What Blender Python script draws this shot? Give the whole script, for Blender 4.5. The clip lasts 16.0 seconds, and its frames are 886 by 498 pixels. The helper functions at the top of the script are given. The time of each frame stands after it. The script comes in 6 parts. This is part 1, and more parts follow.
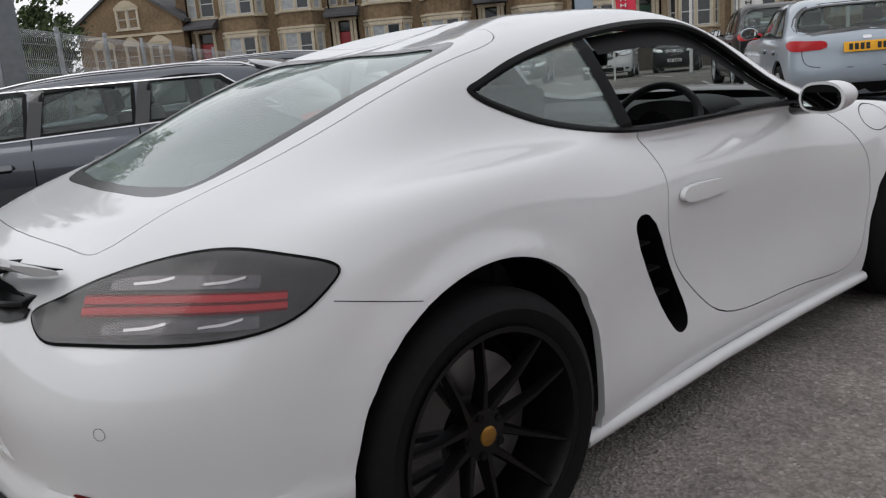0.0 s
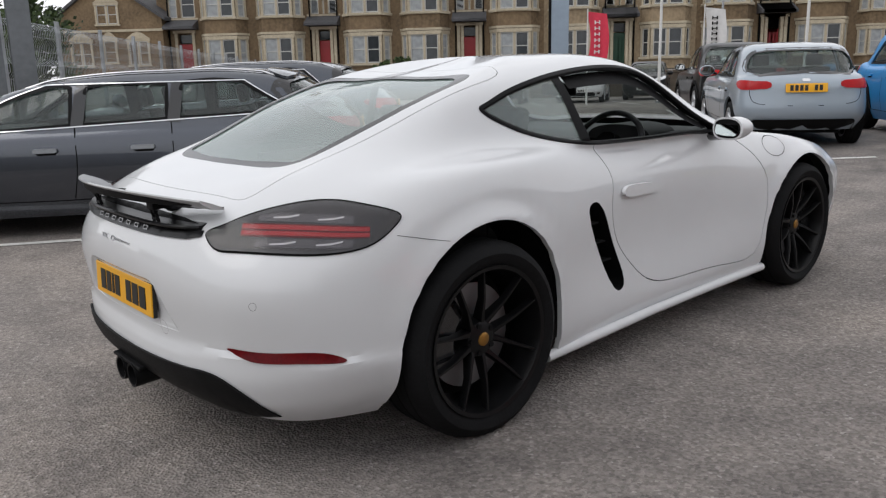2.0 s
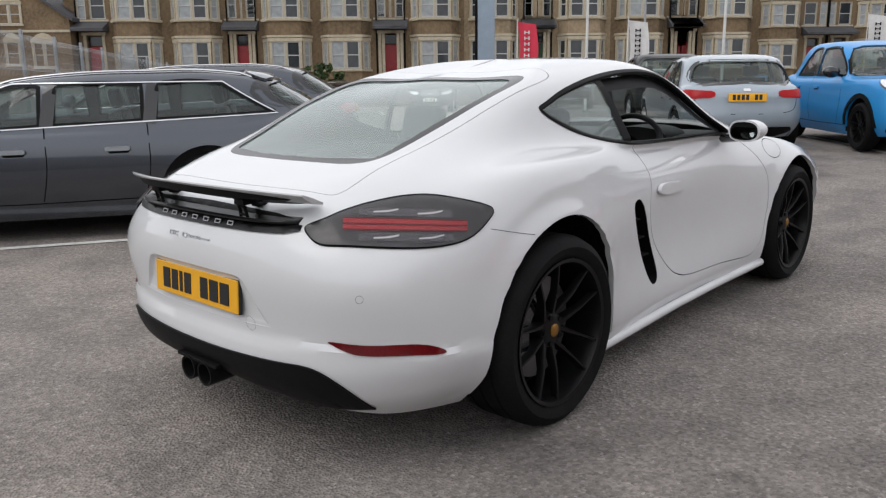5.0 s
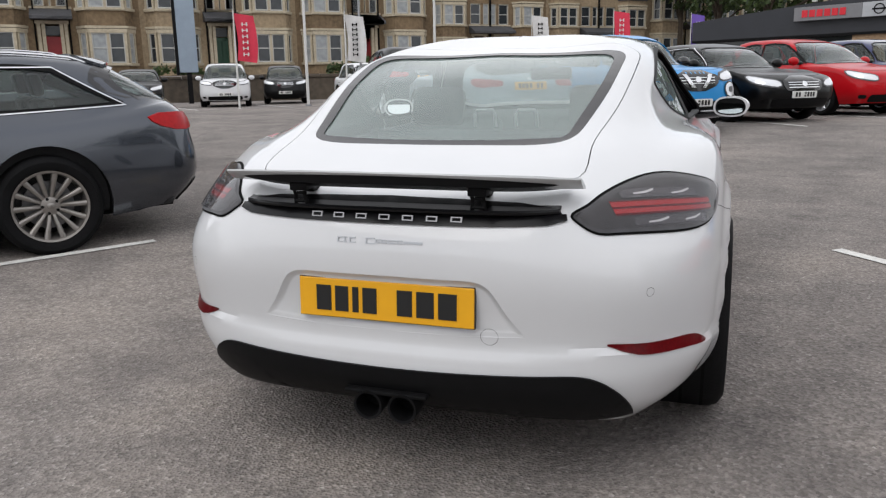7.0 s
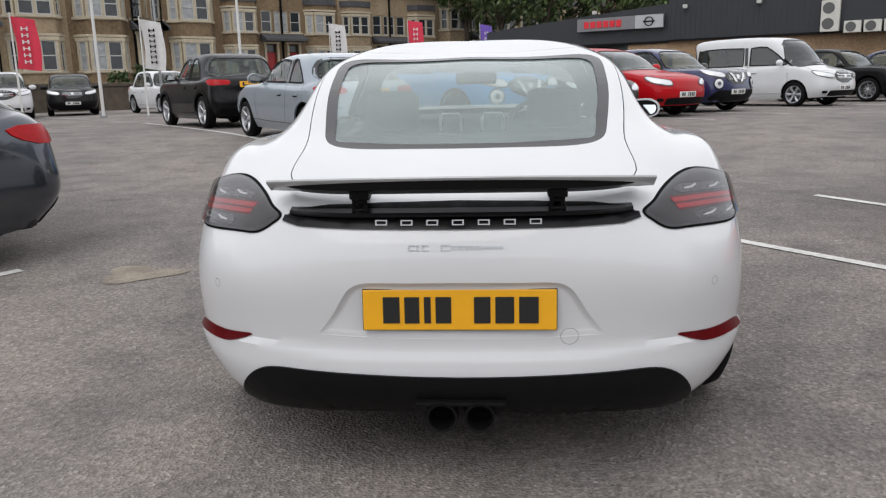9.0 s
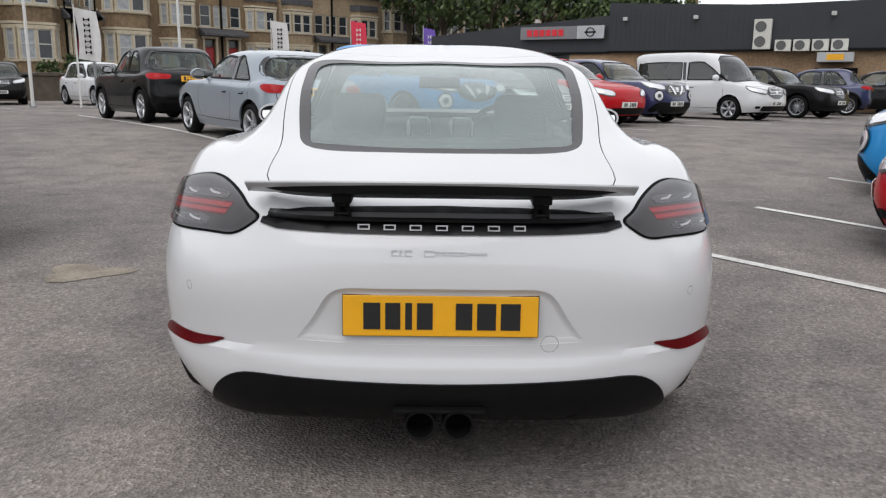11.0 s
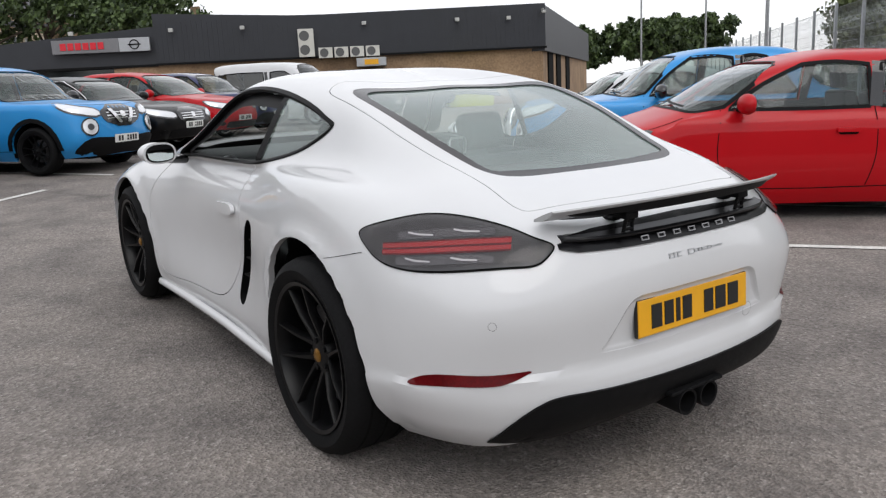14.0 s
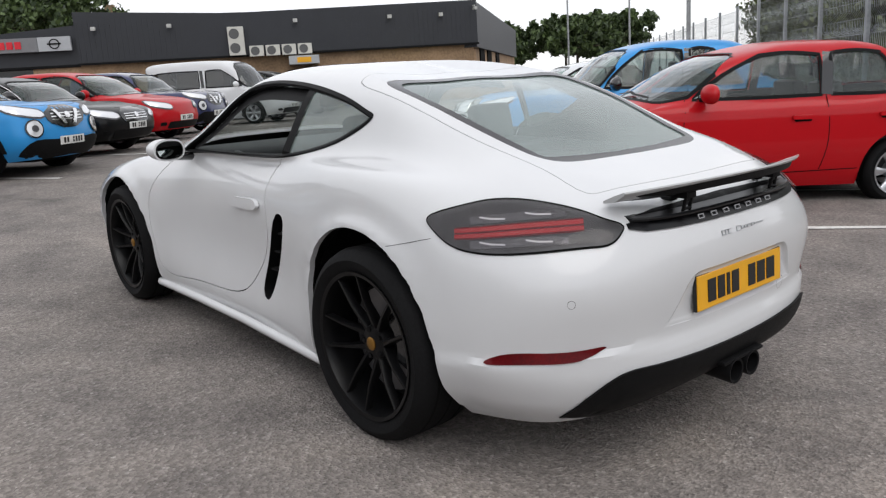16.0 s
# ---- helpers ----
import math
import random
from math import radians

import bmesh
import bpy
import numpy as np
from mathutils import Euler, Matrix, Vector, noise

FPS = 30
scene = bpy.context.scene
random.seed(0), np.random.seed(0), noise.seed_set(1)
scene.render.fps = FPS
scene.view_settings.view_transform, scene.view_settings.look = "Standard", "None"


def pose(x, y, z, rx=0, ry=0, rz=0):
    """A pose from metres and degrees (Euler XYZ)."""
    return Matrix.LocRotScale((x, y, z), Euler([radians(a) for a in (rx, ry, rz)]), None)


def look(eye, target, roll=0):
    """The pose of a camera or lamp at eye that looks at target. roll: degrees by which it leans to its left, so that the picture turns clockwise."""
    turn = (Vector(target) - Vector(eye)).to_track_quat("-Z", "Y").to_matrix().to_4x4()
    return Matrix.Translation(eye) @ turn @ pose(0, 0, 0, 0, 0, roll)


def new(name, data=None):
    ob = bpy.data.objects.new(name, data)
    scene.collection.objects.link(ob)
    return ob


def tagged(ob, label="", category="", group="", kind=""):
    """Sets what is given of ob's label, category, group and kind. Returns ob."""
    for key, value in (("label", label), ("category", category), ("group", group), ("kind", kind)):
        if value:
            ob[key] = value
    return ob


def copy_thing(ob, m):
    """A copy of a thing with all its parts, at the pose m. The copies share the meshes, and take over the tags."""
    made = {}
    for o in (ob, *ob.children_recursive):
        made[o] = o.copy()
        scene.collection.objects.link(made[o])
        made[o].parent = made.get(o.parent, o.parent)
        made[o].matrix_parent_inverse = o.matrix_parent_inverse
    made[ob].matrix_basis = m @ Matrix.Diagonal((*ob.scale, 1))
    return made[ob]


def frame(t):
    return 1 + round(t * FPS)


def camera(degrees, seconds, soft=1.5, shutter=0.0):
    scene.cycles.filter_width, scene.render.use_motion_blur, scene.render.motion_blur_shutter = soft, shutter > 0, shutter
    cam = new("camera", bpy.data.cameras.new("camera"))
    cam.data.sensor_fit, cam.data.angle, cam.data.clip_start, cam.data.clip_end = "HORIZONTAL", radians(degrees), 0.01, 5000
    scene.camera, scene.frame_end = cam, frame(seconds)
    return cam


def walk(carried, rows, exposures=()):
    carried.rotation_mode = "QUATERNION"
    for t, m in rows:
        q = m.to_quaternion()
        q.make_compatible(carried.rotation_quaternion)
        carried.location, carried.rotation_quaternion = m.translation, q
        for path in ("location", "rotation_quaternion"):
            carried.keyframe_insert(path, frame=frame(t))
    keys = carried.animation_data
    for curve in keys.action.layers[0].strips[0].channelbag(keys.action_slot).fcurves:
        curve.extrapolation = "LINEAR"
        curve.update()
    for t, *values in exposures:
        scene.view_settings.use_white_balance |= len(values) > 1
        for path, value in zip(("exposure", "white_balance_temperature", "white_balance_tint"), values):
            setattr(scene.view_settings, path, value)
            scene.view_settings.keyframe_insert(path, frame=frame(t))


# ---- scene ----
cam = camera(59.5, 16.0, soft=1.25)
PATH = [
    (0.0, (2.113, -0.178, 0.854), (0.595, 1.045, 0.406), -4.74),
    (0.5, (2.328, -0.516, 0.875), (0.829, 0.725, 0.411), -3.28),
    (1.0, (2.561, -0.701, 0.887), (1.053, 0.533, 0.434), -1.64),
    (1.5, (2.655, -0.832, 0.893), (1.182, 0.454, 0.473), -1.34),
    (2.0, (2.701, -0.885, 0.894), (1.235, 0.411, 0.476), -1.25),
    (2.5, (2.740, -0.872, 0.901), (1.256, 0.403, 0.488), -0.90),
    (3.0, (2.758, -0.884, 0.904), (1.269, 0.389, 0.501), -0.70),
    (3.5, (2.762, -0.903, 0.899), (1.272, 0.366, 0.485), -0.39),
    (4.0, (2.753, -0.944, 0.907), (1.272, 0.331, 0.481), -0.89),
    (6.5, (1.203, -1.879, 0.806), (0.390, -0.094, 0.420), 0.25),
    (7.0, (0.844, -1.887, 0.817), (0.205, -0.039, 0.396), -1.04),
    (7.5, (0.520, -1.983, 0.827), (0.163, -0.053, 0.441), -2.08),
    (8.0, (0.301, -1.978, 0.809), (0.069, -0.035, 0.396), -1.68),
    (10.5, (0.063, -2.013, 0.830), (0.025, -0.055, 0.423), -0.91),
    (11.0, (-0.007, -1.974, 0.821), (0.018, -0.016, 0.415), 0.63),
    (11.5, (-0.356, -2.080, 0.831), (-0.166, -0.132, 0.419), 0.90),
    (12.0, (-0.679, -2.035, 0.823), (-0.377, -0.102, 0.405), 1.38),
    (12.5, (-1.018, -1.924, 0.879), (-0.493, -0.046, 0.434), -0.63),
    (13.0, (-1.444, -1.863, 0.887), (-0.657, -0.079, 0.442), -1.64),
    (13.5, (-1.693, -1.646, 0.872), (-0.711, 0.045, 0.449), -2.66),
    (14.0, (-1.929, -1.451, 0.919), (-0.816, 0.160, 0.511), -2.88),
    (14.5, (-2.210, -1.334, 0.919), (-0.992, 0.196, 0.500), -3.65),
    (15.0, (-2.310, -1.265, 0.922), (-1.096, 0.269, 0.505), -2.90),
    (15.5, (-2.316, -1.241, 0.918), (-1.090, 0.281, 0.493), -3.43),
    (16.0, (-2.299, -1.248, 0.917), (-1.045, 0.250, 0.493), -3.61),
]
walk(cam, [(t, look(eye, target, roll)) for t, eye, target, roll in PATH],
     exposures=[(0.0, 0.02), (0.5, -0.05), (1.0, -0.02), (1.5, 0.08), (2.0, 0.18), (3.5, 0.25), (6.5, 0.32), (11.0, 0.29), (16.0, 0.28)])

# bright overcast sky: a clear sky behind broken white cloud, with a wide soft sun
world = bpy.data.worlds.new("sky")
scene.world = world
world.use_nodes = True
wn = world.node_tree
sky = wn.nodes.new("ShaderNodeTexSky")
sky.sky_type = "NISHITA"
sky.sun_disc = False
sky.sun_elevation, sky.sun_rotation = radians(50), radians(195)
clouds = wn.nodes.new("ShaderNodeTexNoise")
clouds.inputs["Scale"].default_value, clouds.inputs["Detail"].default_value = 2.2, 8
wco = wn.nodes.new("ShaderNodeTexCoord")
wn.links.new(wco.outputs["Generated"], clouds.inputs["Vector"])
cover = wn.nodes.new("ShaderNodeValToRGB")
cover.color_ramp.elements[0].position, cover.color_ramp.elements[0].color = 0.30, (0.70, 0.70, 0.70, 1)
cover.color_ramp.elements[1].position, cover.color_ramp.elements[1].color = 0.60, (1, 1, 1, 1)
wn.links.new(clouds.outputs["Fac"], cover.inputs[0])
blend = wn.nodes.new("ShaderNodeMix")
blend.data_type = "RGBA"
blend.inputs[7].default_value = (7.5, 7.55, 7.8, 1)
wn.links.new(cover.outputs[0], blend.inputs[0])
wn.links.new(sky.outputs[0], blend.inputs[6])
wn.links.new(blend.outputs[2], wn.nodes["Background"].inputs[0])
wn.nodes["Background"].inputs[1].default_value = 0.127
sun = new("sun", bpy.data.lights.new("sun", "SUN"))
sun.data.energy, sun.data.angle, sun.data.color = .62, radians(40), (1.0, 0.975, 0.95)
sun.matrix_world = look((-5, -16, 20), (0, 0, 0))
scene.view_settings.exposure = 0.2


from mathutils.bvhtree import BVHTree

# ---------- building helpers ----------
def part(name, bm, material, parent, label="", m=None, smooth=None):
    """Links a bmesh as one mesh object under a thing or a part."""
    me = bpy.data.meshes.new(name)
    bm.to_mesh(me)
    bm.free()
    return part_mesh(name, me, material, parent, label, m, smooth)


def part_mesh(name, me, material, parent, label="", m=None, smooth=None):
    if material is not None:
        me.materials.clear()
        me.materials.append(material)
    if smooth is not None:
        for p in me.polygons:
            p.use_smooth = True
        me.set_sharp_from_angle(angle=radians(smooth))
    ob = new(name, me)
    if parent is not None:
        ob.parent = parent
    if m is not None:
        ob.matrix_basis = m
    if label:
        tagged(ob, label)
    return ob


def thing(name, m, label, category, group="", kind=""):
    ob = new(name)
    ob.empty_display_size = 0.1
    ob.matrix_basis = m
    return tagged(ob, label, category, group, kind)


def bm_box(x0, x1, y0, y1, z0, z1, bevel=0.0, bm=None, segs=2):
    own = bm is None
    b = bmesh.new()
    bmesh.ops.create_cube(b, size=1, matrix=Matrix.Translation(((x0 + x1) / 2, (y0 + y1) / 2, (z0 + z1) / 2)) @ Matrix.Diagonal((x1 - x0, y1 - y0, z1 - z0, 1)))
    if bevel:
        bmesh.ops.bevel(b, geom=b.edges[:], offset=bevel, segments=segs, affect="EDGES", profile=0.6)
    if own:
        return b
    merge(bm, b)
    return bm


SCRATCH = bpy.data.meshes.new("scratch")


def merge(bm, b, m=None):
    if m is not None:
        bmesh.ops.transform(b, matrix=m, verts=b.verts)
    b.to_mesh(SCRATCH)
    b.free()
    bm.from_mesh(SCRATCH)
    return bm


def bm_cyl(r, depth, m=None, segs=32, r2=None, bm=None, caps=True):
    b = bmesh.new()
    bmesh.ops.create_cone(b, cap_ends=caps, segments=segs, radius1=r, radius2=r if r2 is None else r2, depth=depth)
    if m is not None:
        bmesh.ops.transform(b, matrix=m, verts=b.verts)
    return b if bm is None else merge(bm, b)


def bm_lathe(profile, segs=48, axis="X"):
    """Turns (radius, height) pairs round an axis."""
    b = bmesh.new()
    rings = []
    for r, h in profile:
        ring = []
        for i in range(segs):
            a = 2 * math.pi * i / segs
            c, s = r * math.cos(a), r * math.sin(a)
            ring.append(b.verts.new((h, c, s) if axis == "X" else (c, s, h)))
        rings.append(ring)
    for p, q in zip(rings, rings[1:]):
        for i in range(segs):
            j = (i + 1) % segs
            b.faces.new((p[i], p[j], q[j], q[i]))
    bmesh.ops.recalc_face_normals(b, faces=b.faces[:])
    return b


def bm_prism(outline, depth, m=None):
    """An outline in x and y raised along z from 0 to depth."""
    b = bmesh.new()
    lo = [b.verts.new((x, y, 0)) for x, y in outline]
    hi = [b.verts.new((x, y, depth)) for x, y in outline]
    n = len(outline)
    b.faces.new(lo[::-1])
    b.faces.new(hi)
    for i in range(n):
        b.faces.new((lo[i], lo[(i + 1) % n], hi[(i + 1) % n], hi[i]))
    bmesh.ops.recalc_face_normals(b, faces=b.faces[:])
    if m is not None:
        bmesh.ops.transform(b, matrix=m, verts=b.verts)
        bmesh.ops.recalc_face_normals(b, faces=b.faces[:])
    return b


def bm_tube(points, radius, segs=8):
    """A round bar along a line of points."""
    b = bmesh.new()
    pts = [Vector(p) for p in points]
    rings = []
    up = Vector((0.03, 0.05, 1)).normalized()
    for i, p in enumerate(pts):
        d = (pts[min(i + 1, len(pts) - 1)] - pts[max(i - 1, 0)]).normalized()
        ref = up if abs(d.dot(up)) < 0.95 else Vector((1, 0.1, 0)).normalized()
        s = d.cross(ref).normalized()
        u = s.cross(d).normalized()
        rings.append([b.verts.new(p + radius * (math.cos(2 * math.pi * k / segs) * s + math.sin(2 * math.pi * k / segs) * u)) for k in range(segs)])
    for r, q in zip(rings, rings[1:]):
        for k in range(segs):
            b.faces.new((r[k], r[(k + 1) % segs], q[(k + 1) % segs], q[k]))
    b.faces.new(rings[0][::-1])
    b.faces.new(rings[-1])
    bmesh.ops.recalc_face_normals(b, faces=b.faces[:])
    return b


def cubic(ts, P, at):
    """Natural cubic spline through the rows of P."""
    ts, P = np.asarray(ts, float), np.asarray(P, float)
    n = len(ts)
    h = np.diff(ts)
    A = np.eye(n)
    R = np.zeros((n,) + P.shape[1:])
    for i in range(1, n - 1):
        A[i, i - 1], A[i, i], A[i, i + 1] = h[i - 1], 2 * (h[i - 1] + h[i]), h[i]
        R[i] = 6 * ((P[i + 1] - P[i]) / h[i] - (P[i] - P[i - 1]) / h[i - 1])
    M = np.linalg.solve(A, R.reshape(n, -1)).reshape(R.shape)
    k = np.clip(np.searchsorted(ts, at, side="right") - 1, 0, n - 2)
    hk = h[k].reshape((-1,) + (1,) * (P.ndim - 1))
    a = ((ts[k + 1] - at) / h[k]).reshape(hk.shape)
    b = 1 - a
    return a * P[k] + b * P[k + 1] + ((a**3 - a) * M[k] + (b**3 - b) * M[k + 1]) * hk**2 / 6


def smooth_line(points, steps=6, closed=False):
    P = np.array(points, float)
    if closed:
        n = len(P)
        P = np.vstack([P[-3:], P, P[:4]])
    t = np.r_[0, np.cumsum(np.linalg.norm(np.diff(P, axis=0), axis=1) ** 0.6)]
    lo, hi = (3, 3 + n) if closed else (0, len(P) - 1)
    at = np.concatenate([np.linspace(t[i], t[i + 1], steps, endpoint=False) for i in range(lo, hi)] + ([] if closed else [t[-1:]]))
    return [tuple(p) for p in cubic(t, P, at)]


def dome(loops, nu=8, nv=8):
    """A closed car skin from half loops, each from the tail's middle to the nose's middle; the last loop is the roof's spine."""
    H = np.array(loops, float)
    mirror = H[:, -2:0:-1] * [-1, 1, 1]
    G = np.concatenate([H, mirror], 1)
    V, U = G.shape[:2]
    W = np.concatenate([G[:, -3:], G, G[:, :4]], 1)
    du = np.linalg.norm(np.diff(W, axis=1), axis=2)[:-1].mean(0) ** 0.7
    tu = np.r_[0, np.cumsum(du)]
    at = np.concatenate([np.linspace(tu[i], tu[i + 1], nu, endpoint=False) for i in range(3, 3 + U)])
    S = cubic(tu, np.swapaxes(W, 0, 1), at)
    dv = np.linalg.norm(np.diff(G, axis=0), axis=2).mean(1) ** 0.7
    tv = np.r_[0, np.cumsum(dv)]
    av = np.concatenate([np.linspace(tv[i], tv[i + 1], nv, endpoint=False) for i in range(V - 1)] + [tv[-1:]])
    S = cubic(tv, np.swapaxes(S, 0, 1), av)
    b = bmesh.new()
    vs = [[b.verts.new(p) for p in row] for row in S]
    n = S.shape[1]
    for r, q in zip(vs, vs[1:]):
        for i in range(n):
            b.faces.new((r[i], r[(i + 1) % n], q[(i + 1) % n], q[i]))
    bmesh.ops.remove_doubles(b, verts=b.verts[:], dist=0.0008)
    bmesh.ops.recalc_face_normals(b, faces=b.faces[:])
    if b.faces and max(b.faces, key=lambda f: f.calc_center_median().z).normal.z < 0:
        bmesh.ops.reverse_faces(b, faces=b.faces[:])
    return b


def to_mesh(bm, name="tmp"):
    me = bpy.data.meshes.new(name)
    bm.to_mesh(me)
    bm.free()
    return me


BENCH = bpy.data.scenes.new("bench")


def shaped(me, *mods, extra=()):
    """A mesh after modifiers; each is (type, settings). Worked out on a bench of its own."""
    ob = bpy.data.objects.new("tmp", me)
    for o in (ob, *extra):
        BENCH.collection.objects.link(o)
    for kind, settings in mods:
        md = ob.modifiers.new(kind.lower(), kind)
        if kind == "SOLIDIFY":
            md.thickness, md.offset, md.use_even_offset = settings, -1, True
            md.material_offset, md.material_offset_rim = 1, 0
        elif kind == "BOOLEAN":
            md.operation, md.object, md.solver = settings[0], settings[1], settings[2]
            md.use_self = settings[3]
    layer = BENCH.view_layers[0]
    layer.update()
    out = bpy.data.meshes.new_from_object(ob.evaluated_get(layer.depsgraph))
    for o in (ob, *extra):
        bpy.data.objects.remove(o)
    return out


def cut(me, cutter, how="DIFFERENCE", solver="EXACT"):
    """The mesh me less (or within) the bmesh cutter."""
    tool = to_mesh(cutter)
    for k in range(5):
        c = bpy.data.objects.new("cutter", tool)
        c.location = (.0004 * k, .0007 * k, .0005 * k)  # a hair's shift where edges coincide
        out = shaped(me, ("BOOLEAN", (how, c, solver, k > 0)), extra=(c,))
        if how != "DIFFERENCE" or len(out.polygons) > .6 * len(me.polygons):
            break
    return out


def inset(outline, d):
    """An outline moved inwards by d (counter-clockwise or not)."""
    P = [Vector(p) for p in outline]
    n = len(P)
    area = sum(P[i].x * P[(i + 1) % n].y - P[(i + 1) % n].x * P[i].y for i in range(n))
    s = 1 if area > 0 else -1
    out = []
    for i in range(n):
        a, b = (P[i] - P[i - 1]).normalized(), (P[(i + 1) % n] - P[i]).normalized()
        nrm = Vector((-(a + b).y, (a + b).x)) * s
        nrm.normalize()
        k = max(0.4, math.sqrt(max(0.0, (1 + a.dot(b)) / 2)))
        out.append(tuple(P[i] + nrm * d / k))
    return out


SIDE = {  # an outline in (y, z) seen along x, on the car's two sides
    1: Matrix(((0, 0, 1, 0.25), (1, 0, 0, 0), (0, 1, 0, 0), (0, 0, 0, 1))),
    -1: Matrix(((0, 0, -1, -0.25), (1, 0, 0, 0), (0, 1, 0, 0), (0, 0, 0, 1))),
}


def tree_of(me):
    return BVHTree.FromPolygons([v.co[:] for v in me.vertices], [p.vertices[:] for p in me.polygons])


def sheet(bvh, outline, m, off, thick=0.0, cell=0.02, reach=1.2):
    """A sheet that lies on a surface: the outline (in x, y of the frame m) thrown along m's -z onto it, raised by off."""
    b = bmesh.new()
    vs = [b.verts.new((x, y, 0)) for x, y in outline]
    es = [b.edges.new((vs[i], vs[(i + 1) % len(vs)])) for i in range(len(vs))]
    bmesh.ops.triangle_fill(b, use_beauty=True, edges=es)
    for _ in range(7):
        long = [e for e in b.edges if e.calc_length() > cell * 1.6]
        if not long:
            break
        bmesh.ops.subdivide_edges(b, edges=long, cuts=1)
        bmesh.ops.triangulate(b, faces=[f for f in b.faces if len(f.verts) > 3])
    d = -(m.to_3x3() @ Vector((0, 0, 1)))
    for v in b.verts:
        o = m @ Vector((v.co.x, v.co.y, 0))
        hit, nrm, _, _ = bvh.ray_cast(o, d)
        if hit is None:
            hit, nrm, _, _ = bvh.find_nearest(o + d * reach)
        if nrm.dot(d) > 0:
            nrm = -nrm
        v.co = hit + nrm * off
    b.normal_update()
    wrong = [f for f in b.faces if f.normal.dot(d) > 0]
    if wrong:
        bmesh.ops.reverse_faces(b, faces=wrong)
    if thick:
        top = b.faces[:]
        ret = bmesh.ops.extrude_face_region(b, geom=top)
        moved = [g for g in ret["geom"] if isinstance(g, bmesh.types.BMVert)]
        for v in moved:
            v.co += -d * thick
        bmesh.ops.delete(b, geom=top, context="FACES_ONLY")
    b.normal_update()
    return b


def ribbon(bvh, line, m, width, off=0.001, height=0.0):
    """A narrow strip on a surface along a line in the frame m."""
    b = bmesh.new()
    d = -(m.to_3x3() @ Vector((0, 0, 1)))
    pts = [Vector((p[0], p[1])) for p in line]
    rows = []
    for i, p in enumerate(pts):
        t = (pts[min(i + 1, len(pts) - 1)] - pts[max(i - 1, 0)]).normalized()
        nv = Vector((-t.y, t.x)) * width / 2
        row = []
        for q in (p - nv, p + nv):
            hit, nrm, _, _ = bvh.ray_cast(m @ Vector((q.x, q.y, 0)), d)
            if hit is None:
                hit, nrm, _, _ = bvh.find_nearest(m @ Vector((q.x, q.y, 0)) + d * 0.3)
            if nrm.dot(d) > 0:
                nrm = -nrm
            row.append(hit + nrm * off)
        rows.append(row)
    vs = [[b.verts.new(c) for c in row] for row in rows]
    for r, q in zip(vs, vs[1:]):
        b.faces.new((r[0], r[1], q[1], q[0]))
    b.normal_update()
    if b.faces and sum((f.normal for f in b.faces), Vector()).dot(d) > 0:
        bmesh.ops.reverse_faces(b, faces=b.faces[:])
    return b


def rounded(x0, x1, y0, y1, r, n=4):
    out = []
    for cx, cy, a0 in ((x1 - r, y1 - r, 0), (x0 + r, y1 - r, 90), (x0 + r, y0 + r, 180), (x1 - r, y0 + r, 270)):
        for k in range(n + 1):
            a = radians(a0 + 90 * k / n)
            out.append((cx + r * math.cos(a), cy + r * math.sin(a)))
    return out


# ---------- materials ----------
def base(name):
    m = bpy.data.materials.new(name)
    m.use_nodes = True
    t = m.node_tree
    return m, t, t.nodes["Principled BSDF"]


def plain(name, col, rough=0.5, metal=0.0, coat=0.0, grain=0.0, scale=40.0, bump=0.0, spec=0.5, emit=0.0):
    """A surface with a colour, a little two-scale variation and relief."""
    m, t, b = base(name)
    b.inputs["Base Color"].default_value = (*col, 1)
    b.inputs["Roughness"].default_value = rough
    b.inputs["Metallic"].default_value = metal
    b.inputs["Coat Weight"].default_value = coat
    b.inputs["Coat Roughness"].default_value = 0.04
    b.inputs["Specular IOR Level"].default_value = spec
    if emit:
        b.inputs["Emission Color"].default_value = (*col, 1)
        b.inputs["Emission Strength"].default_value = emit
    if grain or bump:
        co = t.nodes.new("ShaderNodeTexCoord")
        n1, n2 = t.nodes.new("ShaderNodeTexNoise"), t.nodes.new("ShaderNodeTexNoise")
        for n, s in ((n1, scale), (n2, scale / 11)):
            n.inputs["Scale"].default_value = s
            n.inputs["Detail"].default_value = 5
            t.links.new(co.outputs["Object"], n.inputs["Vector"])
        if grain:
            add = t.nodes.new("ShaderNodeMath")
            add.operation = "ADD"
            t.links.new(n1.outputs["Fac"], add.inputs[0])
            t.links.new(n2.outputs["Fac"], add.inputs[1])
            mr = t.nodes.new("ShaderNodeMapRange")
            mr.inputs["From Min"].default_value, mr.inputs["From Max"].default_value = 0.7, 1.3
            mr.inputs["To Min"].default_value, mr.inputs["To Max"].default_value = 1 - grain, 1 + grain
            t.links.new(add.outputs[0], mr.inputs["Value"])
            mx = t.nodes.new("ShaderNodeVectorMath")
            mx.operation = "SCALE"
            mx.inputs[0].default_value = col
            t.links.new(mr.outputs[0], mx.inputs["Scale"])
            t.links.new(mx.outputs[0], b.inputs["Base Color"])
        if bump:
            bp = t.nodes.new("ShaderNodeBump")
            bp.inputs["Strength"].default_value = bump
            bp.inputs["Distance"].default_value = 0.004
            t.links.new(n1.outputs["Fac"], bp.inputs["Height"])
            t.links.new(bp.outputs[0], b.inputs["Normal"])
    return m


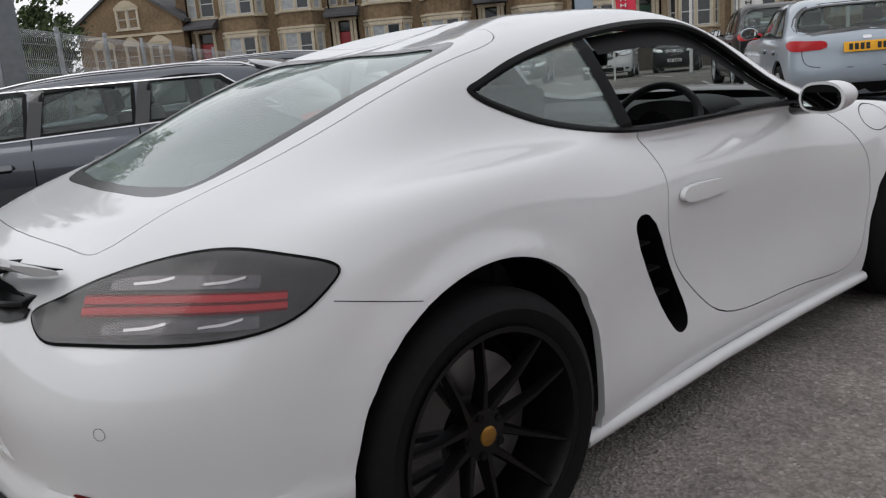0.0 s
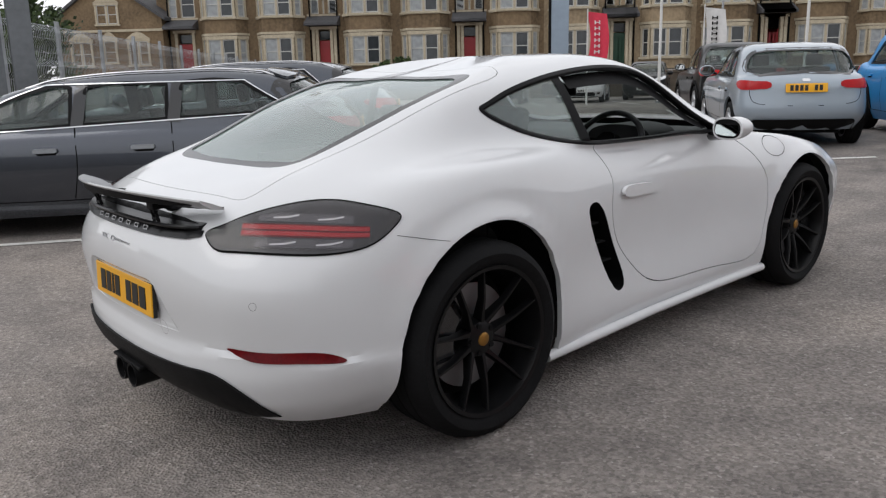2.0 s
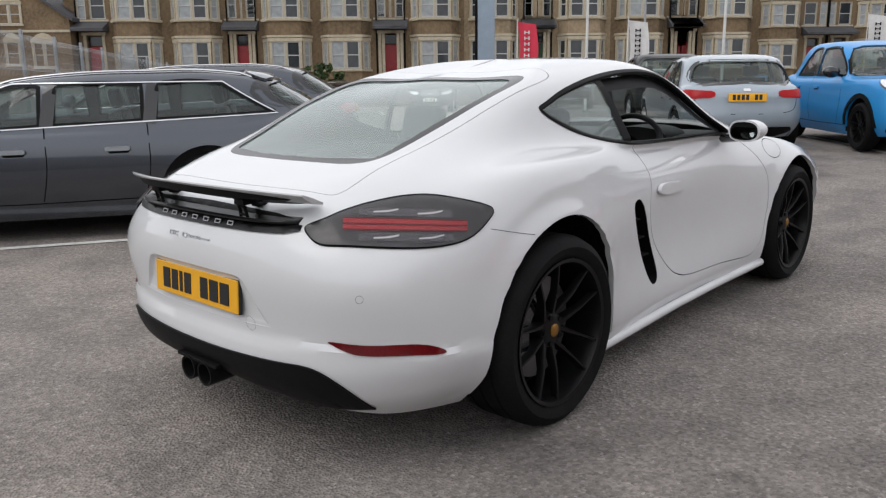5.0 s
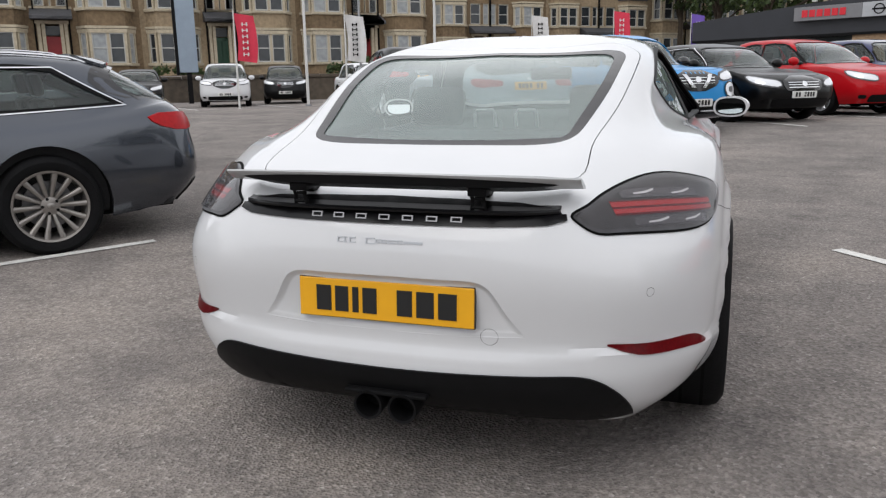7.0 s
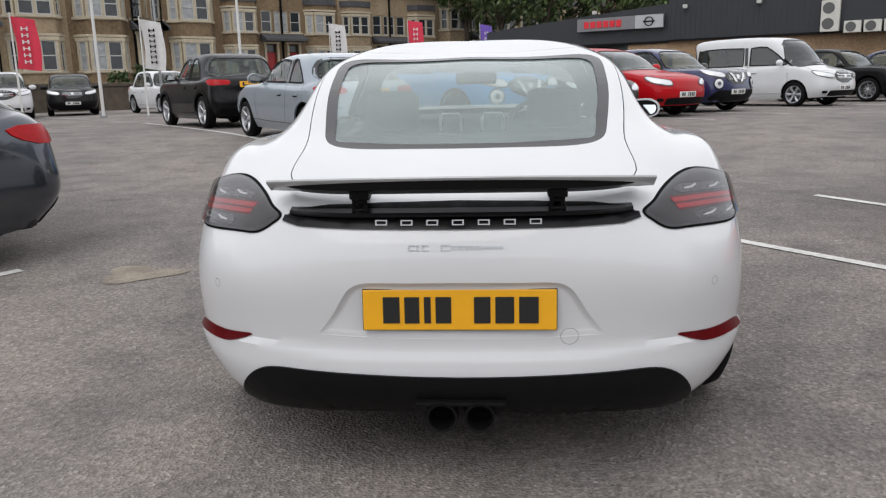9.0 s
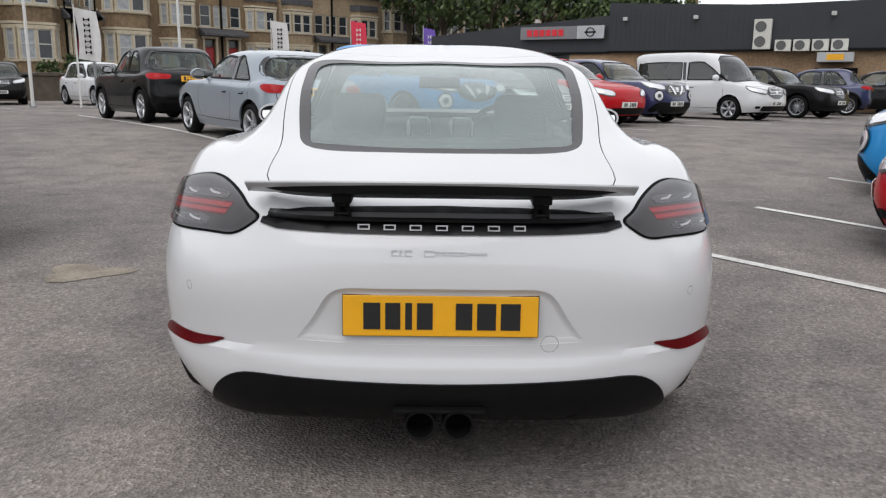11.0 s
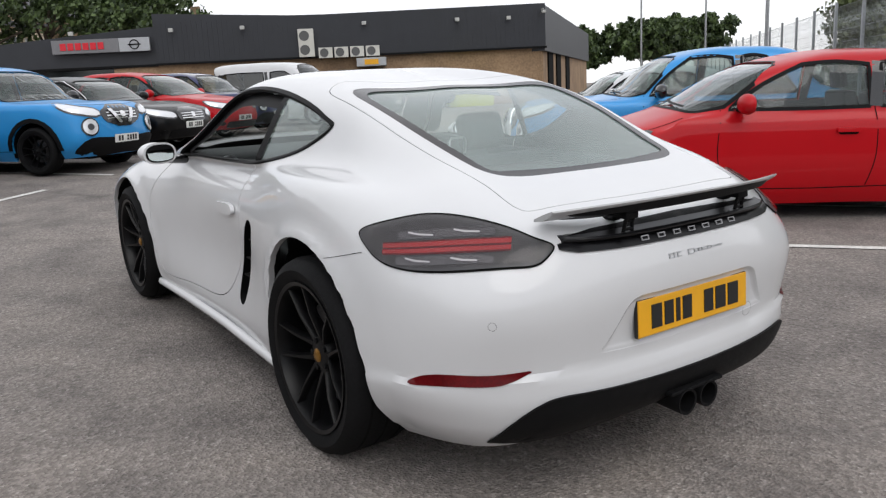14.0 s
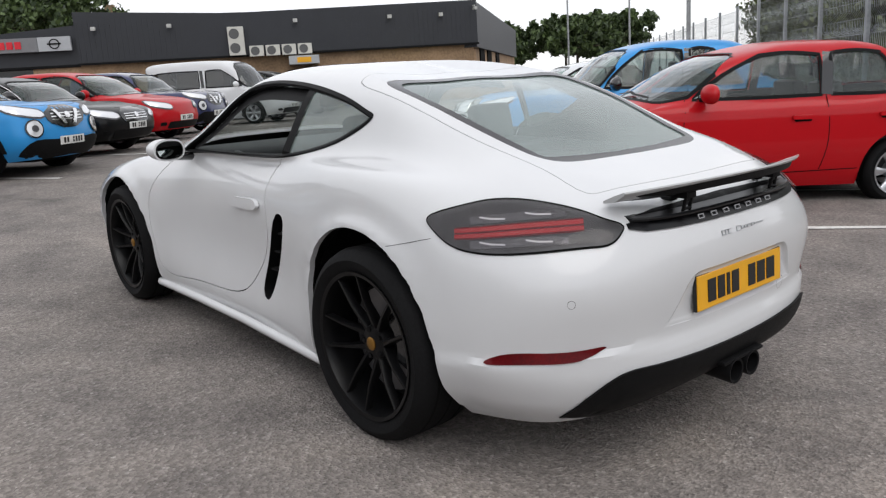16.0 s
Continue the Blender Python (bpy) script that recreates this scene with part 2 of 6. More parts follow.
def glass(name, tint, gloss=1.0, ior=1.85, veil=0.0):
    """A thin pane: what is behind shows through a tint, with a mirror's gloss on top. A pale diffuse layer can stand in
    for sky reflection.
    """
    m = bpy.data.materials.new(name)
    m.use_nodes = True
    t = m.node_tree
    t.nodes.remove(t.nodes["Principled BSDF"])
    tr, gl, mix, fr = (t.nodes.new("ShaderNode" + k) for k in ("BsdfTransparent", "BsdfGlossy", "MixShader", "LayerWeight"))
    tr.inputs[0].default_value = (*tint, 1)
    gl.inputs["Roughness"].default_value = 0.01
    gl.inputs[0].default_value = (gloss, gloss, gloss, 1)
    fr.inputs[0].default_value = .5
    pw, ma = t.nodes.new("ShaderNodeMath"), t.nodes.new("ShaderNodeMath")
    pw.operation, ma.operation = "POWER", "MULTIPLY_ADD"
    f0 = ((ior - 1) / (ior + 1)) ** 2  # both faces of the pane
    pw.inputs[1].default_value, ma.inputs[1].default_value, ma.inputs[2].default_value = 4.5, 1 - f0, f0
    t.links.new(fr.outputs["Facing"], pw.inputs[0])
    t.links.new(pw.outputs[0], ma.inputs[0])
    t.links.new(ma.outputs[0], mix.inputs[0])
    t.links.new(tr.outputs[0], mix.inputs[1])
    t.links.new(gl.outputs[0], mix.inputs[2])
    last = mix
    # uneven pale diffuse layer, painted in for the bright sky the pane reflects
    if veil:
        df, dm = t.nodes.new("ShaderNodeBsdfDiffuse"), t.nodes.new("ShaderNodeMixShader")
        df.inputs[0].default_value = (.50, .61, .58, 1)
        nz, rg = t.nodes.new("ShaderNodeTexNoise"), t.nodes.new("ShaderNodeMapRange")
        nz.inputs["Scale"].default_value, nz.inputs["Detail"].default_value = 3.0, 5
        rg.inputs["To Min"].default_value, rg.inputs["To Max"].default_value = veil * .5, veil * 1.5
        t.links.new(nz.outputs["Fac"], rg.inputs["Value"])
        t.links.new(rg.outputs[0], dm.inputs[0])
        t.links.new(mix.outputs[0], dm.inputs[1])
        t.links.new(df.outputs[0], dm.inputs[2])
        last = dm
    t.links.new(last.outputs[0], t.nodes["Material Output"].inputs[0])
    return m


def paint(name, col, flake=0.0, rough=0.35, coat=1.0, spec=.5):
    m = plain(name, col, rough, flake, coat, 0.03, 3.0, spec=spec)
    return m


PAINT_WHITE = paint("white car paint", (0.66, 0.665, 0.675), rough=.6, spec=.15)
GAP = plain("dark panel gap", (0.006, 0.006, 0.006), 0.9, spec=.1)
BLACK_GLOSS = plain("gloss black plastic", (0.01, 0.01, 0.011), 0.12, coat=0.6)
BLACK_STRIP = plain("dark strip plastic", (0.006, 0.006, 0.007), 0.32, coat=0.04, spec=.22)
BLACK_TRIM = plain("satin black plastic", (0.007, 0.007, 0.0075), 0.5, grain=0.15, scale=300, bump=0.15, spec=.10)
BLACK_RIM = plain("satin black alloy", (0.004, 0.004, 0.0045), 0.35, spec=.25)
TYRE = plain("tyre rubber", (0.007, 0.007, 0.0075), 0.7, grain=0.25, scale=90, bump=0.3, spec=.12)
STEEL = plain("brake steel", (0.25, 0.25, 0.26), 0.35, 1.0)
CHROME = plain("chrome", (0.75, 0.75, 0.76), 0.12, 1.0)
SILVER = plain("silver alloy", (0.55, 0.56, 0.58), 0.3, 0.8)
GOLD = plain("gold badge", (0.30, 0.15, 0.03), 0.35, 0.6)
PLATE_YELLOW = plain("yellow plate", (0.82, 0.40, 0.012), 0.35, grain=0.04, scale=20)
PLATE_WHITE = plain("white plate", (0.75, 0.75, 0.72), 0.4)
PLATE_BLACK = plain("plate black", (0.01, 0.01, 0.01), 0.5)
LAMP_SMOKE = plain("smoked lamp housing", (0.055, 0.055, 0.06), 0.35, coat=0.2, grain=0.3, scale=25)
LAMP_RED = plain("red lamp", (0.52, 0.045, 0.055), 0.35, coat=0.25, grain=0.1, scale=60, spec=.3)
LAMP_GUIDE = plain("dull red light guide", (0.16, 0.020, 0.026), 0.3, coat=0.2, grain=0.2, scale=60, spec=.3)
LAMP_TAIL = plain("red tail lamp", (0.38, 0.002, 0.005), 0.3, coat=0.1, spec=.2, grain=0.2, scale=40)
LAMP_DARK_RED = plain("dark red reflector", (0.10, 0.001, 0.003), 0.35, coat=0.05, spec=.15, grain=0.3, scale=120)
LAMP_GREY = plain("grey lamp reflector", (0.16, 0.16, 0.17), 0.25, 0.6, grain=0.35, scale=90)
LAMP_CLEAR = plain("clear lamp", (0.8, 0.81, 0.83), 0.12, 0.3, coat=1.0)
GLASS = glass("tinted car glass", (0.80, 0.87, 0.85), veil=.16)
# strongest pale layer: sky reflection on the rear glass put into its colour
GLASS_VEILED = glass("greenish rear glass with pale sky veil", (0.80, 0.87, 0.85), veil=.24)
GLASS_CAR = glass("green-grey car glass", (0.52, 0.59, 0.57), ior=1.55, veil=.035)
MARK_GREY = plain("grey raised marks", (.30, .30, .31), .35, .6)
GLASS_DARK = glass("dark car glass", (0.2, 0.22, 0.22), veil=.02)
LENS = glass("lamp lens", (0.72, 0.70, 0.70), .7, 1.45)
FRIT = plain("black glass border", (0.02, 0.018, 0.02), 0.15)
CABIN = plain("black cabin lining", (0.02, 0.02, 0.021), 0.7, grain=0.2, scale=120, bump=0.2)
LEATHER = plain("black leather", (0.03, 0.03, 0.032), 0.5, grain=0.2, scale=80, bump=0.3)
MIRROR = plain("mirror", (0.85, 0.86, 0.87), 0.02, 1.0)


def ground_z(x, y):
    """The car park falls towards the coupe, is level further off, and rises to the street."""
    a = -0.331 + 0.0276 * y + 0.006 * max(0.0, y - 3) ** 1.5
    z = 0.5 * (a + 0.11 - math.sqrt((a - 0.11) ** 2 + 0.002))
    z -= 0.00346 * x * math.exp(-(x / 9) ** 2) * max(0.0, min(1.0, (10 - y) / 6))
    z -= 0.13 * math.exp(-(((x - 7.5) / 3.2) ** 2 + ((y - 3.5) / 4.0) ** 2))
    sd = (x + 26) * 0.69 - (y - 73) * 0.72
    k = max(0.0, min(1.0, (30 - sd) / 24))
    return z + 1.6 * k * k * (3 - 2 * k)


# ---------- the white sports coupe ----------
CAR = Matrix(((0.99999, 0.00140, 0.00343, 0.01201), (-0.00131, 0.99962, -0.02758, -0.06915), (-0.00346, 0.02758, 0.99961, -0.33029), (0, 0, 0, 1)))
REAR = Matrix(((1, 0, 0, 0), (0, 0, -1, -0.6), (0, 1, 0, 0), (0, 0, 0, 1)))  # outline in (x, z) seen from behind
TOP = Matrix.Translation((0, 0, 2.0))  # outline in (x, y) seen from above


OUT = {s: SIDE[s] @ pose(0, 0, 1.2) for s in (1, -1)}  # the same side views, from outside


def quarter(side, turn):
    """Outline in (s, z) seen from the rear quarter, turned by so many degrees from straight behind."""
    a = radians(turn) * side
    d = Vector((math.sin(a), -math.cos(a), 0))
    s = Vector((math.cos(a), math.sin(a), 0)) * side
    m = Matrix.Identity(4)
    for i in range(3):
        m[i][0], m[i][2] = s[i], d[i]
    m[1][1], m[2][2], m[2][1] = 0, 0, 1
    for i in range(3):
        m[i][2] = d[i]
    m.translation = d * 2.0
    return m


SKIN = [
    [(0, .095, .272), (.3, .10, .270), (.55, .165, .252), (.66, .31, .215), (.74, .56, .19), (.83, .95, .17), (.83, 1.4, .16), (.79, 1.9, .165), (.79, 2.5, .17),
     (.82, 3.0, .175), (.82, 3.44, .18), (.77, 3.95, .19), (.62, 4.2, .19), (.32, 4.27, .19), (0, 4.28, .19)],
    [(0, .005, .352), (.3, .018, .351), (.56, .085, .343), (.73, .235, .325), (.835, .52, .31), (.872, .95, .30), (.850, 1.4, .27), (.805, 1.9, .25), (.805, 2.5, .255),
     (.845, 3.0, .28), (.875, 3.44, .32), (.82, 3.95, .32), (.67, 4.24, .30), (.36, 4.33, .30), (0, 4.345, .30)],
    [(0, .008, .50), (.3, .018, .50), (.56, .073, .50), (.745, .21, .49), (.866, .48, .47), (.895, .95, .48), (.852, 1.4, .47), (.785, 1.9, .44), (.785, 2.5, .45),
     (.85, 3.0, .47), (.895, 3.44, .48), (.845, 3.95, .47), (.69, 4.24, .46), (.37, 4.345, .46), (0, 4.37, .46)],
    [(0, -.015, .69), (.3, -.005, .69), (.56, .05, .685), (.742, .185, .68), (.862, .47, .66), (.90, .95, .66), (.858, 1.4, .65), (.79, 1.9, .64), (.79, 2.5, .64),
     (.85, 3.0, .65), (.89, 3.44, .64), (.84, 3.95, .60), (.69, 4.2, .57), (.37, 4.31, .55), (0, 4.34, .55)],
    [(0, .008, .80), (.3, .022, .80), (.55, .10, .80), (.715, .255, .795), (.836, .50, .79), (.888, .95, .79), (.838, 1.4, .785), (.778, 1.9, .785), (.778, 2.5, .775),
     (.82, 3.0, .765), (.86, 3.44, .74), (.80, 3.92, .67), (.65, 4.14, .62), (.35, 4.25, .60), (0, 4.28, .60)],
    [(0, .10, .882), (.3, .115, .882), (.52, .20, .888), (.652, .385, .905), (.782, .64, .925), (.835, .97, .938), (.785, 1.4, .925), (.715, 1.87, .90), (.725, 2.5, .89),
     (.75, 3.0, .86), (.765, 3.42, .82), (.70, 3.85, .735), (.57, 4.02, .69), (.31, 4.10, .68), (0, 4.12, .68)],
    [(0, .27, .945), (.28, .28, .945), (.45, .36, .955), (.55, .54, .968), (.61, .78, .968), (.62, 1.05, .970), (.62, 1.45, .965), (.65, 1.85, .945), (.69, 2.5, .925),
     (.67, 2.98, .885), (.60, 3.33, .81), (.50, 3.68, .745), (.40, 3.82, .735), (.22, 3.88, .735), (0, 3.9, .735)],
    [(0, .50, 1.005), (.22, .51, 1.005), (.38, .555, 1.01), (.455, .72, 1.045), (.50, .95, 1.085), (.53, 1.18, 1.11), (.56, 1.5, 1.11), (.585, 1.9, 1.10), (.605, 2.4, 1.075),
     (.60, 2.74, .99), (.52, 2.98, .935), (.42, 3.1, .92), (.3, 3.16, .92), (.16, 3.19, .92), (0, 3.2, .92)],
    [(0, 1.0, 1.185), (.2, 1.01, 1.182), (.36, 1.05, 1.175), (.415, 1.15, 1.183), (.44, 1.28, 1.20), (.455, 1.42, 1.21), (.475, 1.65, 1.22), (.488, 1.95, 1.225), (.495, 2.22, 1.215),
     (.495, 2.42, 1.17), (.46, 2.58, 1.115), (.38, 2.66, 1.10), (.28, 2.70, 1.10), (.15, 2.72, 1.10), (0, 2.73, 1.10)],
    [(0, 1.45, 1.268), (.1, 1.46, 1.267), (.18, 1.48, 1.264), (.22, 1.53, 1.264), (.235, 1.6, 1.268), (.24, 1.68, 1.272), (.245, 1.8, 1.276), (.25, 1.95, 1.278), (.25, 2.1, 1.276),
     (.245, 2.2, 1.268), (.22, 2.27, 1.255), (.18, 2.31, 1.248), (.13, 2.33, 1.244), (.07, 2.34, 1.243), (0, 2.345, 1.243)],
    [(0, 1.75 + 0.025 * i, 1.2885 - 0.0001 * (i - 5) ** 2) for i in range(15)],
]
LIFT = (0, 0, 0, 0, 0, 0, .01, .03, .045, .042, .037)
SKIN = [[(x, y, z + LIFT[k] * ((-.1, -.1, .1, .45, .8)[i] if i < 5 and k < 10 else 1) * (1 if y < 2.9 else 0)) for i, (x, y, z) in enumerate(row)] for k, row in enumerate(SKIN)]
# cabin breadth, loop by loop: the roof is broad and flat, the shoulders full
BROAD = {6: 1.15, 7: 1.15, 8: 1.13, 9: 1.35}
SKIN = [[(x * (1 + (BROAD.get(k, 1) - 1) * (.35, .35, .5, .75, 1, 1, 1, 1, .75, .4, .2, .1, .1, .1, .1)[i]), y, z) for i, (x, y, z) in enumerate(row)] for k, row in enumerate(SKIN)]
SKIN = [[(x, y if y < 3.44 else 3.44 + (y - 3.44) * .88, z) for x, y, z in row] for row in SKIN]
# outlines seen from the side, (y, z)
DAYLIGHT = [(1.234, 1.135), (1.25, 1.115), (1.305, 1.083), (1.42, 1.032), (1.56, .985), (1.735, .945), (1.92, .930), (2.2, .922), (2.5, .915), (2.69, .915), (2.62, .985), (2.49, 1.085), (2.38, 1.172), (2.26, 1.233), (2.10, 1.258), (1.90, 1.258), (1.70, 1.242), (1.53, 1.218), (1.36, 1.180), (1.26, 1.147)]
DOOR = [(1.77, .955), (1.79, .87), (1.812, .78), (1.798, .70), (1.802, .62), (1.85, .51), (1.95, .40), (2.07, .305), (2.28, .262), (2.64, .252), (2.95, .260), (3.005, .37), (3.03, .60), (2.95, .76), (2.82, .87), (2.70, .922), (2.5, .935), (2.3, .942), (2.1, .948), (1.9, .955)]
VENT = [(1.618, .672), (1.632, .703), (1.695, .702), (1.79, .562), (1.875, .405), (1.888, .32), (1.85, .303), (1.805, .33), (1.71, .48)]
GLASS_REAR = [(0, .437), (.2, .445), (.385, .472), (.437, .53), (.458, .62), (.497, .9), (.512, 1.15), (.508, 1.27), (.468, 1.33), (.25, 1.35), (0, 1.352), (-.25, 1.35), (-.468, 1.33), (-.508, 1.27), (-.512, 1.15), (-.497, .9), (-.458, .62), (-.437, .53), (-.385, .472), (-.2, .445)]
SCREEN = [(-.62, 2.85), (-.4, 3.06), (0, 3.13), (.4, 3.06), (.62, 2.85), (.56, 2.62), (.47, 2.45), (.3, 2.42), (0, 2.41), (-.3, 2.42), (-.47, 2.45), (-.56, 2.62)]
LID = [(0, .21), (.42, .235), (.495, .262), (.502, .45), (.525, .7), (.553, .97), (.56, 1.3), (.525, 1.43), (.4, 1.465), (0, 1.48), (-.4, 1.465), (-.525, 1.43), (-.56, 1.3), (-.553, .97), (-.525, .7), (-.502, .45), (-.495, .262), (-.42, .235)]


def arch_line(y, z, r, n=40, rise=0.0):
    return [(y - r * 1.02, -.1)] + [(y - r * math.cos(math.pi * k / n), z + (r + rise) * math.sin(math.pi * k / n)) for k in range(n + 1)] + [(y + r * 1.02, -.1)]


def wheel_parts(root, x, y, r, side, width, rim_r, spokes, rim_mat, cap_mat, caliper=None, pairs=True, dish=0.0, sink=0.0):
    """A wheel: tyre, rim with spokes, hub cap, disc; its outer face looks along side."""
    w = new("wheel")
    w.parent = root
    w.matrix_basis = pose(x, y, r - sink, 0, 0, 0 if side > 0 else 180)
    half = width / 2
    part("tyre", bm_lathe([(rim_r + .002, -half + .012), (rim_r + .03, -half), (r - .04, -half - .004), (r - .012, -half + .014), (r, -half + .045), (r, half - .045), (r - .012, half - .014),
                           (r - .04, half + .004), (rim_r + .03, half), (rim_r + .002, half - .012), (rim_r - .012, half - .03), (rim_r - .012, -half + .03), (rim_r + .002, -half + .012)], 56), TYRE, w, smooth=40)
    # tread grooves as thin dark rings
    b = bmesh.new()
    for g in (-.25, 0, .25):
        merge(b, bm_lathe([(r - .004, g * width - .005), (r + .0006, g * width - .005), (r + .0006, g * width + .005), (r - .004, g * width + .005)], 56))
    part("tread_groove", b, GAP, w)
    rim = part("rim", bm_lathe([(rim_r + .004, half - .012), (rim_r + .004, half - .004), (rim_r - .010, half - .008), (rim_r - .018, half - .03), (rim_r - .022, half - .07), (rim_r - .03, -half + .02), (rim_r - .01, -half + .012)], 56), rim_mat, w, smooth=40)
    b = bmesh.new()
    n = spokes
    hub = .055
    for i in range(n):
        a0 = 2 * math.pi * i / n
        offs = (-1, 1) if pairs else (0,)
        for o in offs:
            ai = a0 + o * .16
            ao = a0 + o * (math.pi / n * .62)
            p0 = Vector((half - .05 - dish, hub * math.cos(ai), hub * math.sin(ai)))
            p1 = Vector((half - .018, (rim_r - .012) * math.cos(ao), (rim_r - .012) * math.sin(ao)))
            pm = (p0 + p1) / 2 + Vector((.008, 0, 0))
            d = (p1 - p0).normalized()
            s = d.cross(Vector((1, 0, 0))).normalized()
            rings = []
            for p, wd, dp in ((p0, .028, .045), (pm, .0145 if pairs else (.03 if n > 8 else .06), .032), (p1, .011 if pairs else (.04 if n > 8 else .085), .03)):
                rings.append([b.verts.new(p + s * wd * u + Vector((1, 0, 0)) * dp * v) for u, v in ((-.5, -.8), (-.5, -.15), (-.28, .12), (.28, .12), (.5, -.15), (.5, -.8))])
            for q, t in zip(rings, rings[1:]):
                for k in range(6):
                    b.faces.new((q[k], q[(k + 1) % 6], t[(k + 1) % 6], t[k]))
    bmesh.ops.recalc_face_normals(b, faces=b.faces[:])
    part("spokes", b, rim_mat, rim, smooth=50)
    part("hub", bm_lathe([(.0, half - .035 - dish), (.03, half - .034 - dish), (.062, half - .045 - dish), (.072, half - .07 - dish), (.075, half - .12 - dish)], 32), rim_mat, rim, smooth=40)
    for i in range(5):
        a = 2 * math.pi * (i + .5) / 5
        part("wheel_bolt", bm_cyl(.010, .02, Matrix.Translation((half - .045 - dish, .05 * math.cos(a), .05 * math.sin(a))) @ pose(0, 0, 0, 0, 90), 10), BLACK_TRIM, rim)
    part("hub_cap", bm_lathe([(.0, half - .026 - dish), (.018, half - .027 - dish), (.024, half - .031 - dish), (.025, half - .04 - dish)], 24), cap_mat, rim, smooth=40)
    part("brake_disc", bm_lathe([(.05, half - .12), (rim_r - .075, half - .12), (rim_r - .075, half - .145), (.05, half - .145)], 40), STEEL, w, smooth=30)
    if caliper:
        b = bmesh.new()
        pts = []
        for rr, a0, a1 in ((rim_r - .045, -38, 38), (rim_r - .14, 38, -38)):
            pts += [(rr * math.cos(radians(a0 + (a1 - a0) * k / 6)), rr * math.sin(radians(a0 + (a1 - a0) * k / 6))) for k in range(7)]
        cm = Matrix(((0, 0, 1, half - .115), (1, 0, 0, 0), (0, 1, 0, 0), (0, 0, 0, 1)))
        merge(b, bm_prism(pts, .045), cm @ pose(0, 0, 0, 0, 0, caliper if side > 0 else 180 - caliper))
        part("brake_caliper", b, BLACK_GLOSS, w, smooth=30)
    part("wheel_back", bm_lathe([(0, half - .17), (rim_r - .035, half - .17)], 32), GAP, w)
    return w


def ease(v):
    v = max(0.0, min(1.0, v))
    return v * v * (3 - 2 * v)


def settle(p):
    """The body drawn in at the tail and set down to its ride height."""
    x, y, z = p
    a, b = .052 * max(0.0, 1 - y / 1.4), .038 * ease((z - .85) / .2) - .010 * ease((z - 1.05) / .25)
    if y > 2.6:
        b *= 1 - .5 * ease((y - 2.6) / .8)
    return Vector((x, y + .093 * max(0.0, 1 - y / .98), z - (a ** 4 + b ** 4) ** .25))


def unsettle(y, z):
    p = Vector((0, y, z))
    for _ in range(12):
        q = settle(p)
        p += Vector((0, y - q.y, z - q.z))
    return p.y, p.z


ARCHES = ((1.012, .338, .403), (3.415, .342, .380))


def relief(b):
    """The pressed lines of the body: lips round the arches, and the ledge across the bumper."""
    b.normal_update()
    for v in b.verts:
        x, y, z = v.co
        q, d = settle(v.co), 0.0
        if abs(x) > .6:
            for ya, za, r in ARCHES:
                g = math.hypot(q.y - ya, q.z - za) - r
                if q.z > .2 and g < .2:
                    d += .009 * math.exp(-((g - .012) / .024) ** 2) - .004 * math.exp(-((g - .075) / .03) ** 2)
        if y < .8 and z < .7:
            edge = .486 + .011 * ease((abs(x) - .3) / .3) - .15 * max(0.0, y - .12)
            d += .013 * ease((edge - z) / .016) * ease((z - .33) / .1) * (1 - ease((y - .38) / .3))
        if d:
            v.co += v.normal * d


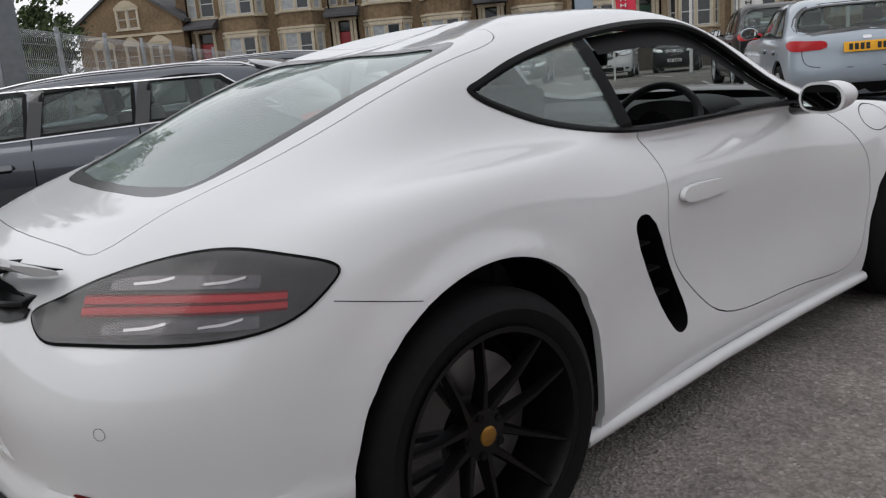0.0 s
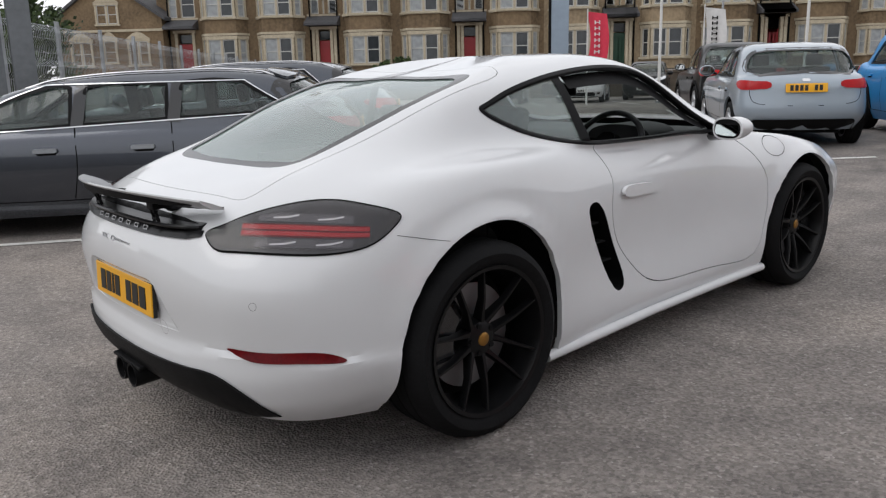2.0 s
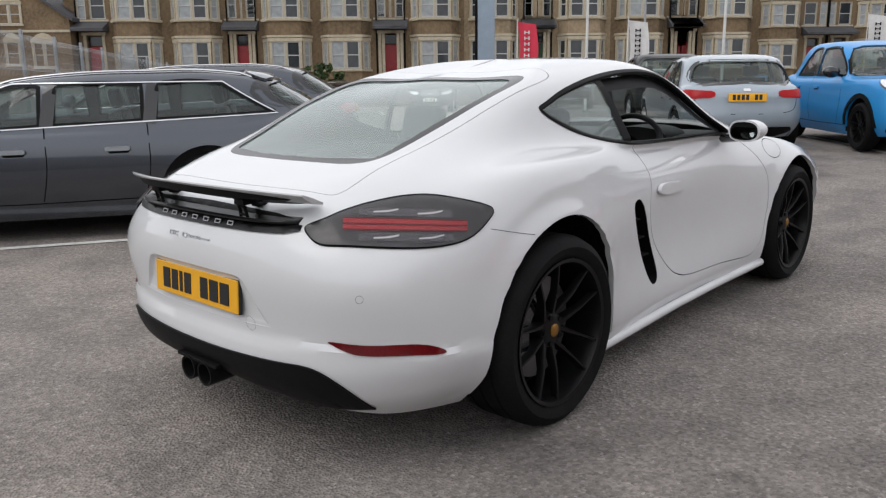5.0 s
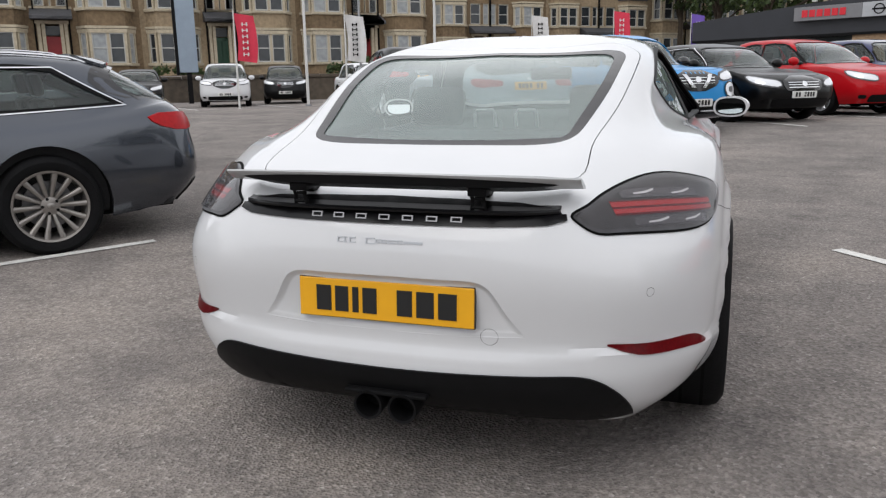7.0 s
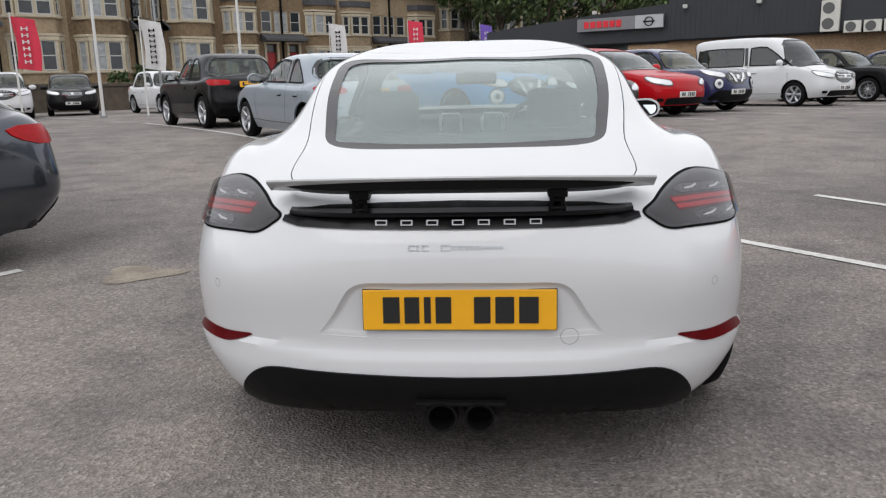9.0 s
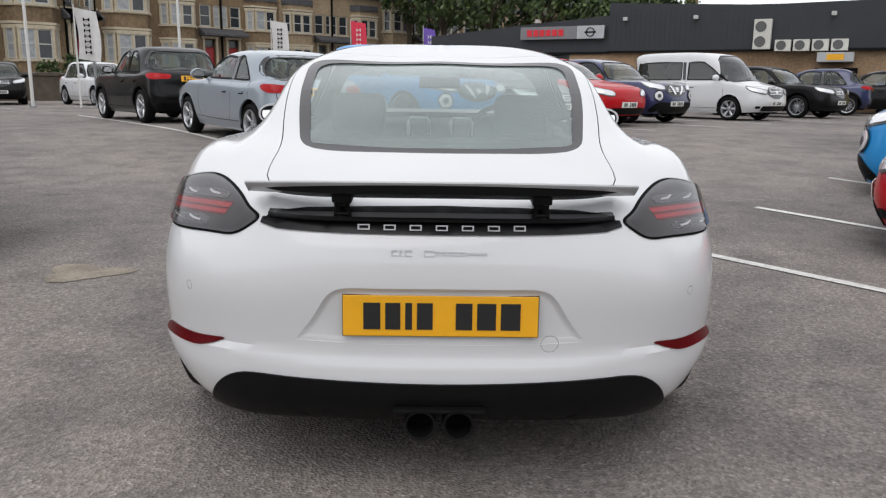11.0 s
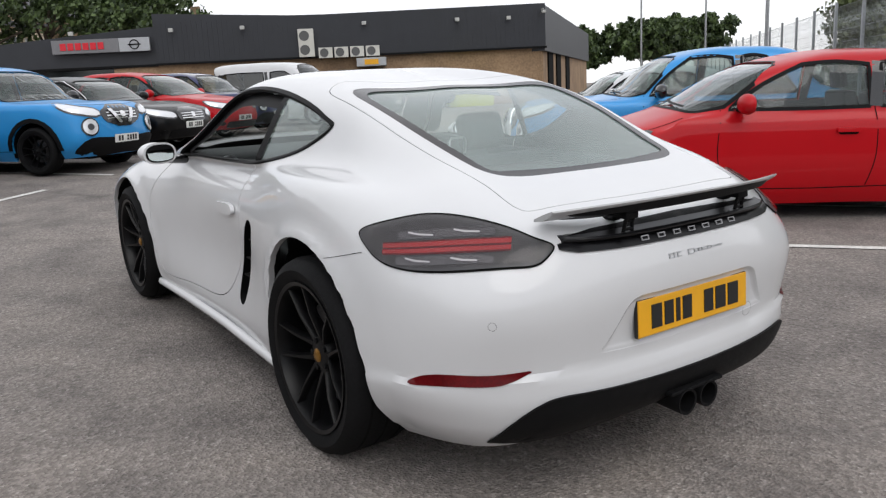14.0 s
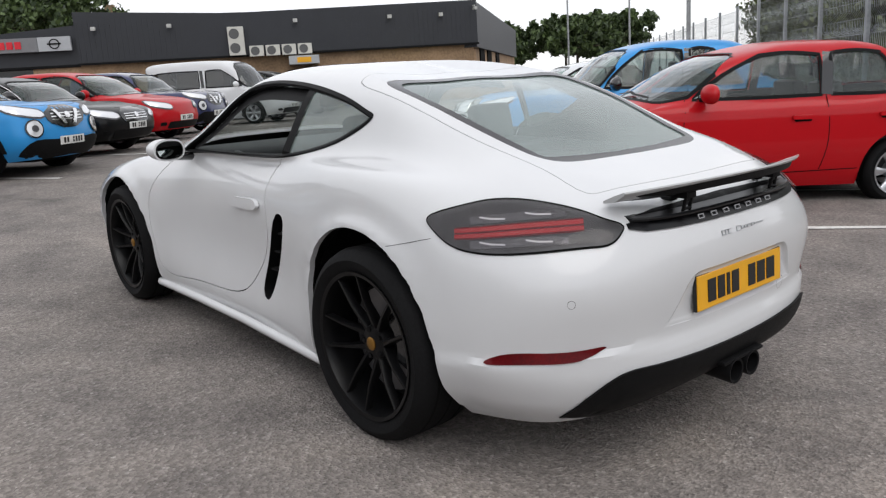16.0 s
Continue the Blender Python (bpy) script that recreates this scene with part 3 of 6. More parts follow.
def coupe():
    root = thing("sports_coupe", CAR, "white two-door sports coupe with black wheels and raised rear spoiler", "car")
    shape = dome(SKIN, 8, 10)
    relief(shape)
    skin = to_mesh(shape)
    skin.materials.append(PAINT_WHITE)
    skin.materials.append(CABIN)
    for p in skin.polygons:
        p.use_smooth = True
    bvh = tree_of(skin)
    shell = shaped(skin, ("SOLIDIFY", 0.022))
    day = smooth_line(DAYLIGHT, 5, True)
    door = smooth_line(DOOR, 4, True)
    rear_glass = smooth_line(GLASS_REAR, 4, True)
    screen = smooth_line(SCREEN, 4, True)
    # wheel arches
    c = bmesh.new()
    for side in (1, -1):
        for y, z, r in ARCHES:
            merge(c, bm_prism([unsettle(*q) for q in arch_line(y, z, r, 40, .008)], .6, Matrix.Translation((side * .30, 0, 0)) @ SIDE[side]))
    shell = cut(shell, c)
    # openings
    for side in (1, -1):
        shell = cut(shell, bm_prism(day, .7, SIDE[side]))
        shell = cut(shell, bm_prism(smooth_line(VENT, 3, True), .62, Matrix.Translation((side * .45, 0, 0)) @ SIDE[side]))
    shell = cut(shell, bm_prism(rear_glass, 1.2, Matrix.Translation((0, 0, .9))))
    shell = cut(shell, bm_prism(screen, .8, Matrix.Translation((0, 0, .85))))
    flank = [(.394, .530), (.365, .565), (.337, .606), (.303, .660), (.270, .681), (.2, .685)]
    recess = smooth_line([(-x, z) for x, z in flank] + [(0, .686)] + flank[::-1], 3) + [(.2, .523), (0, .522), (-.2, .523)]
    shell = cut(shell, bm_prism(recess, .3, REAR @ pose(0, 0, -.75)))
    # doors and engine lid are panels of their own, with a gap round them
    for side in (1, -1):
        panel = cut(shell, bm_prism(inset(door, .005), .7, SIDE[side]), "INTERSECT")
        shell = cut(shell, bm_prism(door, .7, SIDE[side]))
        d = part_mesh("door", panel, None, root, smooth=32)
        h = smooth_line([(1.865, .715), (1.93, .695), (2.05, .692), (2.14, .704), (2.125, .724), (2.05, .738), (1.92, .743), (1.875, .733)], 4, True)
        part("door_handle", sheet(bvh, h, OUT[side], .003, .018, .012), PAINT_WHITE, d, smooth=60)
    lid_line = smooth_line(LID, 4, True)
    panel = cut(shell, bm_prism(inset(lid_line, .0035), 1.2, Matrix.Translation((0, 0, .9))), "INTERSECT")
    shell = cut(shell, bm_prism(lid_line, 1.2, Matrix.Translation((0, 0, .9))))
    part_mesh("tailgate", panel, None, root, smooth=32)
    part_mesh("body", shell, None, root, smooth=32)
    # glass
    part("rear_window", sheet(bvh, inset(rear_glass, .002), TOP, -.006, 0, .03), GLASS_VEILED, root, "greenish rear glass with a black border").visible_shadow = False
    ring = bmesh.new()
    inner = smooth_line([(x * .925, y + (.042 if y < .5 else (-.045 if y > 1.2 else 0))) for x, y in GLASS_REAR], 4, True)
    n = len(rear_glass)
    rows = []
    for k in range(5):
        f = k / 4
        row = []
        for i in range(n):
            q = Vector((rear_glass[i][0] * (1 - f) + inner[i][0] * f, rear_glass[i][1] * (1 - f) + inner[i][1] * f, 2))
            hit, nrm, _, _ = bvh.ray_cast(q, Vector((0, 0, -1)))
            row.append(ring.verts.new(hit + nrm * -.001))
        rows.append(row)
    for r, q in zip(rows, rows[1:]):
        for i in range(n):
            ring.faces.new((r[i], r[(i + 1) % n], q[(i + 1) % n], q[i]))
    part("rear_window_border", ring, FRIT, root)
    part("windscreen", sheet(bvh, inset(screen, .002), TOP, -.006, 0, .06), GLASS, root).visible_shadow = False
    for side in (1, -1):
        q = smooth_line([(1.255, 1.135), (1.32, 1.085), (1.43, 1.04), (1.57, .995), (1.715, .96), (1.69, 1.10), (1.68, 1.232), (1.53, 1.21), (1.38, 1.175)], 4, True)
        part("quarter_window", sheet(bvh, q, OUT[side], -.010, 0, .03), GLASS, root).visible_shadow = False
        # black frame round the side windows, and the post behind the door
        b = bmesh.new()
        n = len(day)
        inner = inset(day, .018)
        rows = []
        for ol, off in ((inset(day, -.004), .002), (day, .004), (inset(day, .008), .004), (inner, -.008), (inset(day, .020), -.04)):
            row = []
            for y, z in ol:
                hit, nrm, _, _ = bvh.ray_cast(SIDE[side] @ Vector((y, z, .8)), Vector((-side, 0, 0)))
                if hit is None:
                    hit, nrm, _, _ = bvh.find_nearest(Vector((side * .5, y, z)))
                row.append(b.verts.new(hit + Vector((side * off, 0, 0))))
            rows.append(row)
        for r, q2 in zip(rows, rows[1:]):
            for i in range(n):
                b.faces.new((r[i], r[(i + 1) % n], q2[(i + 1) % n], q2[i]))
        bmesh.ops.recalc_face_normals(b, faces=b.faces[:])
        part("window_frame", b, BLACK_TRIM, root, smooth=40)
        part("window_post", ribbon(bvh, [(1.722 - .05 * k / 8 + .016 * (k / 8) ** 2, .945 + .295 * k / 8) for k in range(9)], OUT[side], .048, -.006), BLACK_TRIM, root)
        rim_line = smooth_line([(1.76, 1.222), (1.92, 1.228), (2.09, 1.228), (2.24, 1.205), (2.35, 1.150), (2.45, 1.068), (2.56, .985), (2.62, .938)], 5)
        part("door_seal", ribbon(bvh, rim_line, OUT[side], .055, -.028), BLACK_TRIM, root)
        # side air intake
        v = smooth_line(VENT, 3, True)
        b = bmesh.new()
        n = len(v)
        rows = []
        for ol, off in ((v, -.002), (inset(v, .004), -.05), (inset(v, .006), -.09)):
            row = []
            for y, z in ol:
                hit, nrm, _, _ = bvh.ray_cast(SIDE[side] @ Vector((y, z, .9)), Vector((-side, 0, 0)))
                row.append(b.verts.new(hit + Vector((side * off, 0, 0))))
            rows.append(row)
        for r, q2 in zip(rows, rows[1:]):
            for i in range(n):
                b.faces.new((r[i], r[(i + 1) % n], q2[(i + 1) % n], q2[i]))
        b.faces.new(rows[-1])
        bmesh.ops.recalc_face_normals(b, faces=b.faces[:])
        part("side_intake", b, BLACK_TRIM, root, "black air intake behind the door", smooth=40)
        for k in range(3):
            f = (k + 1) / 4
            part("intake_slat", bm_box(side * .785 - .02, side * .785 + .02, 1.60 + .17 * f, 1.66 + .17 * f, .70 - .33 * f, .706 - .33 * f), BLACK_TRIM, root)
        # tail lamp, wrapped round the corner
        qm = quarter(side, 42)
        lamp = smooth_line([(.447, .841), (.452, .832), (.482, .808), (.55, .799), (.75, .781), (.91, .773), (.985, .789), (1.035, .824), (1.048, .842), (1.028, .858), (.935, .886), (.83, .904), (.685, .900), (.555, .877), (.49, .857)], 4, True)
        lamp = [(s, z) for s, z in lamp]
        tl = part("tail_lamp", sheet(bvh, lamp, qm, .003, .004, .02), LAMP_SMOKE, root, "smoked tail lamp with a red light bar", smooth=50)
        part("lamp_seal", sheet(bvh, inset(lamp, -.0055), qm, .0015, .002, .02), GAP, tl, smooth=50)
        # a broad red light guide in two bars, with clear four-point lamps above and below it
        def lane(s):
            return .849 - .024 * (s - .57) / .385 - .012 * ((s - .57) / .385) ** 2
        span = [.565 + .392 * k / 8 for k in range(9)]
        for lo, hi in ((.0015, .0115), (-.0130, -.0035)):
            bar = [(s, lane(s) + lo) for s in span] + [(s, lane(s) + hi) for s in span[::-1]]
            part("light_bar", sheet(bvh, bar, qm, .0080, 0, .015), LAMP_RED, tl, smooth=50)
        glow = [(s, lane(s) - .017) for s in span] + [(s, lane(s) + .0155) for s in span[::-1]]
        part("light_guide", sheet(bvh, glow, qm, .0068, 0, .015), LAMP_GUIDE, tl, smooth=50)
        for d0, d1 in ((.020, .040), (-.042, -.022)):
            bowl = [(s, lane(s) + d0) for s in span[1:8]] + [(s, lane(s) + d1 - (.006 if s < .65 else 0)) for s in span[7:0:-1]]
            part("lamp_bowl", sheet(bvh, bowl, qm, .0072, 0, .015), LAMP_GREY, tl)
        for s0, d0 in ((.66, .030), (.80, .029), (.66, -.034), (.80, -.033)):
            z0 = lane(s0 + .04) + d0
            part("led_strip", sheet(bvh, [(s0, z0), (s0 + .045, z0 - .002), (s0 + .078, z0 + .001), (s0 + .080, z0 + .005), (s0 + .045, z0 + .0025), (s0, z0 + .0035)], qm, .0085, 0, .015), LAMP_CLEAR, tl)
        part("lens", sheet(bvh, inset(lamp, .003), qm, .014, 0, .02), LENS, tl, smooth=60).visible_shadow = False
        # reflector in the bumper
        ref = smooth_line([(.515, .508), (.558, .487), (.64, .470), (.79, .457), (.888, .447), (.846, .474), (.745, .494), (.60, .502)], 4, True)
        part("reflector", sheet(bvh, ref, quarter(side, 40), .002, .003, .015), LAMP_DARK_RED, root, "dark red reflector in the bumper", smooth=50)
        part("parking_sensor", ribbon(bvh, [(.625 + .012 * math.cos(k * math.pi / 8), .647 + .012 * math.sin(k * math.pi / 8)) for k in range(17)], quarter(side, 40), .0010, .0010), GAP, root)
        # seam from the lamp to the arch
        part("bumper_seam", ribbon(bvh, smooth_line([(.60, .79), (.66, .774), (.73, .755), (.80, .738)], 4), OUT[side], .0018, .0008), GAP, root)
        # sill
        part("sill", bm_tube([(side * .82, 1.36, .150), (side * .812, 1.7, .152), (side * .80, 2.1, .155), (side * .805, 2.6, .160), (side * .825, 3.06, .168)], .022, 8), PAINT_WHITE, root, smooth=50)
    # fuel flap on the right front wing
    part("fuel_flap", ribbon(bvh, [(3.14 + .09 * math.cos(k * math.pi / 14), .792 + .05 * math.sin(k * math.pi / 14)) for k in range(29)], OUT[1], .003, .0008), GAP, root)
    # bumper: plate, recess, black lower panel, exhausts
    rc = bmesh.new()
    rows = []
    for d, off in ((0, .0005), (.007, -.006), (.014, -.013), (.020, -.014)):
        row = []
        for x, z in inset(recess, d):
            hit, nrm, _, _ = bvh.ray_cast(REAR @ Vector((x, z, 0)), Vector((0, 1, 0)))
            fade = min(1.0, max(0.0, (z - .525) / .07))
            row.append(rc.verts.new(hit + Vector((0, -off * (.15 + .85 * fade), 0))))
        rows.append(row)
    n = len(recess)
    for r, q in zip(rows, rows[1:]):
        for i in range(n):
            rc.faces.new((r[i], r[(i + 1) % n], q[(i + 1) % n], q[i]))
    rc.faces.new(rows[-1])
    bmesh.ops.recalc_face_normals(rc, faces=rc.faces[:])
    if sum((f.normal.y for f in rc.faces)) > 0:
        bmesh.ops.reverse_faces(rc, faces=rc.faces[:])
    part("plate_recess", rc, PAINT_WHITE, root, smooth=60)
    plate = part("number_plate", bm_box(-.26, .26, -.008, .008, -.0555, .0555, .003), PLATE_YELLOW, root, "yellow rear number plate with black marks", pose(0, .004, .607, -4))
    part("plate_edge", bm_box(-.262, .262, -.004, .010, -.0575, .0575, .003), PLATE_BLACK, plate)
    x = -.205
    for w in (.045, .040, .018, .042, -.035, .044, .050, .052):
        if w > 0:
            part("plate_bar", bm_box(x, x + w, -.0105, -.0075, -.036, .036), PLATE_BLACK, plate)
        x += abs(w) + .013
    part("tow_cover", ribbon(bvh, [(.296 + .024 * math.cos(k * math.pi / 12), .527 + .024 * math.sin(k * math.pi / 12)) for k in range(25)], REAR, .0009, .0010), GAP, root)
    half = [(.30, .424), (.46, .428), (.56, .420), (.628, .370), (.660, .305), (.662, .262)]
    low = [(-x, z) for x, z in half[::-1]] + [(0, .419)] + half
    part("diffuser", sheet(bvh, smooth_line(low, 4) + [(.60, .262), (.35, .274), (0, .276), (-.35, .274), (-.60, .262)], REAR, .003, .008, .03), BLACK_TRIM, root, "black lower bumper panel", smooth=50)
    part("undertray", bm_box(-.50, .50, .24, .9, .226, .242, .004), BLACK_TRIM, root)
    b = bmesh.new()
    merge(b, bm_box(-.125, .125, -.03, .14, .338, .350, .005))
    part("diffuser_fin", b, BLACK_TRIM, root)
    ex = part("exhaust", bm_box(-.10, .10, .13, .40, .262, .335, .02), BLACK_TRIM, root)
    for s in (1, -1):
        part("tail_pipe", bm_lathe([(.036, .30), (.036, .02), (.043, .018), (.044, .03), (.044, .30)], 32, "Z"), BLACK_TRIM, ex, m=pose(s * .052, -.052, .306, -90), smooth=40)
        part("pipe_bore", bm_lathe([(0, .10), (.036, .10)], 24, "Z"), GAP, ex, m=pose(s * .052, -.052, .306, -90))
    # black strip between the lamps, with raised marks
    strip = [(-.488, .835), (-.484, .848), (-.44, .851), (-.3, .857), (0, .860), (.3, .857), (.44, .851), (.484, .848), (.488, .835), (.44, .826), (.3, .824), (0, .823), (-.3, .824), (-.44, .826)]
    st = part("rear_strip", sheet(bvh, strip, REAR, .002, .006, .025), BLACK_STRIP, root, "gloss black strip between the tail lamps", smooth=50)
    for i in range(7):
        x = -.205 + .41 * i / 6
        hit, nrm, _, _ = bvh.ray_cast(Vector((x, -1, .838)), Vector((0, 1, 0)))
        b = bm_box(-.016, .016, -.002, .002, .0045, .0075)
        bm_box(-.016, .016, -.002, .002, -.0075, -.0045, bm=b)
        bm_box(-.016, -.012, -.002, .002, -.0045, .0045, bm=b)
        bm_box(.012, .016, -.002, .002, -.0045, .0045, bm=b)
        part("raised_mark", b, MARK_GREY, st, m=pose(x, hit.y - .010, .840, -25))
    # model badge: three upright marks and a slim run of smaller ones
    for x0, w, h in ((-.132, .017, .016), (-.111, .008, .016), (-.096, .019, .016), (-.046, .026, .017), (-.018, .016, .010), (.001, .015, .010), (.019, .024, .010), (.046, .016, .010), (.065, .054, .006)):
        hit, nrm, _, _ = bvh.ray_cast(Vector((x0 + w / 2, -1, .779)), Vector((0, 1, 0)))
        part("model_badge", bm_box(-w / 2, w / 2, -.0015, .0015, -h / 2, -h / 2 + .003, 0, bm=bm_box(-w / 2, w / 2, -.0015, .0015, h / 2 - .003, h / 2, 0, bm=bm_box(-w / 2, -w / 2 + .004, -.0015, .0015, -h / 2 + .003, h / 2 - .003))), SILVER, root, m=pose(x0 + w / 2, hit.y - .002, .779, -14))
    # deck panel below the spoiler
    deck = [(-.475, .847), (-.455, .862), (-.36, .874), (-.2, .880), (0, .883), (.2, .880), (.36, .874), (.455, .862), (.475, .847), (.44, .851), (.3, .857), (0, .860), (-.3, .857), (-.44, .851)]
    part("spoiler_bed", sheet(bvh, deck, REAR, .003, .003, .03), BLACK_TRIM, root, smooth=50)
    b = bmesh.new()
    rings = []
    for i in range(33):
        u = -1 + i / 16
        hit, nrm, _, _ = bvh.ray_cast(Vector((.468 * u, -1, .853 - .004 * u * u)), Vector((0, 1, 0)))
        k, z0 = 1 - .9 * abs(u) ** 7, .853 - .004 * u * u
        rings.append([b.verts.new((.468 * u, hit.y + dy, z0 + dz)) for dy, dz in ((.004, -.004), (-.030 * k - .003, .004), (-.033 * k - .003, .010), (-.028 * k - .001, .015), (-.018 * k + .002, .012), (.050, .024), (.055, .004))])
    for r, q in zip(rings, rings[1:]):
        for k in range(7):
            b.faces.new((r[k], r[(k + 1) % 7], q[(k + 1) % 7], q[k]))
    b.faces.new(rings[0][::-1])
    b.faces.new(rings[-1])
    bmesh.ops.recalc_face_normals(b, faces=b.faces[:])
    part("spoiler_tray", b, BLACK_STRIP, root, "satin black tray with a raised lip below the spoiler", smooth=35)
    # spoiler blade
    b = bmesh.new()
    rings = []
    n = 32
    for i in range(n + 1):
        u = -1 + 2 * i / n
        x = .524 * u
        e = 1 - .35 * abs(u) ** 8
        yb, yf = -.052 + .14 * u * u, -.052 + .14 * u * u + .125 * e
        zc = .964 - .028 * u * u
        th = .015 * e
        rings.append([b.verts.new((x, y, z)) for y, z in ((yb, zc + .013), (yb - .003, zc + .009), (yb + .003, zc + .002), ((yb + yf) / 2, zc - .010 - .018 * e), (yf, zc - .006 - .036 * e), (yf, zc + .001 - .036 * e), ((yb + yf) / 2, zc + .006 - .014 * e))])
    for r, q in zip(rings, rings[1:]):
        for k in range(7):
            b.faces.new((r[k], r[(k + 1) % 7], q[(k + 1) % 7], q[k]))
    b.faces.new(rings[0][::-1])
    b.faces.new(rings[-1])
    bmesh.ops.recalc_face_normals(b, faces=b.faces[:])
    sp = part("rear_spoiler", b, plain("silver-grey spoiler paint", (0.46, 0.465, 0.47), .35, coat=.5, grain=.04, scale=30), root, "raised rear spoiler, pale above and black below", smooth=40)
    b = bmesh.new()
    rings = []
    for i in range(n + 1):
        u = -1 + 2 * i / n
        x = .485 * u
        yb, yf = -.050 + .14 * u * u, .050 + .14 * u * u
        zc = .964 - .028 * u * u
        rings.append([b.verts.new((x, y, z)) for y, z in ((yb + .001, zc + .003), (yb + .006, zc - .022 * (1 - .8 * u ** 6)), (yf, zc - .050 * (1 - .4 * u ** 6)), (yf, zc - .028))])
    for r, q in zip(rings, rings[1:]):
        for k in range(4):
            b.faces.new((r[k], r[(k + 1) % 4], q[(k + 1) % 4], q[k]))
    bmesh.ops.recalc_face_normals(b, faces=b.faces[:])
    part("spoiler_underside", b, BLACK_TRIM, sp, smooth=40)
    for s in (1, -1):
        b = bmesh.new()
        bm_box(s * .262 - .026, s * .262 + .026, .03, .10, .903, .925, .004, b)
        for o in (-.018, .018):
            merge(b, bm_tube([(s * .262 + o, .035, .918), (s * .262 + o * .8, .045, .89), (s * .262 + o, .05, .862)], .006, 8))
            merge(b, bm_tube([(s * .262 + o, .05, .918), (s * .262 + o, .08, .905), (s * .262 + o * .8, .11, .895)], .006, 8))
        for zz in (.872, .895):
            merge(b, bm_tube([(s * .262 - .018, .046, zz), (s * .262 + .018, .046, zz)], .005, 8))
        merge(b, bm_tube([(s * .262, .08, .912), (s * .262, .16, .895)], .009, 8))
        bm_box(s * .262 - .018, s * .262 + .018, .095, .15, .888, .900, .004, b)
        part("spoiler_strut", b, BLACK_TRIM, root, smooth=40)
    # mirrors
    for s in (1, -1):
        cap = bmesh.new()
        bmesh.ops.create_uvsphere(cap, u_segments=28, v_segments=18, radius=1)
        for v in cap.verts:
            x, y, z = v.co
            y = max(y, -.42)
            k = 1 - .25 * max(0, -x) ** 2
            v.co = (s * (.92 + .087 * x), 2.53 + .080 * y, .952 + .069 * z * k + .008 * x)
        bmesh.ops.recalc_face_normals(cap, faces=cap.faces[:])
        mr = part("door_mirror", cap, PAINT_WHITE, root, m=pose(s * .92, 2.53, .952, 0, 0, -14 * s) @ pose(-s * .92, -2.53, -.952), smooth=45)
        ol = smooth_line([(-.070, -.036), (-.066, .038), (-.018, .058), (.046, .052), (.074, .020), (.068, -.038), (.026, -.058), (-.040, -.055)], 3, True)
        fm = Matrix.Translation((s * .922, 2.493, .954)) @ Matrix(((s, 0, 0, 0), (0, 0, -1, 0), (0, 1, 0, 0), (0, 0, 0, 1)))
        part("mirror_bezel", bm_prism(inset(ol, -.009), .004, fm), PAINT_WHITE, mr)
        part("mirror_surround", bm_prism(inset(ol, .002), .005, fm @ pose(0, 0, .0015)), BLACK_TRIM, mr)
        part("mirror_glass", bm_prism(inset(ol, .010), .006, fm @ pose(0, 0, .003, -6)), MIRROR, mr)
        part("mirror_foot", bm_tube([(s * .73, 2.60, .885), (s * .79, 2.575, .893), (s * .86, 2.54, .905), (s * .89, 2.53, .915)], .026, 10), BLACK_GLOSS, mr, smooth=50)
    # wheels
    for side in (1, -1):
        wheel_parts(root, side * .778, .985, .347, side, .265, .262, 5, BLACK_RIM, GOLD, 160, dish=.014, sink=.013)
        wheel_parts(root, side * .765, 3.415, .337, side, .235, .257, 5, BLACK_RIM, GOLD, 20, dish=.014, sink=0)
    # arch liners and floor pan
    for side in (1, -1):
        for y, z, r in ((1.012, .338, .425), (3.415, .342, .39)):
            b = bmesh.new()
            rows = [[b.verts.new((side * x, y + r * math.cos(a), z + r * math.sin(a))) for a in [radians(-8 + 196 * k / 24) for k in range(25)]] for x in (.50, .62, .72, .80)]
            for q, t in zip(rows, rows[1:]):
                for k in range(24):
                    b.faces.new((q[k], q[k + 1], t[k + 1], t[k]))
            c = b.verts.new((side * .5, y, z))
            for k in range(24):
                b.faces.new((rows[0][k], rows[0][k + 1], c))
            part("arch_liner", b, GAP, root)
    part("floor_pan", bm_box(-.60, .60, .75, 4.0, .16, .22), GAP, root)
    b = bm_box(-.70, .70, 1.35, 3.05, .14, .22)
    part("cabin_floor", b, CABIN, root)
    # cabin
    for s in (1, -1):
        seat = part("seat", bm_box(s * .36 - .24, s * .36 + .24, 1.75, 2.28, .32, .50, .06, segs=3), LEATHER, root, smooth=50)
        b = bm_box(-.23, .23, -.07, .07, 0, .55, .06, segs=3)
        part("backrest", b, LEATHER, seat, m=pose(s * .36, 1.74, .42, -14), smooth=50)
        b = bm_box(-.12, .12, -.05, .05, 0, .2, .045, segs=3)
        part("headrest", b, LEATHER, seat, m=pose(s * .36, 1.60, .92, -12), smooth=50)
    dash = [(2.48, .55), (2.45, .80), (2.50, .88), (2.62, .905), (2.95, .90), (3.05, .86), (3.05, .5)]
    part("dashboard", bm_prism(smooth_line(dash, 3, True), 1.30, Matrix(((0, 0, 1, -.65), (1, 0, 0, 0), (0, 1, 0, 0), (0, 0, 0, 1)))), CABIN, root, smooth=40)
    part("instrument_hood", bm_prism(smooth_line([(-.19, 0), (-.17, .06), (-.08, .10), (.08, .10), (.17, .06), (.19, 0)], 3), .22, Matrix.Translation((.36, 2.66, .86)) @ pose(0, 0, 0, 90)), CABIN, root, smooth=40)
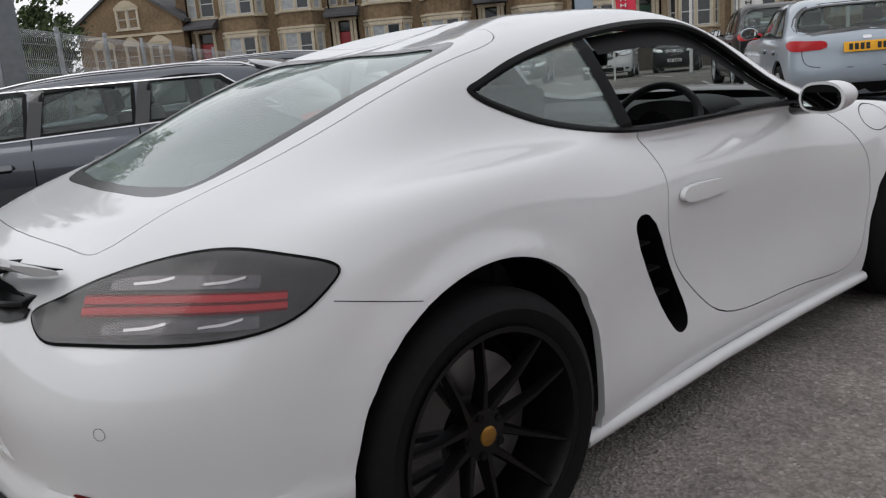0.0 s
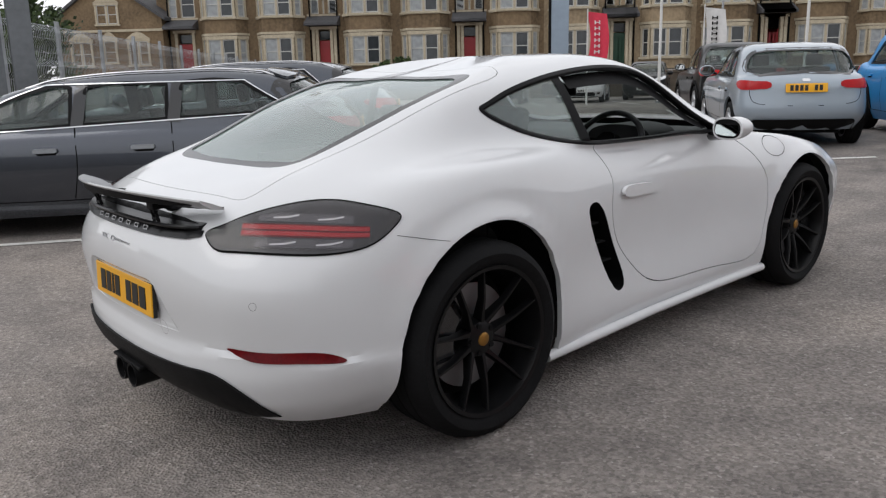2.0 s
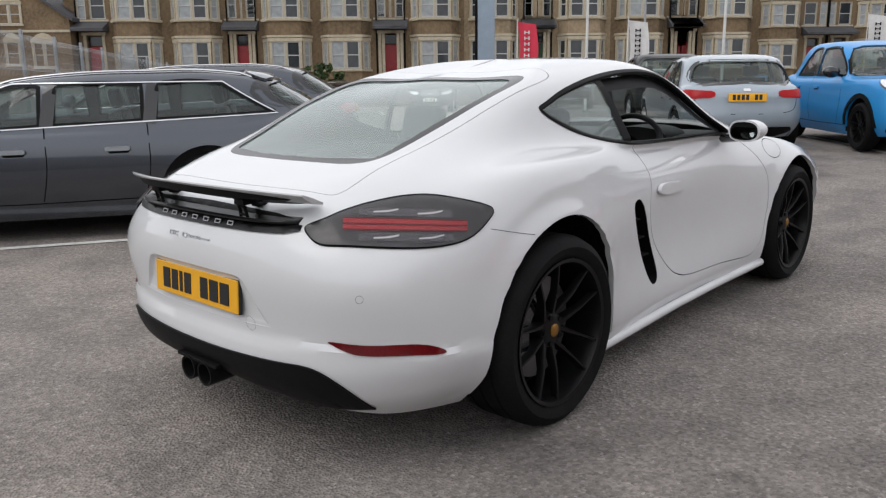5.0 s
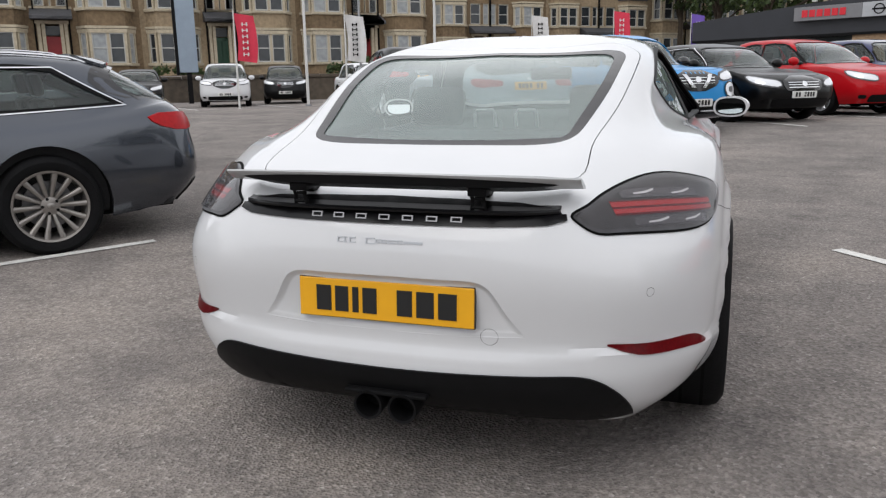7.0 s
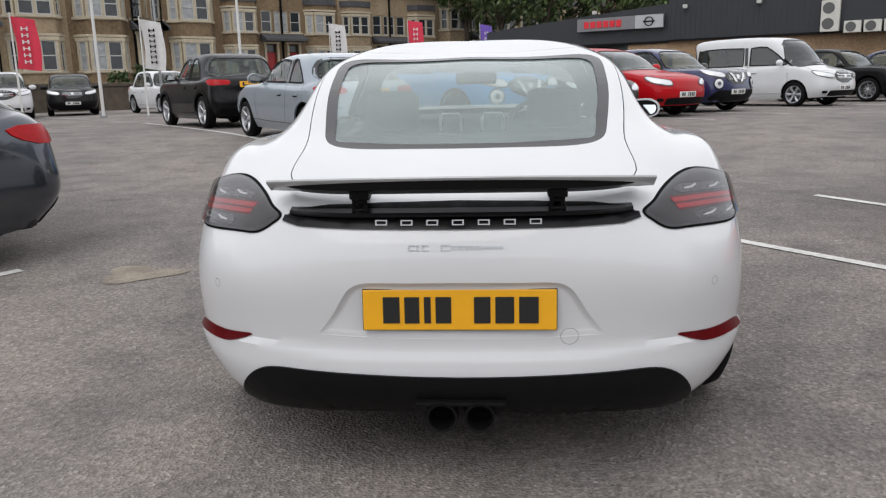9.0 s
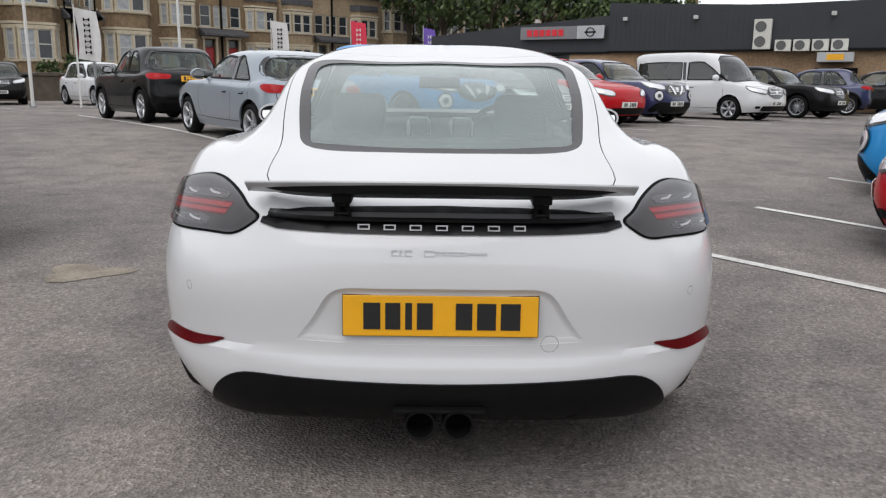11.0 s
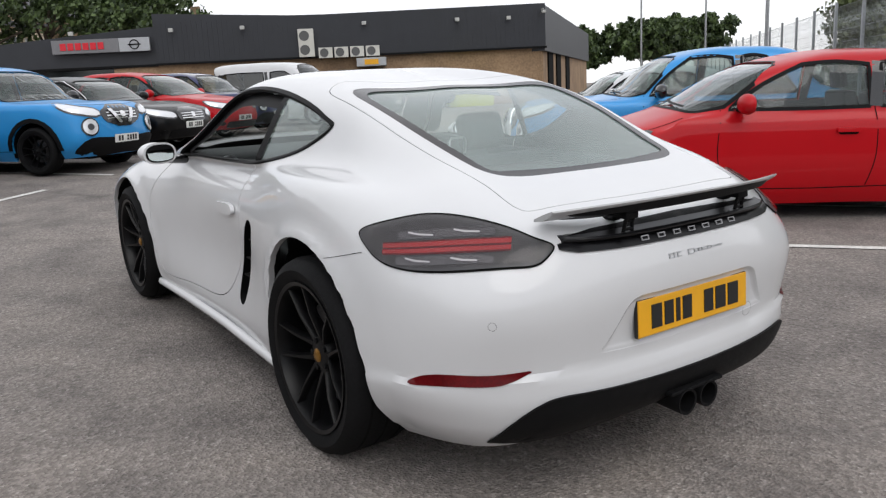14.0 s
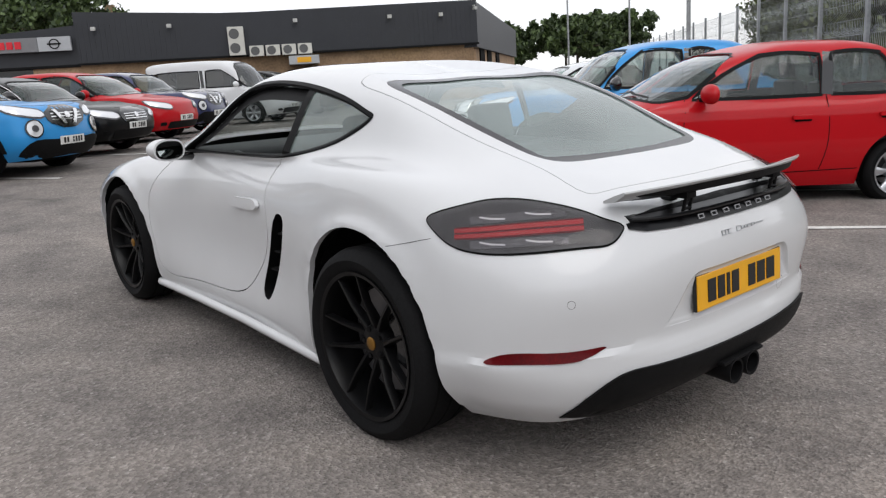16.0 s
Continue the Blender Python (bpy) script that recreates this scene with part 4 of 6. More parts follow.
    sw = part("steering_wheel", bm_lathe([(.185 + .016 * math.cos(a), .016 * math.sin(a)) for a in [2 * math.pi * k / 10 for k in range(11)]], 40, "Z"), LEATHER, root, m=pose(.36, 2.36, .865, 68), smooth=60)
    b = bm_cyl(.055, .05, None, 20)
    for a in (0, 180, 270):
        merge(b, bm_box(.03, .165, -.016, .016, -.01, .01, .004), pose(0, 0, 0, 0, 0, a))
    part("steering_spokes", b, BLACK_GLOSS, sw)
    part("interior_mirror", bm_box(-.11, .11, -.012, .012, -.03, .03, .012), BLACK_TRIM, root, m=pose(0, 2.42, 1.15))
    part("centre_console", bm_box(-.10, .10, 1.75, 2.55, .22, .60, .03), CABIN, root)
    part("rear_bulkhead", bm_box(-.58, .58, 1.30, 1.36, .22, .93, .02), CABIN, root)
    part("luggage_deck", bm_box(-.50, .50, .50, 1.32, .83, .87, .02), plain("grey carpet", (.07, .07, .072), .9, grain=.2, scale=90, bump=.3), root)
    for s in (1, -1):
        part("door_lining", bm_box(s * .63 - .03, s * .63 + .03, 1.86, 2.90, .26, .875, .02), CABIN, root)
        part("cabin_side", bm_box(s * .55 - .02, s * .55 + .02, .95, 1.86, .24, .92, .01), CABIN, root)
        hoop = bm_tube([(s * .045, 1.45, .93), (s * .045, 1.44, 1.00), (s * .055, 1.44, 1.025), (s * .125, 1.44, 1.025), (s * .135, 1.44, 1.00), (s * .135, 1.45, .93)], .007, 8)
        part("roll_hoop", hoop, SILVER, root, smooth=60)
        # vents on the dashboard ends
        part("dash_vent", bm_lathe([(.038, 0), (.046, -.004), (.046, .006), (.038, .008)], 24, "Z"), SILVER, root, m=pose(s * .58, 2.47, .86, 80), smooth=40)
    wheels = [o for o in root.children if o.type == "EMPTY"]
    fixed = {p for w in wheels for p in w.children_recursive} | {o for o in root.children if o.name.startswith("arch_liner")}
    for o in root.children_recursive:
        if o.type != "MESH" or o in fixed:
            continue
        if o.name.startswith("number_plate"):
            o.matrix_basis.translation = settle(o.matrix_basis.translation)
            continue
        m, up = o.matrix_basis.copy(), o.parent
        if up.name.startswith("number_plate"):
            continue
        while up is not root:
            m, up = up.matrix_basis @ m, up.parent
        back = m.inverted()
        for v in o.data.vertices:
            v.co = back @ settle(m @ v.co)
        o.data.update()
    return root


coupe()


# ---------- setting: ground, markings, buildings, fences, trees ----------
def asphalt():
    m, t, b = base("worn asphalt")
    co = t.nodes.new("ShaderNodeTexCoord")
    def noise_at(scale, detail=4, rough=.6):
        n = t.nodes.new("ShaderNodeTexNoise")
        n.inputs["Scale"].default_value, n.inputs["Detail"].default_value, n.inputs["Roughness"].default_value = scale, detail, rough
        t.links.new(co.outputs["Object"], n.inputs["Vector"])
        return n
    def ramp(src, *stops):
        r = t.nodes.new("ShaderNodeValToRGB")
        e = r.color_ramp.elements
        while len(e) < len(stops):
            e.new(.5)
        for k, (p, c) in enumerate(stops):
            e[k].position, e[k].color = p, (*c, 1)
        t.links.new(src, r.inputs[0])
        return r
    def mix(kind, fac, a, c):
        x = t.nodes.new("ShaderNodeMix")
        x.data_type, x.blend_type = "RGBA", kind
        x.inputs[0].default_value = fac
        t.links.new(a, x.inputs[6])
        t.links.new(c, x.inputs[7])
        return x.outputs[2]
    v = t.nodes.new("ShaderNodeTexVoronoi")
    v.inputs["Scale"].default_value = 90
    t.links.new(co.outputs["Object"], v.inputs["Vector"])
    stones = ramp(v.outputs["Color"], (.0, (.146, .130, .120)), (.45, (.213, .191, .176)), (.85, (.283, .254, .235)), (1, (.41, .38, .36)))
    big = ramp(noise_at(.35, 6).outputs["Fac"], (.30, (.66, .66, .67)), (.5, (1, 1, 1)), (.70, (1.28, 1.25, 1.21)))
    mid = ramp(noise_at(2.6, 5).outputs["Fac"], (.32, (.76, .76, .77)), (.52, (1, 1, 1)), (.72, (1.15, 1.14, 1.12)))
    grit = ramp(noise_at(40, 3).outputs["Fac"], (.35, (.82, .82, .82)), (.65, (1.15, 1.15, 1.15)))
    spots = ramp(noise_at(1.1, 2).outputs["Fac"], (.27, (.5, .5, .52)), (.33, (1, 1, 1)))
    c = mix("MULTIPLY", 1, stones.outputs[0], big.outputs[0])
    c = mix("MULTIPLY", 1, c, mid.outputs[0])
    c = mix("MULTIPLY", 1, c, grit.outputs[0])
    c = mix("MULTIPLY", .6, c, spots.outputs[0])
    t.links.new(c, b.inputs["Base Color"])
    b.inputs["Roughness"].default_value = .85
    b.inputs["Specular IOR Level"].default_value = .3
    bp = t.nodes.new("ShaderNodeBump")
    bp.inputs["Strength"].default_value, bp.inputs["Distance"].default_value = .8, .008
    t.links.new(v.outputs["Distance"], bp.inputs["Height"])
    t.links.new(bp.outputs[0], b.inputs["Normal"])
    return m


xs = sorted({*np.linspace(-12, 12, 41).round(3).tolist(), *np.linspace(-160, 160, 65).round(3).tolist()})
ys = sorted({*np.linspace(-8, 24, 54).round(3).tolist(), *np.linspace(-60, 200, 66).round(3).tolist()})
bm = bmesh.new()
vs = [[bm.verts.new((x, y, ground_z(x, y))) for x in xs] for y in ys]
for r, q in zip(vs, vs[1:]):
    for i in range(len(xs) - 1):
        bm.faces.new((r[i], r[i + 1], q[i + 1], q[i]))
ASPHALT = asphalt()
tagged(part("ground", bm, ASPHALT, None, "worn grey asphalt of a sloping car park", smooth=60), kind="structure", category="ground")

LINE = plain("worn white line paint", (.62, .61, .58), .7, grain=.25, scale=30, bump=.2)


def marking(a, b, width=.09):
    far = [Vector((.94 * x - .3, -1.9 + .94 * (y + 1.9))) if y > 7.9 else Vector((x, y)) for x, y in (a, b)]
    a, b = far
    n = max(2, int((b - a).length / .5))
    s = (b - a).normalized()
    s = Vector((-s.y, s.x)) * width / 2
    k = bmesh.new()
    rows = []
    for i in range(n + 1):
        p = a + (b - a) * i / n
        rows.append([k.verts.new((q.x, q.y, ground_z(q.x, q.y) + .006)) for q in (p - s, p + s)])
    for r, q in zip(rows, rows[1:]):
        k.faces.new((r[0], r[1], q[1], q[0]))
    bmesh.ops.recalc_face_normals(k, faces=k.faces[:])
    tagged(part("bay_line", k, LINE, None, "worn white painted parking bay line"), category="road marking", group="bay lines", kind="structure")


marking((-6.4, -2.72), (-2.86, 2.56))
for k in range(1, 4):
    marking((-6.4 - 2.0 * k, -2.72 + 1.4 * k), (-2.86 - 2.0 * k, 2.56 + 1.4 * k))
marking((1.62, 3.36), (5.6, -1.15))
marking((2.9, 4.92), (7.0, .25))
marking((4.5, 6.8), (8.6, 2.1))
# row of bays ahead
marking((-8.6, 17.75), (-1.45, 8.2))
hx, hy = -.63, .777
for k in range(-1, 7):
    ox, oy = -1.3 + 1.97 * k, 8.35 + 1.62 * k
    if k > 0:
        marking((ox, oy), (ox + hx * 4.9, oy + hy * 4.9))
marking((-1.45, 8.2), (-.3, 9.2))
for k in range(4):
    marking((-20 + 2.2 * k, 20.2 + 2.3 * k), (-16.6 + 2.2 * k, 17.2 + 2.3 * k))

# a worn sandy patch beside the coupe
rng = random.Random(8)
bm = bmesh.new()
ring = []
for i in range(22):
    a = 2 * math.pi * i / 22
    r = .19 * (1 + .3 * math.sin(3 * a + 1) + rng.uniform(-.12, .12))
    x, y = -2.05 + r * 1.2 * math.cos(a), 2.45 + r * math.sin(a)
    ring.append(bm.verts.new((x, y, ground_z(x, y) + .004)))
bm.faces.new(ring)
tagged(part("ground_patch", bm, plain("sandy worn asphalt", (.25, .215, .17), .9, grain=.35, scale=60, bump=.5), None, "sandy worn patch in the asphalt"), category="patch", kind="structure")

# ----- terrace of stone houses -----
STONE = plain("brown sandstone", (.170, .118, .068), .9, grain=.38, scale=5.0, bump=.4)
STONE_B = plain("buff sandstone", (.29, .22, .14), .9, grain=.30, scale=5.0, bump=.4)
STONE_TRIM = plain("pale stone dressing", (.44, .38, .28), .85, grain=.2, scale=7, bump=.2)
SLATE = plain("roof slate", (.06, .06, .065), .7, grain=.35, scale=9, bump=.4)
SASH = plain("white sash paint", (.45, .45, .43), .5, grain=.05, scale=9)
PANE = plain("dark window glass", (.035, .04, .045), .06, grain=.4, scale=1.5)
CURTAIN = plain("net curtain behind glass", (.33, .35, .36), .3, grain=.35, scale=2.5)
DOOR_RED = plain("red door paint", (.30, .015, .02), .4, grain=.1)
DOOR_DARK = plain("dark brown door paint", (.05, .018, .012), .45, grain=.1)
DOOR_GREEN = plain("dark green door paint", (.01, .06, .03), .45, grain=.1)


def window(parent, x, z, w, h, y, trim, lights=2, curtain=False, turn=0.0, at=None):
    """A stone-framed sash window; x, z: the middle of its foot."""
    mm = at or pose(x, y, z, 0, 0, turn)
    wn_ = new("window")
    wn_.parent = parent
    wn_.matrix_basis = mm
    b = bm_box(-w / 2 - .14, -w / 2, -.07, .05, -.05, h + .02)
    bm_box(w / 2, w / 2 + .14, -.07, .05, -.05, h + .02, bm=b)
    bm_box(-w / 2 - .2, w / 2 + .2, -.09, .05, h, h + .22, bm=b)
    for k in range(1, lights):
        xm = -w / 2 + w * k / lights
        bm_box(xm - .07, xm + .07, -.06, .05, 0, h, bm=b)
    part("surround", b, trim, wn_)
    part("sill", bm_box(-w / 2 - .22, w / 2 + .22, -.14, .05, -.14, -.02, .02), trim, wn_)
    lw = w / lights
    for k in range(lights):
        x0 = -w / 2 + lw * k + (.07 if k else 0)
        x1 = -w / 2 + lw * (k + 1) - (.07 if k < lights - 1 else 0)
        b = bm_box(x0, x0 + .06, -.02, .05, 0, h)
        bm_box(x1 - .06, x1, -.02, .05, 0, h, bm=b)
        bm_box(x0 + .06, x1 - .06, -.02, .05, 0, .07, bm=b)
        bm_box(x0 + .06, x1 - .06, -.02, .05, h - .06, h, bm=b)
        bm_box(x0 + .06, x1 - .06, -.02, .05, h * .5 - .03, h * .5 + .03, bm=b)
        part("sash", b, SASH, wn_)
        part("pane", bm_box(x0 + .05, x1 - .05, .03, .045, .04, h - .04), CURTAIN if (curtain and k != 1) else PANE, wn_)
    return wn_


def house_pair(label, m, stone, trim, doors, curtains, group="terraced houses"):
    """Two mirrored houses of a terrace as one block; x along the street, front towards -y, z 0 at the thresholds."""
    houses = []
    for s, x0 in ((1, 0.0), (-1, 11.2)):
        root = thing("terraced_house", m @ pose(x0, 0, 0), label, "house", group)
        def X(v):
            return s * v
        def box_(xa, xb, *r, bevel=0, bm=None):
            return bm_box(min(X(xa), X(xb)), max(X(xa), X(xb)), *r, bevel, bm)
        wall = to_mesh(box_(0, 5.6, 0, 6, -1.2, 7.4))
        c = box_(4.05, 5.05, -.5, .5, 0, 2.75)
        merge(c, box_(3.75, 4.75, -.5, .35, 3.75, 5.45))
        merge(c, box_(4.95, 5.55, -.5, .35, 3.75, 5.45))
        wall = cut(wall, c)
        part_mesh("wall", wall, stone, root)
        # bay of two storeys
        poly = [(X(.35), 0), (X(.85), -.75), (X(2.85), -.75), (X(3.35), 0)]
        poly = poly if s > 0 else poly[::-1]
        for nm, za, zb in (("bay_base", -1.2, .45), ("bay_band", 2.55, 3.55), ("bay_head", 5.5, 6.0)):
            part(nm, bm_prism(poly, zb - za, Matrix.Translation((0, 0, za))), stone, root)
        big = [(x + X(-.12 if abs(x) < 1.8 else .12), y - .10 if y < -.1 else y) for x, y in poly]
        for z in (.42, 2.52, 3.5, 5.48):
            part("string_course", bm_prism(big, .14, Matrix.Translation((0, 0, z))), trim, root)
        part("bay_roof", bm_prism([(x * 1.0, y) for x, y in big], .5, Matrix.Translation((0, 0, 6.0))), SLATE, root)
        for z, h in ((.6, 1.95), (3.68, 1.8)):
            part("bay_core", bm_prism([(x + (X(.12) if abs(x) < 1.8 else -X(.12)), y + .12 if y < -.1 else y) for x, y in poly], h, Matrix.Translation((0, 0, z - .02))), PANE, root)
            window(root, X(1.85), z, 1.72, h - .28, -.76, trim, 2, curtains)
            for xs_, tr in ((X(.60), -56.3 * s), (X(3.10), 56.3 * s)):
                window(root, xs_, z, .5, h - .28, -.375, trim, 1, curtains, tr)
        # upper windows and door
        window(root, X(4.25), 3.75, .9, 1.65, .12, trim, 1, False)
        window(root, X(5.25), 3.75, .5, 1.65, .12, trim, 1, curtains)
        d = part("door", box_(4.1, 5.0, .25, .31, .02, 2.1, bevel=.01), doors, root)
        b = bmesh.new()
        for za, zb in ((.2, .85), (1.0, 1.9)):
            for xa, xb in ((4.2, 4.5), (4.6, 4.9)):
                box_(xa, xb, .235, .255, za, zb, bm=b)
        part("door_panel", b, doors, d)
        part("fanlight", box_(4.1, 5.0, .26, .3, 2.16, 2.68), PANE, root)
        part("door_case", box_(3.88, 4.06, -.10, .05, 0, 2.9, bm=box_(5.04, 5.22, -.10, .05, 0, 2.9, bm=box_(3.8, 5.3, -.14, .05, 2.78, 2.95))), trim, root)
        can = [(-1.05, 0), (-1.05, .16), (0, .62), (0, 0)]
        part("porch_roof", bm_prism(can, 2.0, Matrix(((0, 0, s, X(3.6)), (1, 0, 0, 0), (0, 1, 0, 2.98), (0, 0, 0, 1)))), SLATE, root)
        part("step", box_(3.9, 5.2, -.6, 0, -.5, 0, bm=box_(3.9, 5.2, -1.0, -.6, -1.0, -.17)), STONE_TRIM, root)
        # eaves and roof
        part("gutter", box_(0, 5.6, -.28, 0, 7.2, 7.4), SLATE, root)
        roof = [(-.35, 7.4), (3.0, 9.9), (6.2, 7.4)]
        part("roof", bm_prism(roof, 5.6, Matrix(((0, 0, s, 0), (1, 0, 0, 0), (0, 1, 0, 0), (0, 0, 0, 1)))), SLATE, root)
        part("downpipe", bm_tube([(X(5.55), -.08, -1), (X(5.55), -.08, 7.2)], .05, 6), GAP, root)
        part("chimney", box_(-.3 if s > 0 else 0, .5, 2.2, 3.4, 8.8, 11.2, bevel=.03), stone, root)
        houses.append(root)
    return houses


STREET = Matrix.Translation((-26, 73, 2.0)) @ pose(0, 0, 0, 0, 0, math.degrees(math.atan2(.69, .72))) @ Matrix.Scale(1.2, 4)
first = house_pair("brown sandstone terraced house with two-storey bay window", STREET, STONE, STONE_TRIM, DOOR_RED, True)
second = house_pair("buff stone terraced house with pale bay window", STREET @ pose(11.2, 0, 0), STONE_B, STONE_TRIM, DOOR_GREEN, False)
for k in range(-5, 8):
    if k in (0, 1):
        continue
    src = second if k in (2, 3, 5, -2) else first
    for ob, x0 in zip(src, (0, 11.2)):
        if k == -5 and x0 == 0:
            continue
        copy_thing(ob, STREET @ pose(11.2 * k + x0, 0, 0))

# gabled house at the end of the terrace
gb = thing("gabled_house", STREET @ pose(-60.2, -1.0, 0), "brown sandstone house with a pointed gable and pale windows", "house")
wall = bm_prism([(0, -1.2), (8.6, -1.2), (8.6, 4.5), (4.3, 7.4), (0, 4.5)], 7, Matrix(((1, 0, 0, 0), (0, 0, 1, 0), (0, 1, 0, 0), (0, 0, 0, 1))))
part("wall", wall, STONE, gb)
for s in (1, -1):
    part("roof_slope", bm_prism([(-.35, 4.25), (4.3, 7.42), (4.3, 7.65), (-.35, 4.5)], 7.4, Matrix(((s, 0, 0, 0 if s > 0 else 8.6), (0, 0, 1, -.3), (0, 1, 0, 0), (0, 0, 0, 1)))), SLATE, gb)
for x, z, w, h in ((2.0, 1.0, 1.5, 1.75), (4.3, 1.2, .9, 1.6), (6.6, 1.0, 1.5, 1.75), (4.3, 4.1, 1.6, 1.4)):
    window(gb, x, z, w, h, -.02, STONE_TRIM, 2 if w > 1 else 1, True)
    part("window_arch", bm_prism([(-w / 2 - .2, 0), (w / 2 + .2, 0), (w * .25, .42), (0, .52), (-w * .25, .42)], .16, Matrix(((1, 0, 0, x), (0, 0, 1, -.14), (0, 1, 0, z + h + .2), (0, 0, 0, 1)))), STONE_TRIM, gb)
part("string_course", bm_box(-.05, 8.65, -.1, .02, 3.5, 3.68), STONE_TRIM, gb)
part("chimney", bm_box(7.2, 8.2, 2.5, 3.5, 5, 8.2, .03), STONE, gb)

# garden walls and hedge before the terrace
WALL_DARK = plain("dark stone wall", (.075, .060, .045), .95, grain=.4, scale=4, bump=.6)
HEDGE = plain("hedge leaf", (.035, .065, .02), .7, grain=.4, scale=6)


def stone_wall(name, m, length, h, label, cop=True):
    r = thing(name, m, label, "wall", kind="structure")
    part("wall_body", bm_box(0, length, -.2, .2, -.5, h, .02), WALL_DARK, r)
    if cop:
        b = bmesh.new()
        n = int(length / .9)
        for i in range(n):
            bm_box(i * length / n + .01, (i + 1) * length / n - .01, -.26, .26, h, h + .12 + .02 * ((i * 7) % 3), .02, b, 1)
        tagged(part("coping_stones", b, WALL_DARK, r), kind="stuff")
    return r


stone_wall("boundary_wall", Matrix.Translation((-36, 18.5, 0)) @ pose(0, 0, 0, 0, 0, 36), 36, 1.15, "low dark stone wall along the car park")
for k in range(-6, 4):
    stone_wall("garden_wall", STREET @ pose(11.2 * k, -7.5, -2.0), 10.6, 1.6, "dark stone garden wall before the houses")


def leaf_mass(name, boxes, count, size, material, parent, seed, droop=.35):
    """Many small leaves in uneven clumps; each box is (centre, radii)."""
    rng = random.Random(seed)
    verts, faces = [], []
    clumps = []
    for c, r in boxes:
        for _ in range(14):
            a, e, k = rng.uniform(0, 6.28), rng.uniform(-1, 1), rng.uniform(.55, 1) ** .5
            f = math.sqrt(1 - e * e)
            clumps.append(((c[0] + r[0] * k * f * math.cos(a), c[1] + r[1] * k * f * math.sin(a), c[2] + r[2] * k * e), min(r) * rng.uniform(.22, .45)))
    for _ in range(count):
        c, r = rng.choice(clumps)
        p = Vector((rng.gauss(0, .5), rng.gauss(0, .5), rng.gauss(0, .42))) * r + Vector(c)
        n = Vector((rng.uniform(-1, 1), rng.uniform(-1, 1), rng.uniform(-.2, 1))).normalized()
        u = n.orthogonal().normalized() * size * rng.uniform(.6, 1.3)
        v = n.cross(u).normalized() * size * rng.uniform(.35, .7)
        i = len(verts)
        verts += [p - u, p + v, p + u, p - v]
        faces.append((i, i + 1, i + 2, i + 3))
    me = bpy.data.meshes.new(name)
    me.from_pydata([tuple(q) for q in verts], [], faces)
    return part_mesh(name, me, material, parent)


def foliage(name, dark, light):
    m, t, b = base(name)
    g = t.nodes.new("ShaderNodeNewGeometry")
    r = t.nodes.new("ShaderNodeValToRGB")
    r.color_ramp.elements[0].color, r.color_ramp.elements[1].color = (*dark, 1), (*light, 1)
    t.links.new(g.outputs["Random Per Island"], r.inputs[0])
    t.links.new(r.outputs[0], b.inputs["Base Color"])
    b.inputs["Roughness"].default_value = .6
    return m


LEAF = foliage("green leaves", (.018, .035, .010), (.075, .115, .030))
LEAF_B = foliage("yellow-green leaves", (.04, .06, .015), (.13, .16, .045))
BARK = plain("bark", (.06, .045, .032), .9, grain=.4, scale=12, bump=.6)


def tree(x, y, h, spread, seed, label="leafy green tree beyond the car park", leaf=None, count=7000, size=.16, z=None, low=False):
    rng = random.Random(seed)
    z = ground_z(x, y) if z is None else z
    r = thing("tree", Matrix.Translation((x, y, z)), label, "tree", "trees")
    b = bm_cyl(h * .028, h * .5, Matrix.Translation((0, 0, h * .25)), 10, h * .016)
    boxes = []
    for k in range(9):
        a = k * 2.4 + rng.uniform(-.4, .4)
        z0, z1 = h * rng.uniform(.3, .5), h * rng.uniform(.5, .92)
        d = spread * rng.uniform(.35, .8) * (1.15 - z1 / h * .6)
        e = (d * math.cos(a), d * math.sin(a), z1)
        merge(b, bm_tube([(0, 0, z0), (e[0] * .5, e[1] * .5, (z0 + z1) / 2 + h * .03), e], h * .008, 6))
        boxes.append((e, (spread * .42, spread * .42, h * .14)))
    boxes.append(((0, 0, h * .86), (spread * .45, spread * .45, h * .13)))
    boxes.append(((0, 0, h * .62), (spread * .6, spread * .6, h * .16)))
    if low:
        boxes += [((spread * .3 * math.cos(k), spread * .3 * math.sin(k), h * (.12 + .1 * k)), (spread * .5, spread * .5, h * .12)) for k in range(4)]
    part("trunk", b, BARK, r, smooth=60)
    leaf_mass("crown", boxes, count, size, leaf or LEAF, r, seed)
    return r


tree(-29, 4.4, 9.0, 4.2, 3, count=14000, size=.10, low=True)
tree(-35, 1.0, 9, 4.5, 4, count=5000, size=.16)
for k, (x, y, h, sp) in enumerate(((5, 74, 13, 6), (11, 79, 15, 7), (1, 84, 13, 6), (16, 74, 12, 6), (-3, 92, 14, 7), (22, 84, 14, 7), (-10, 100, 14, 7))):
    tree(x, y, h, sp, 20 + k, count=5500, size=.30)
for k, (x, y, h, sp) in enumerate(((60, 62, 6.5, 5), (66, 57, 6.8, 6), (74, 62, 7.5, 7), (58, 68, 7, 5), (82, 62, 7.5, 7), (55, 57, 5.5, 4), (90, 70, 8.5, 8))):
    tree(x, y, h, sp, 40 + k, count=7500, size=.42)
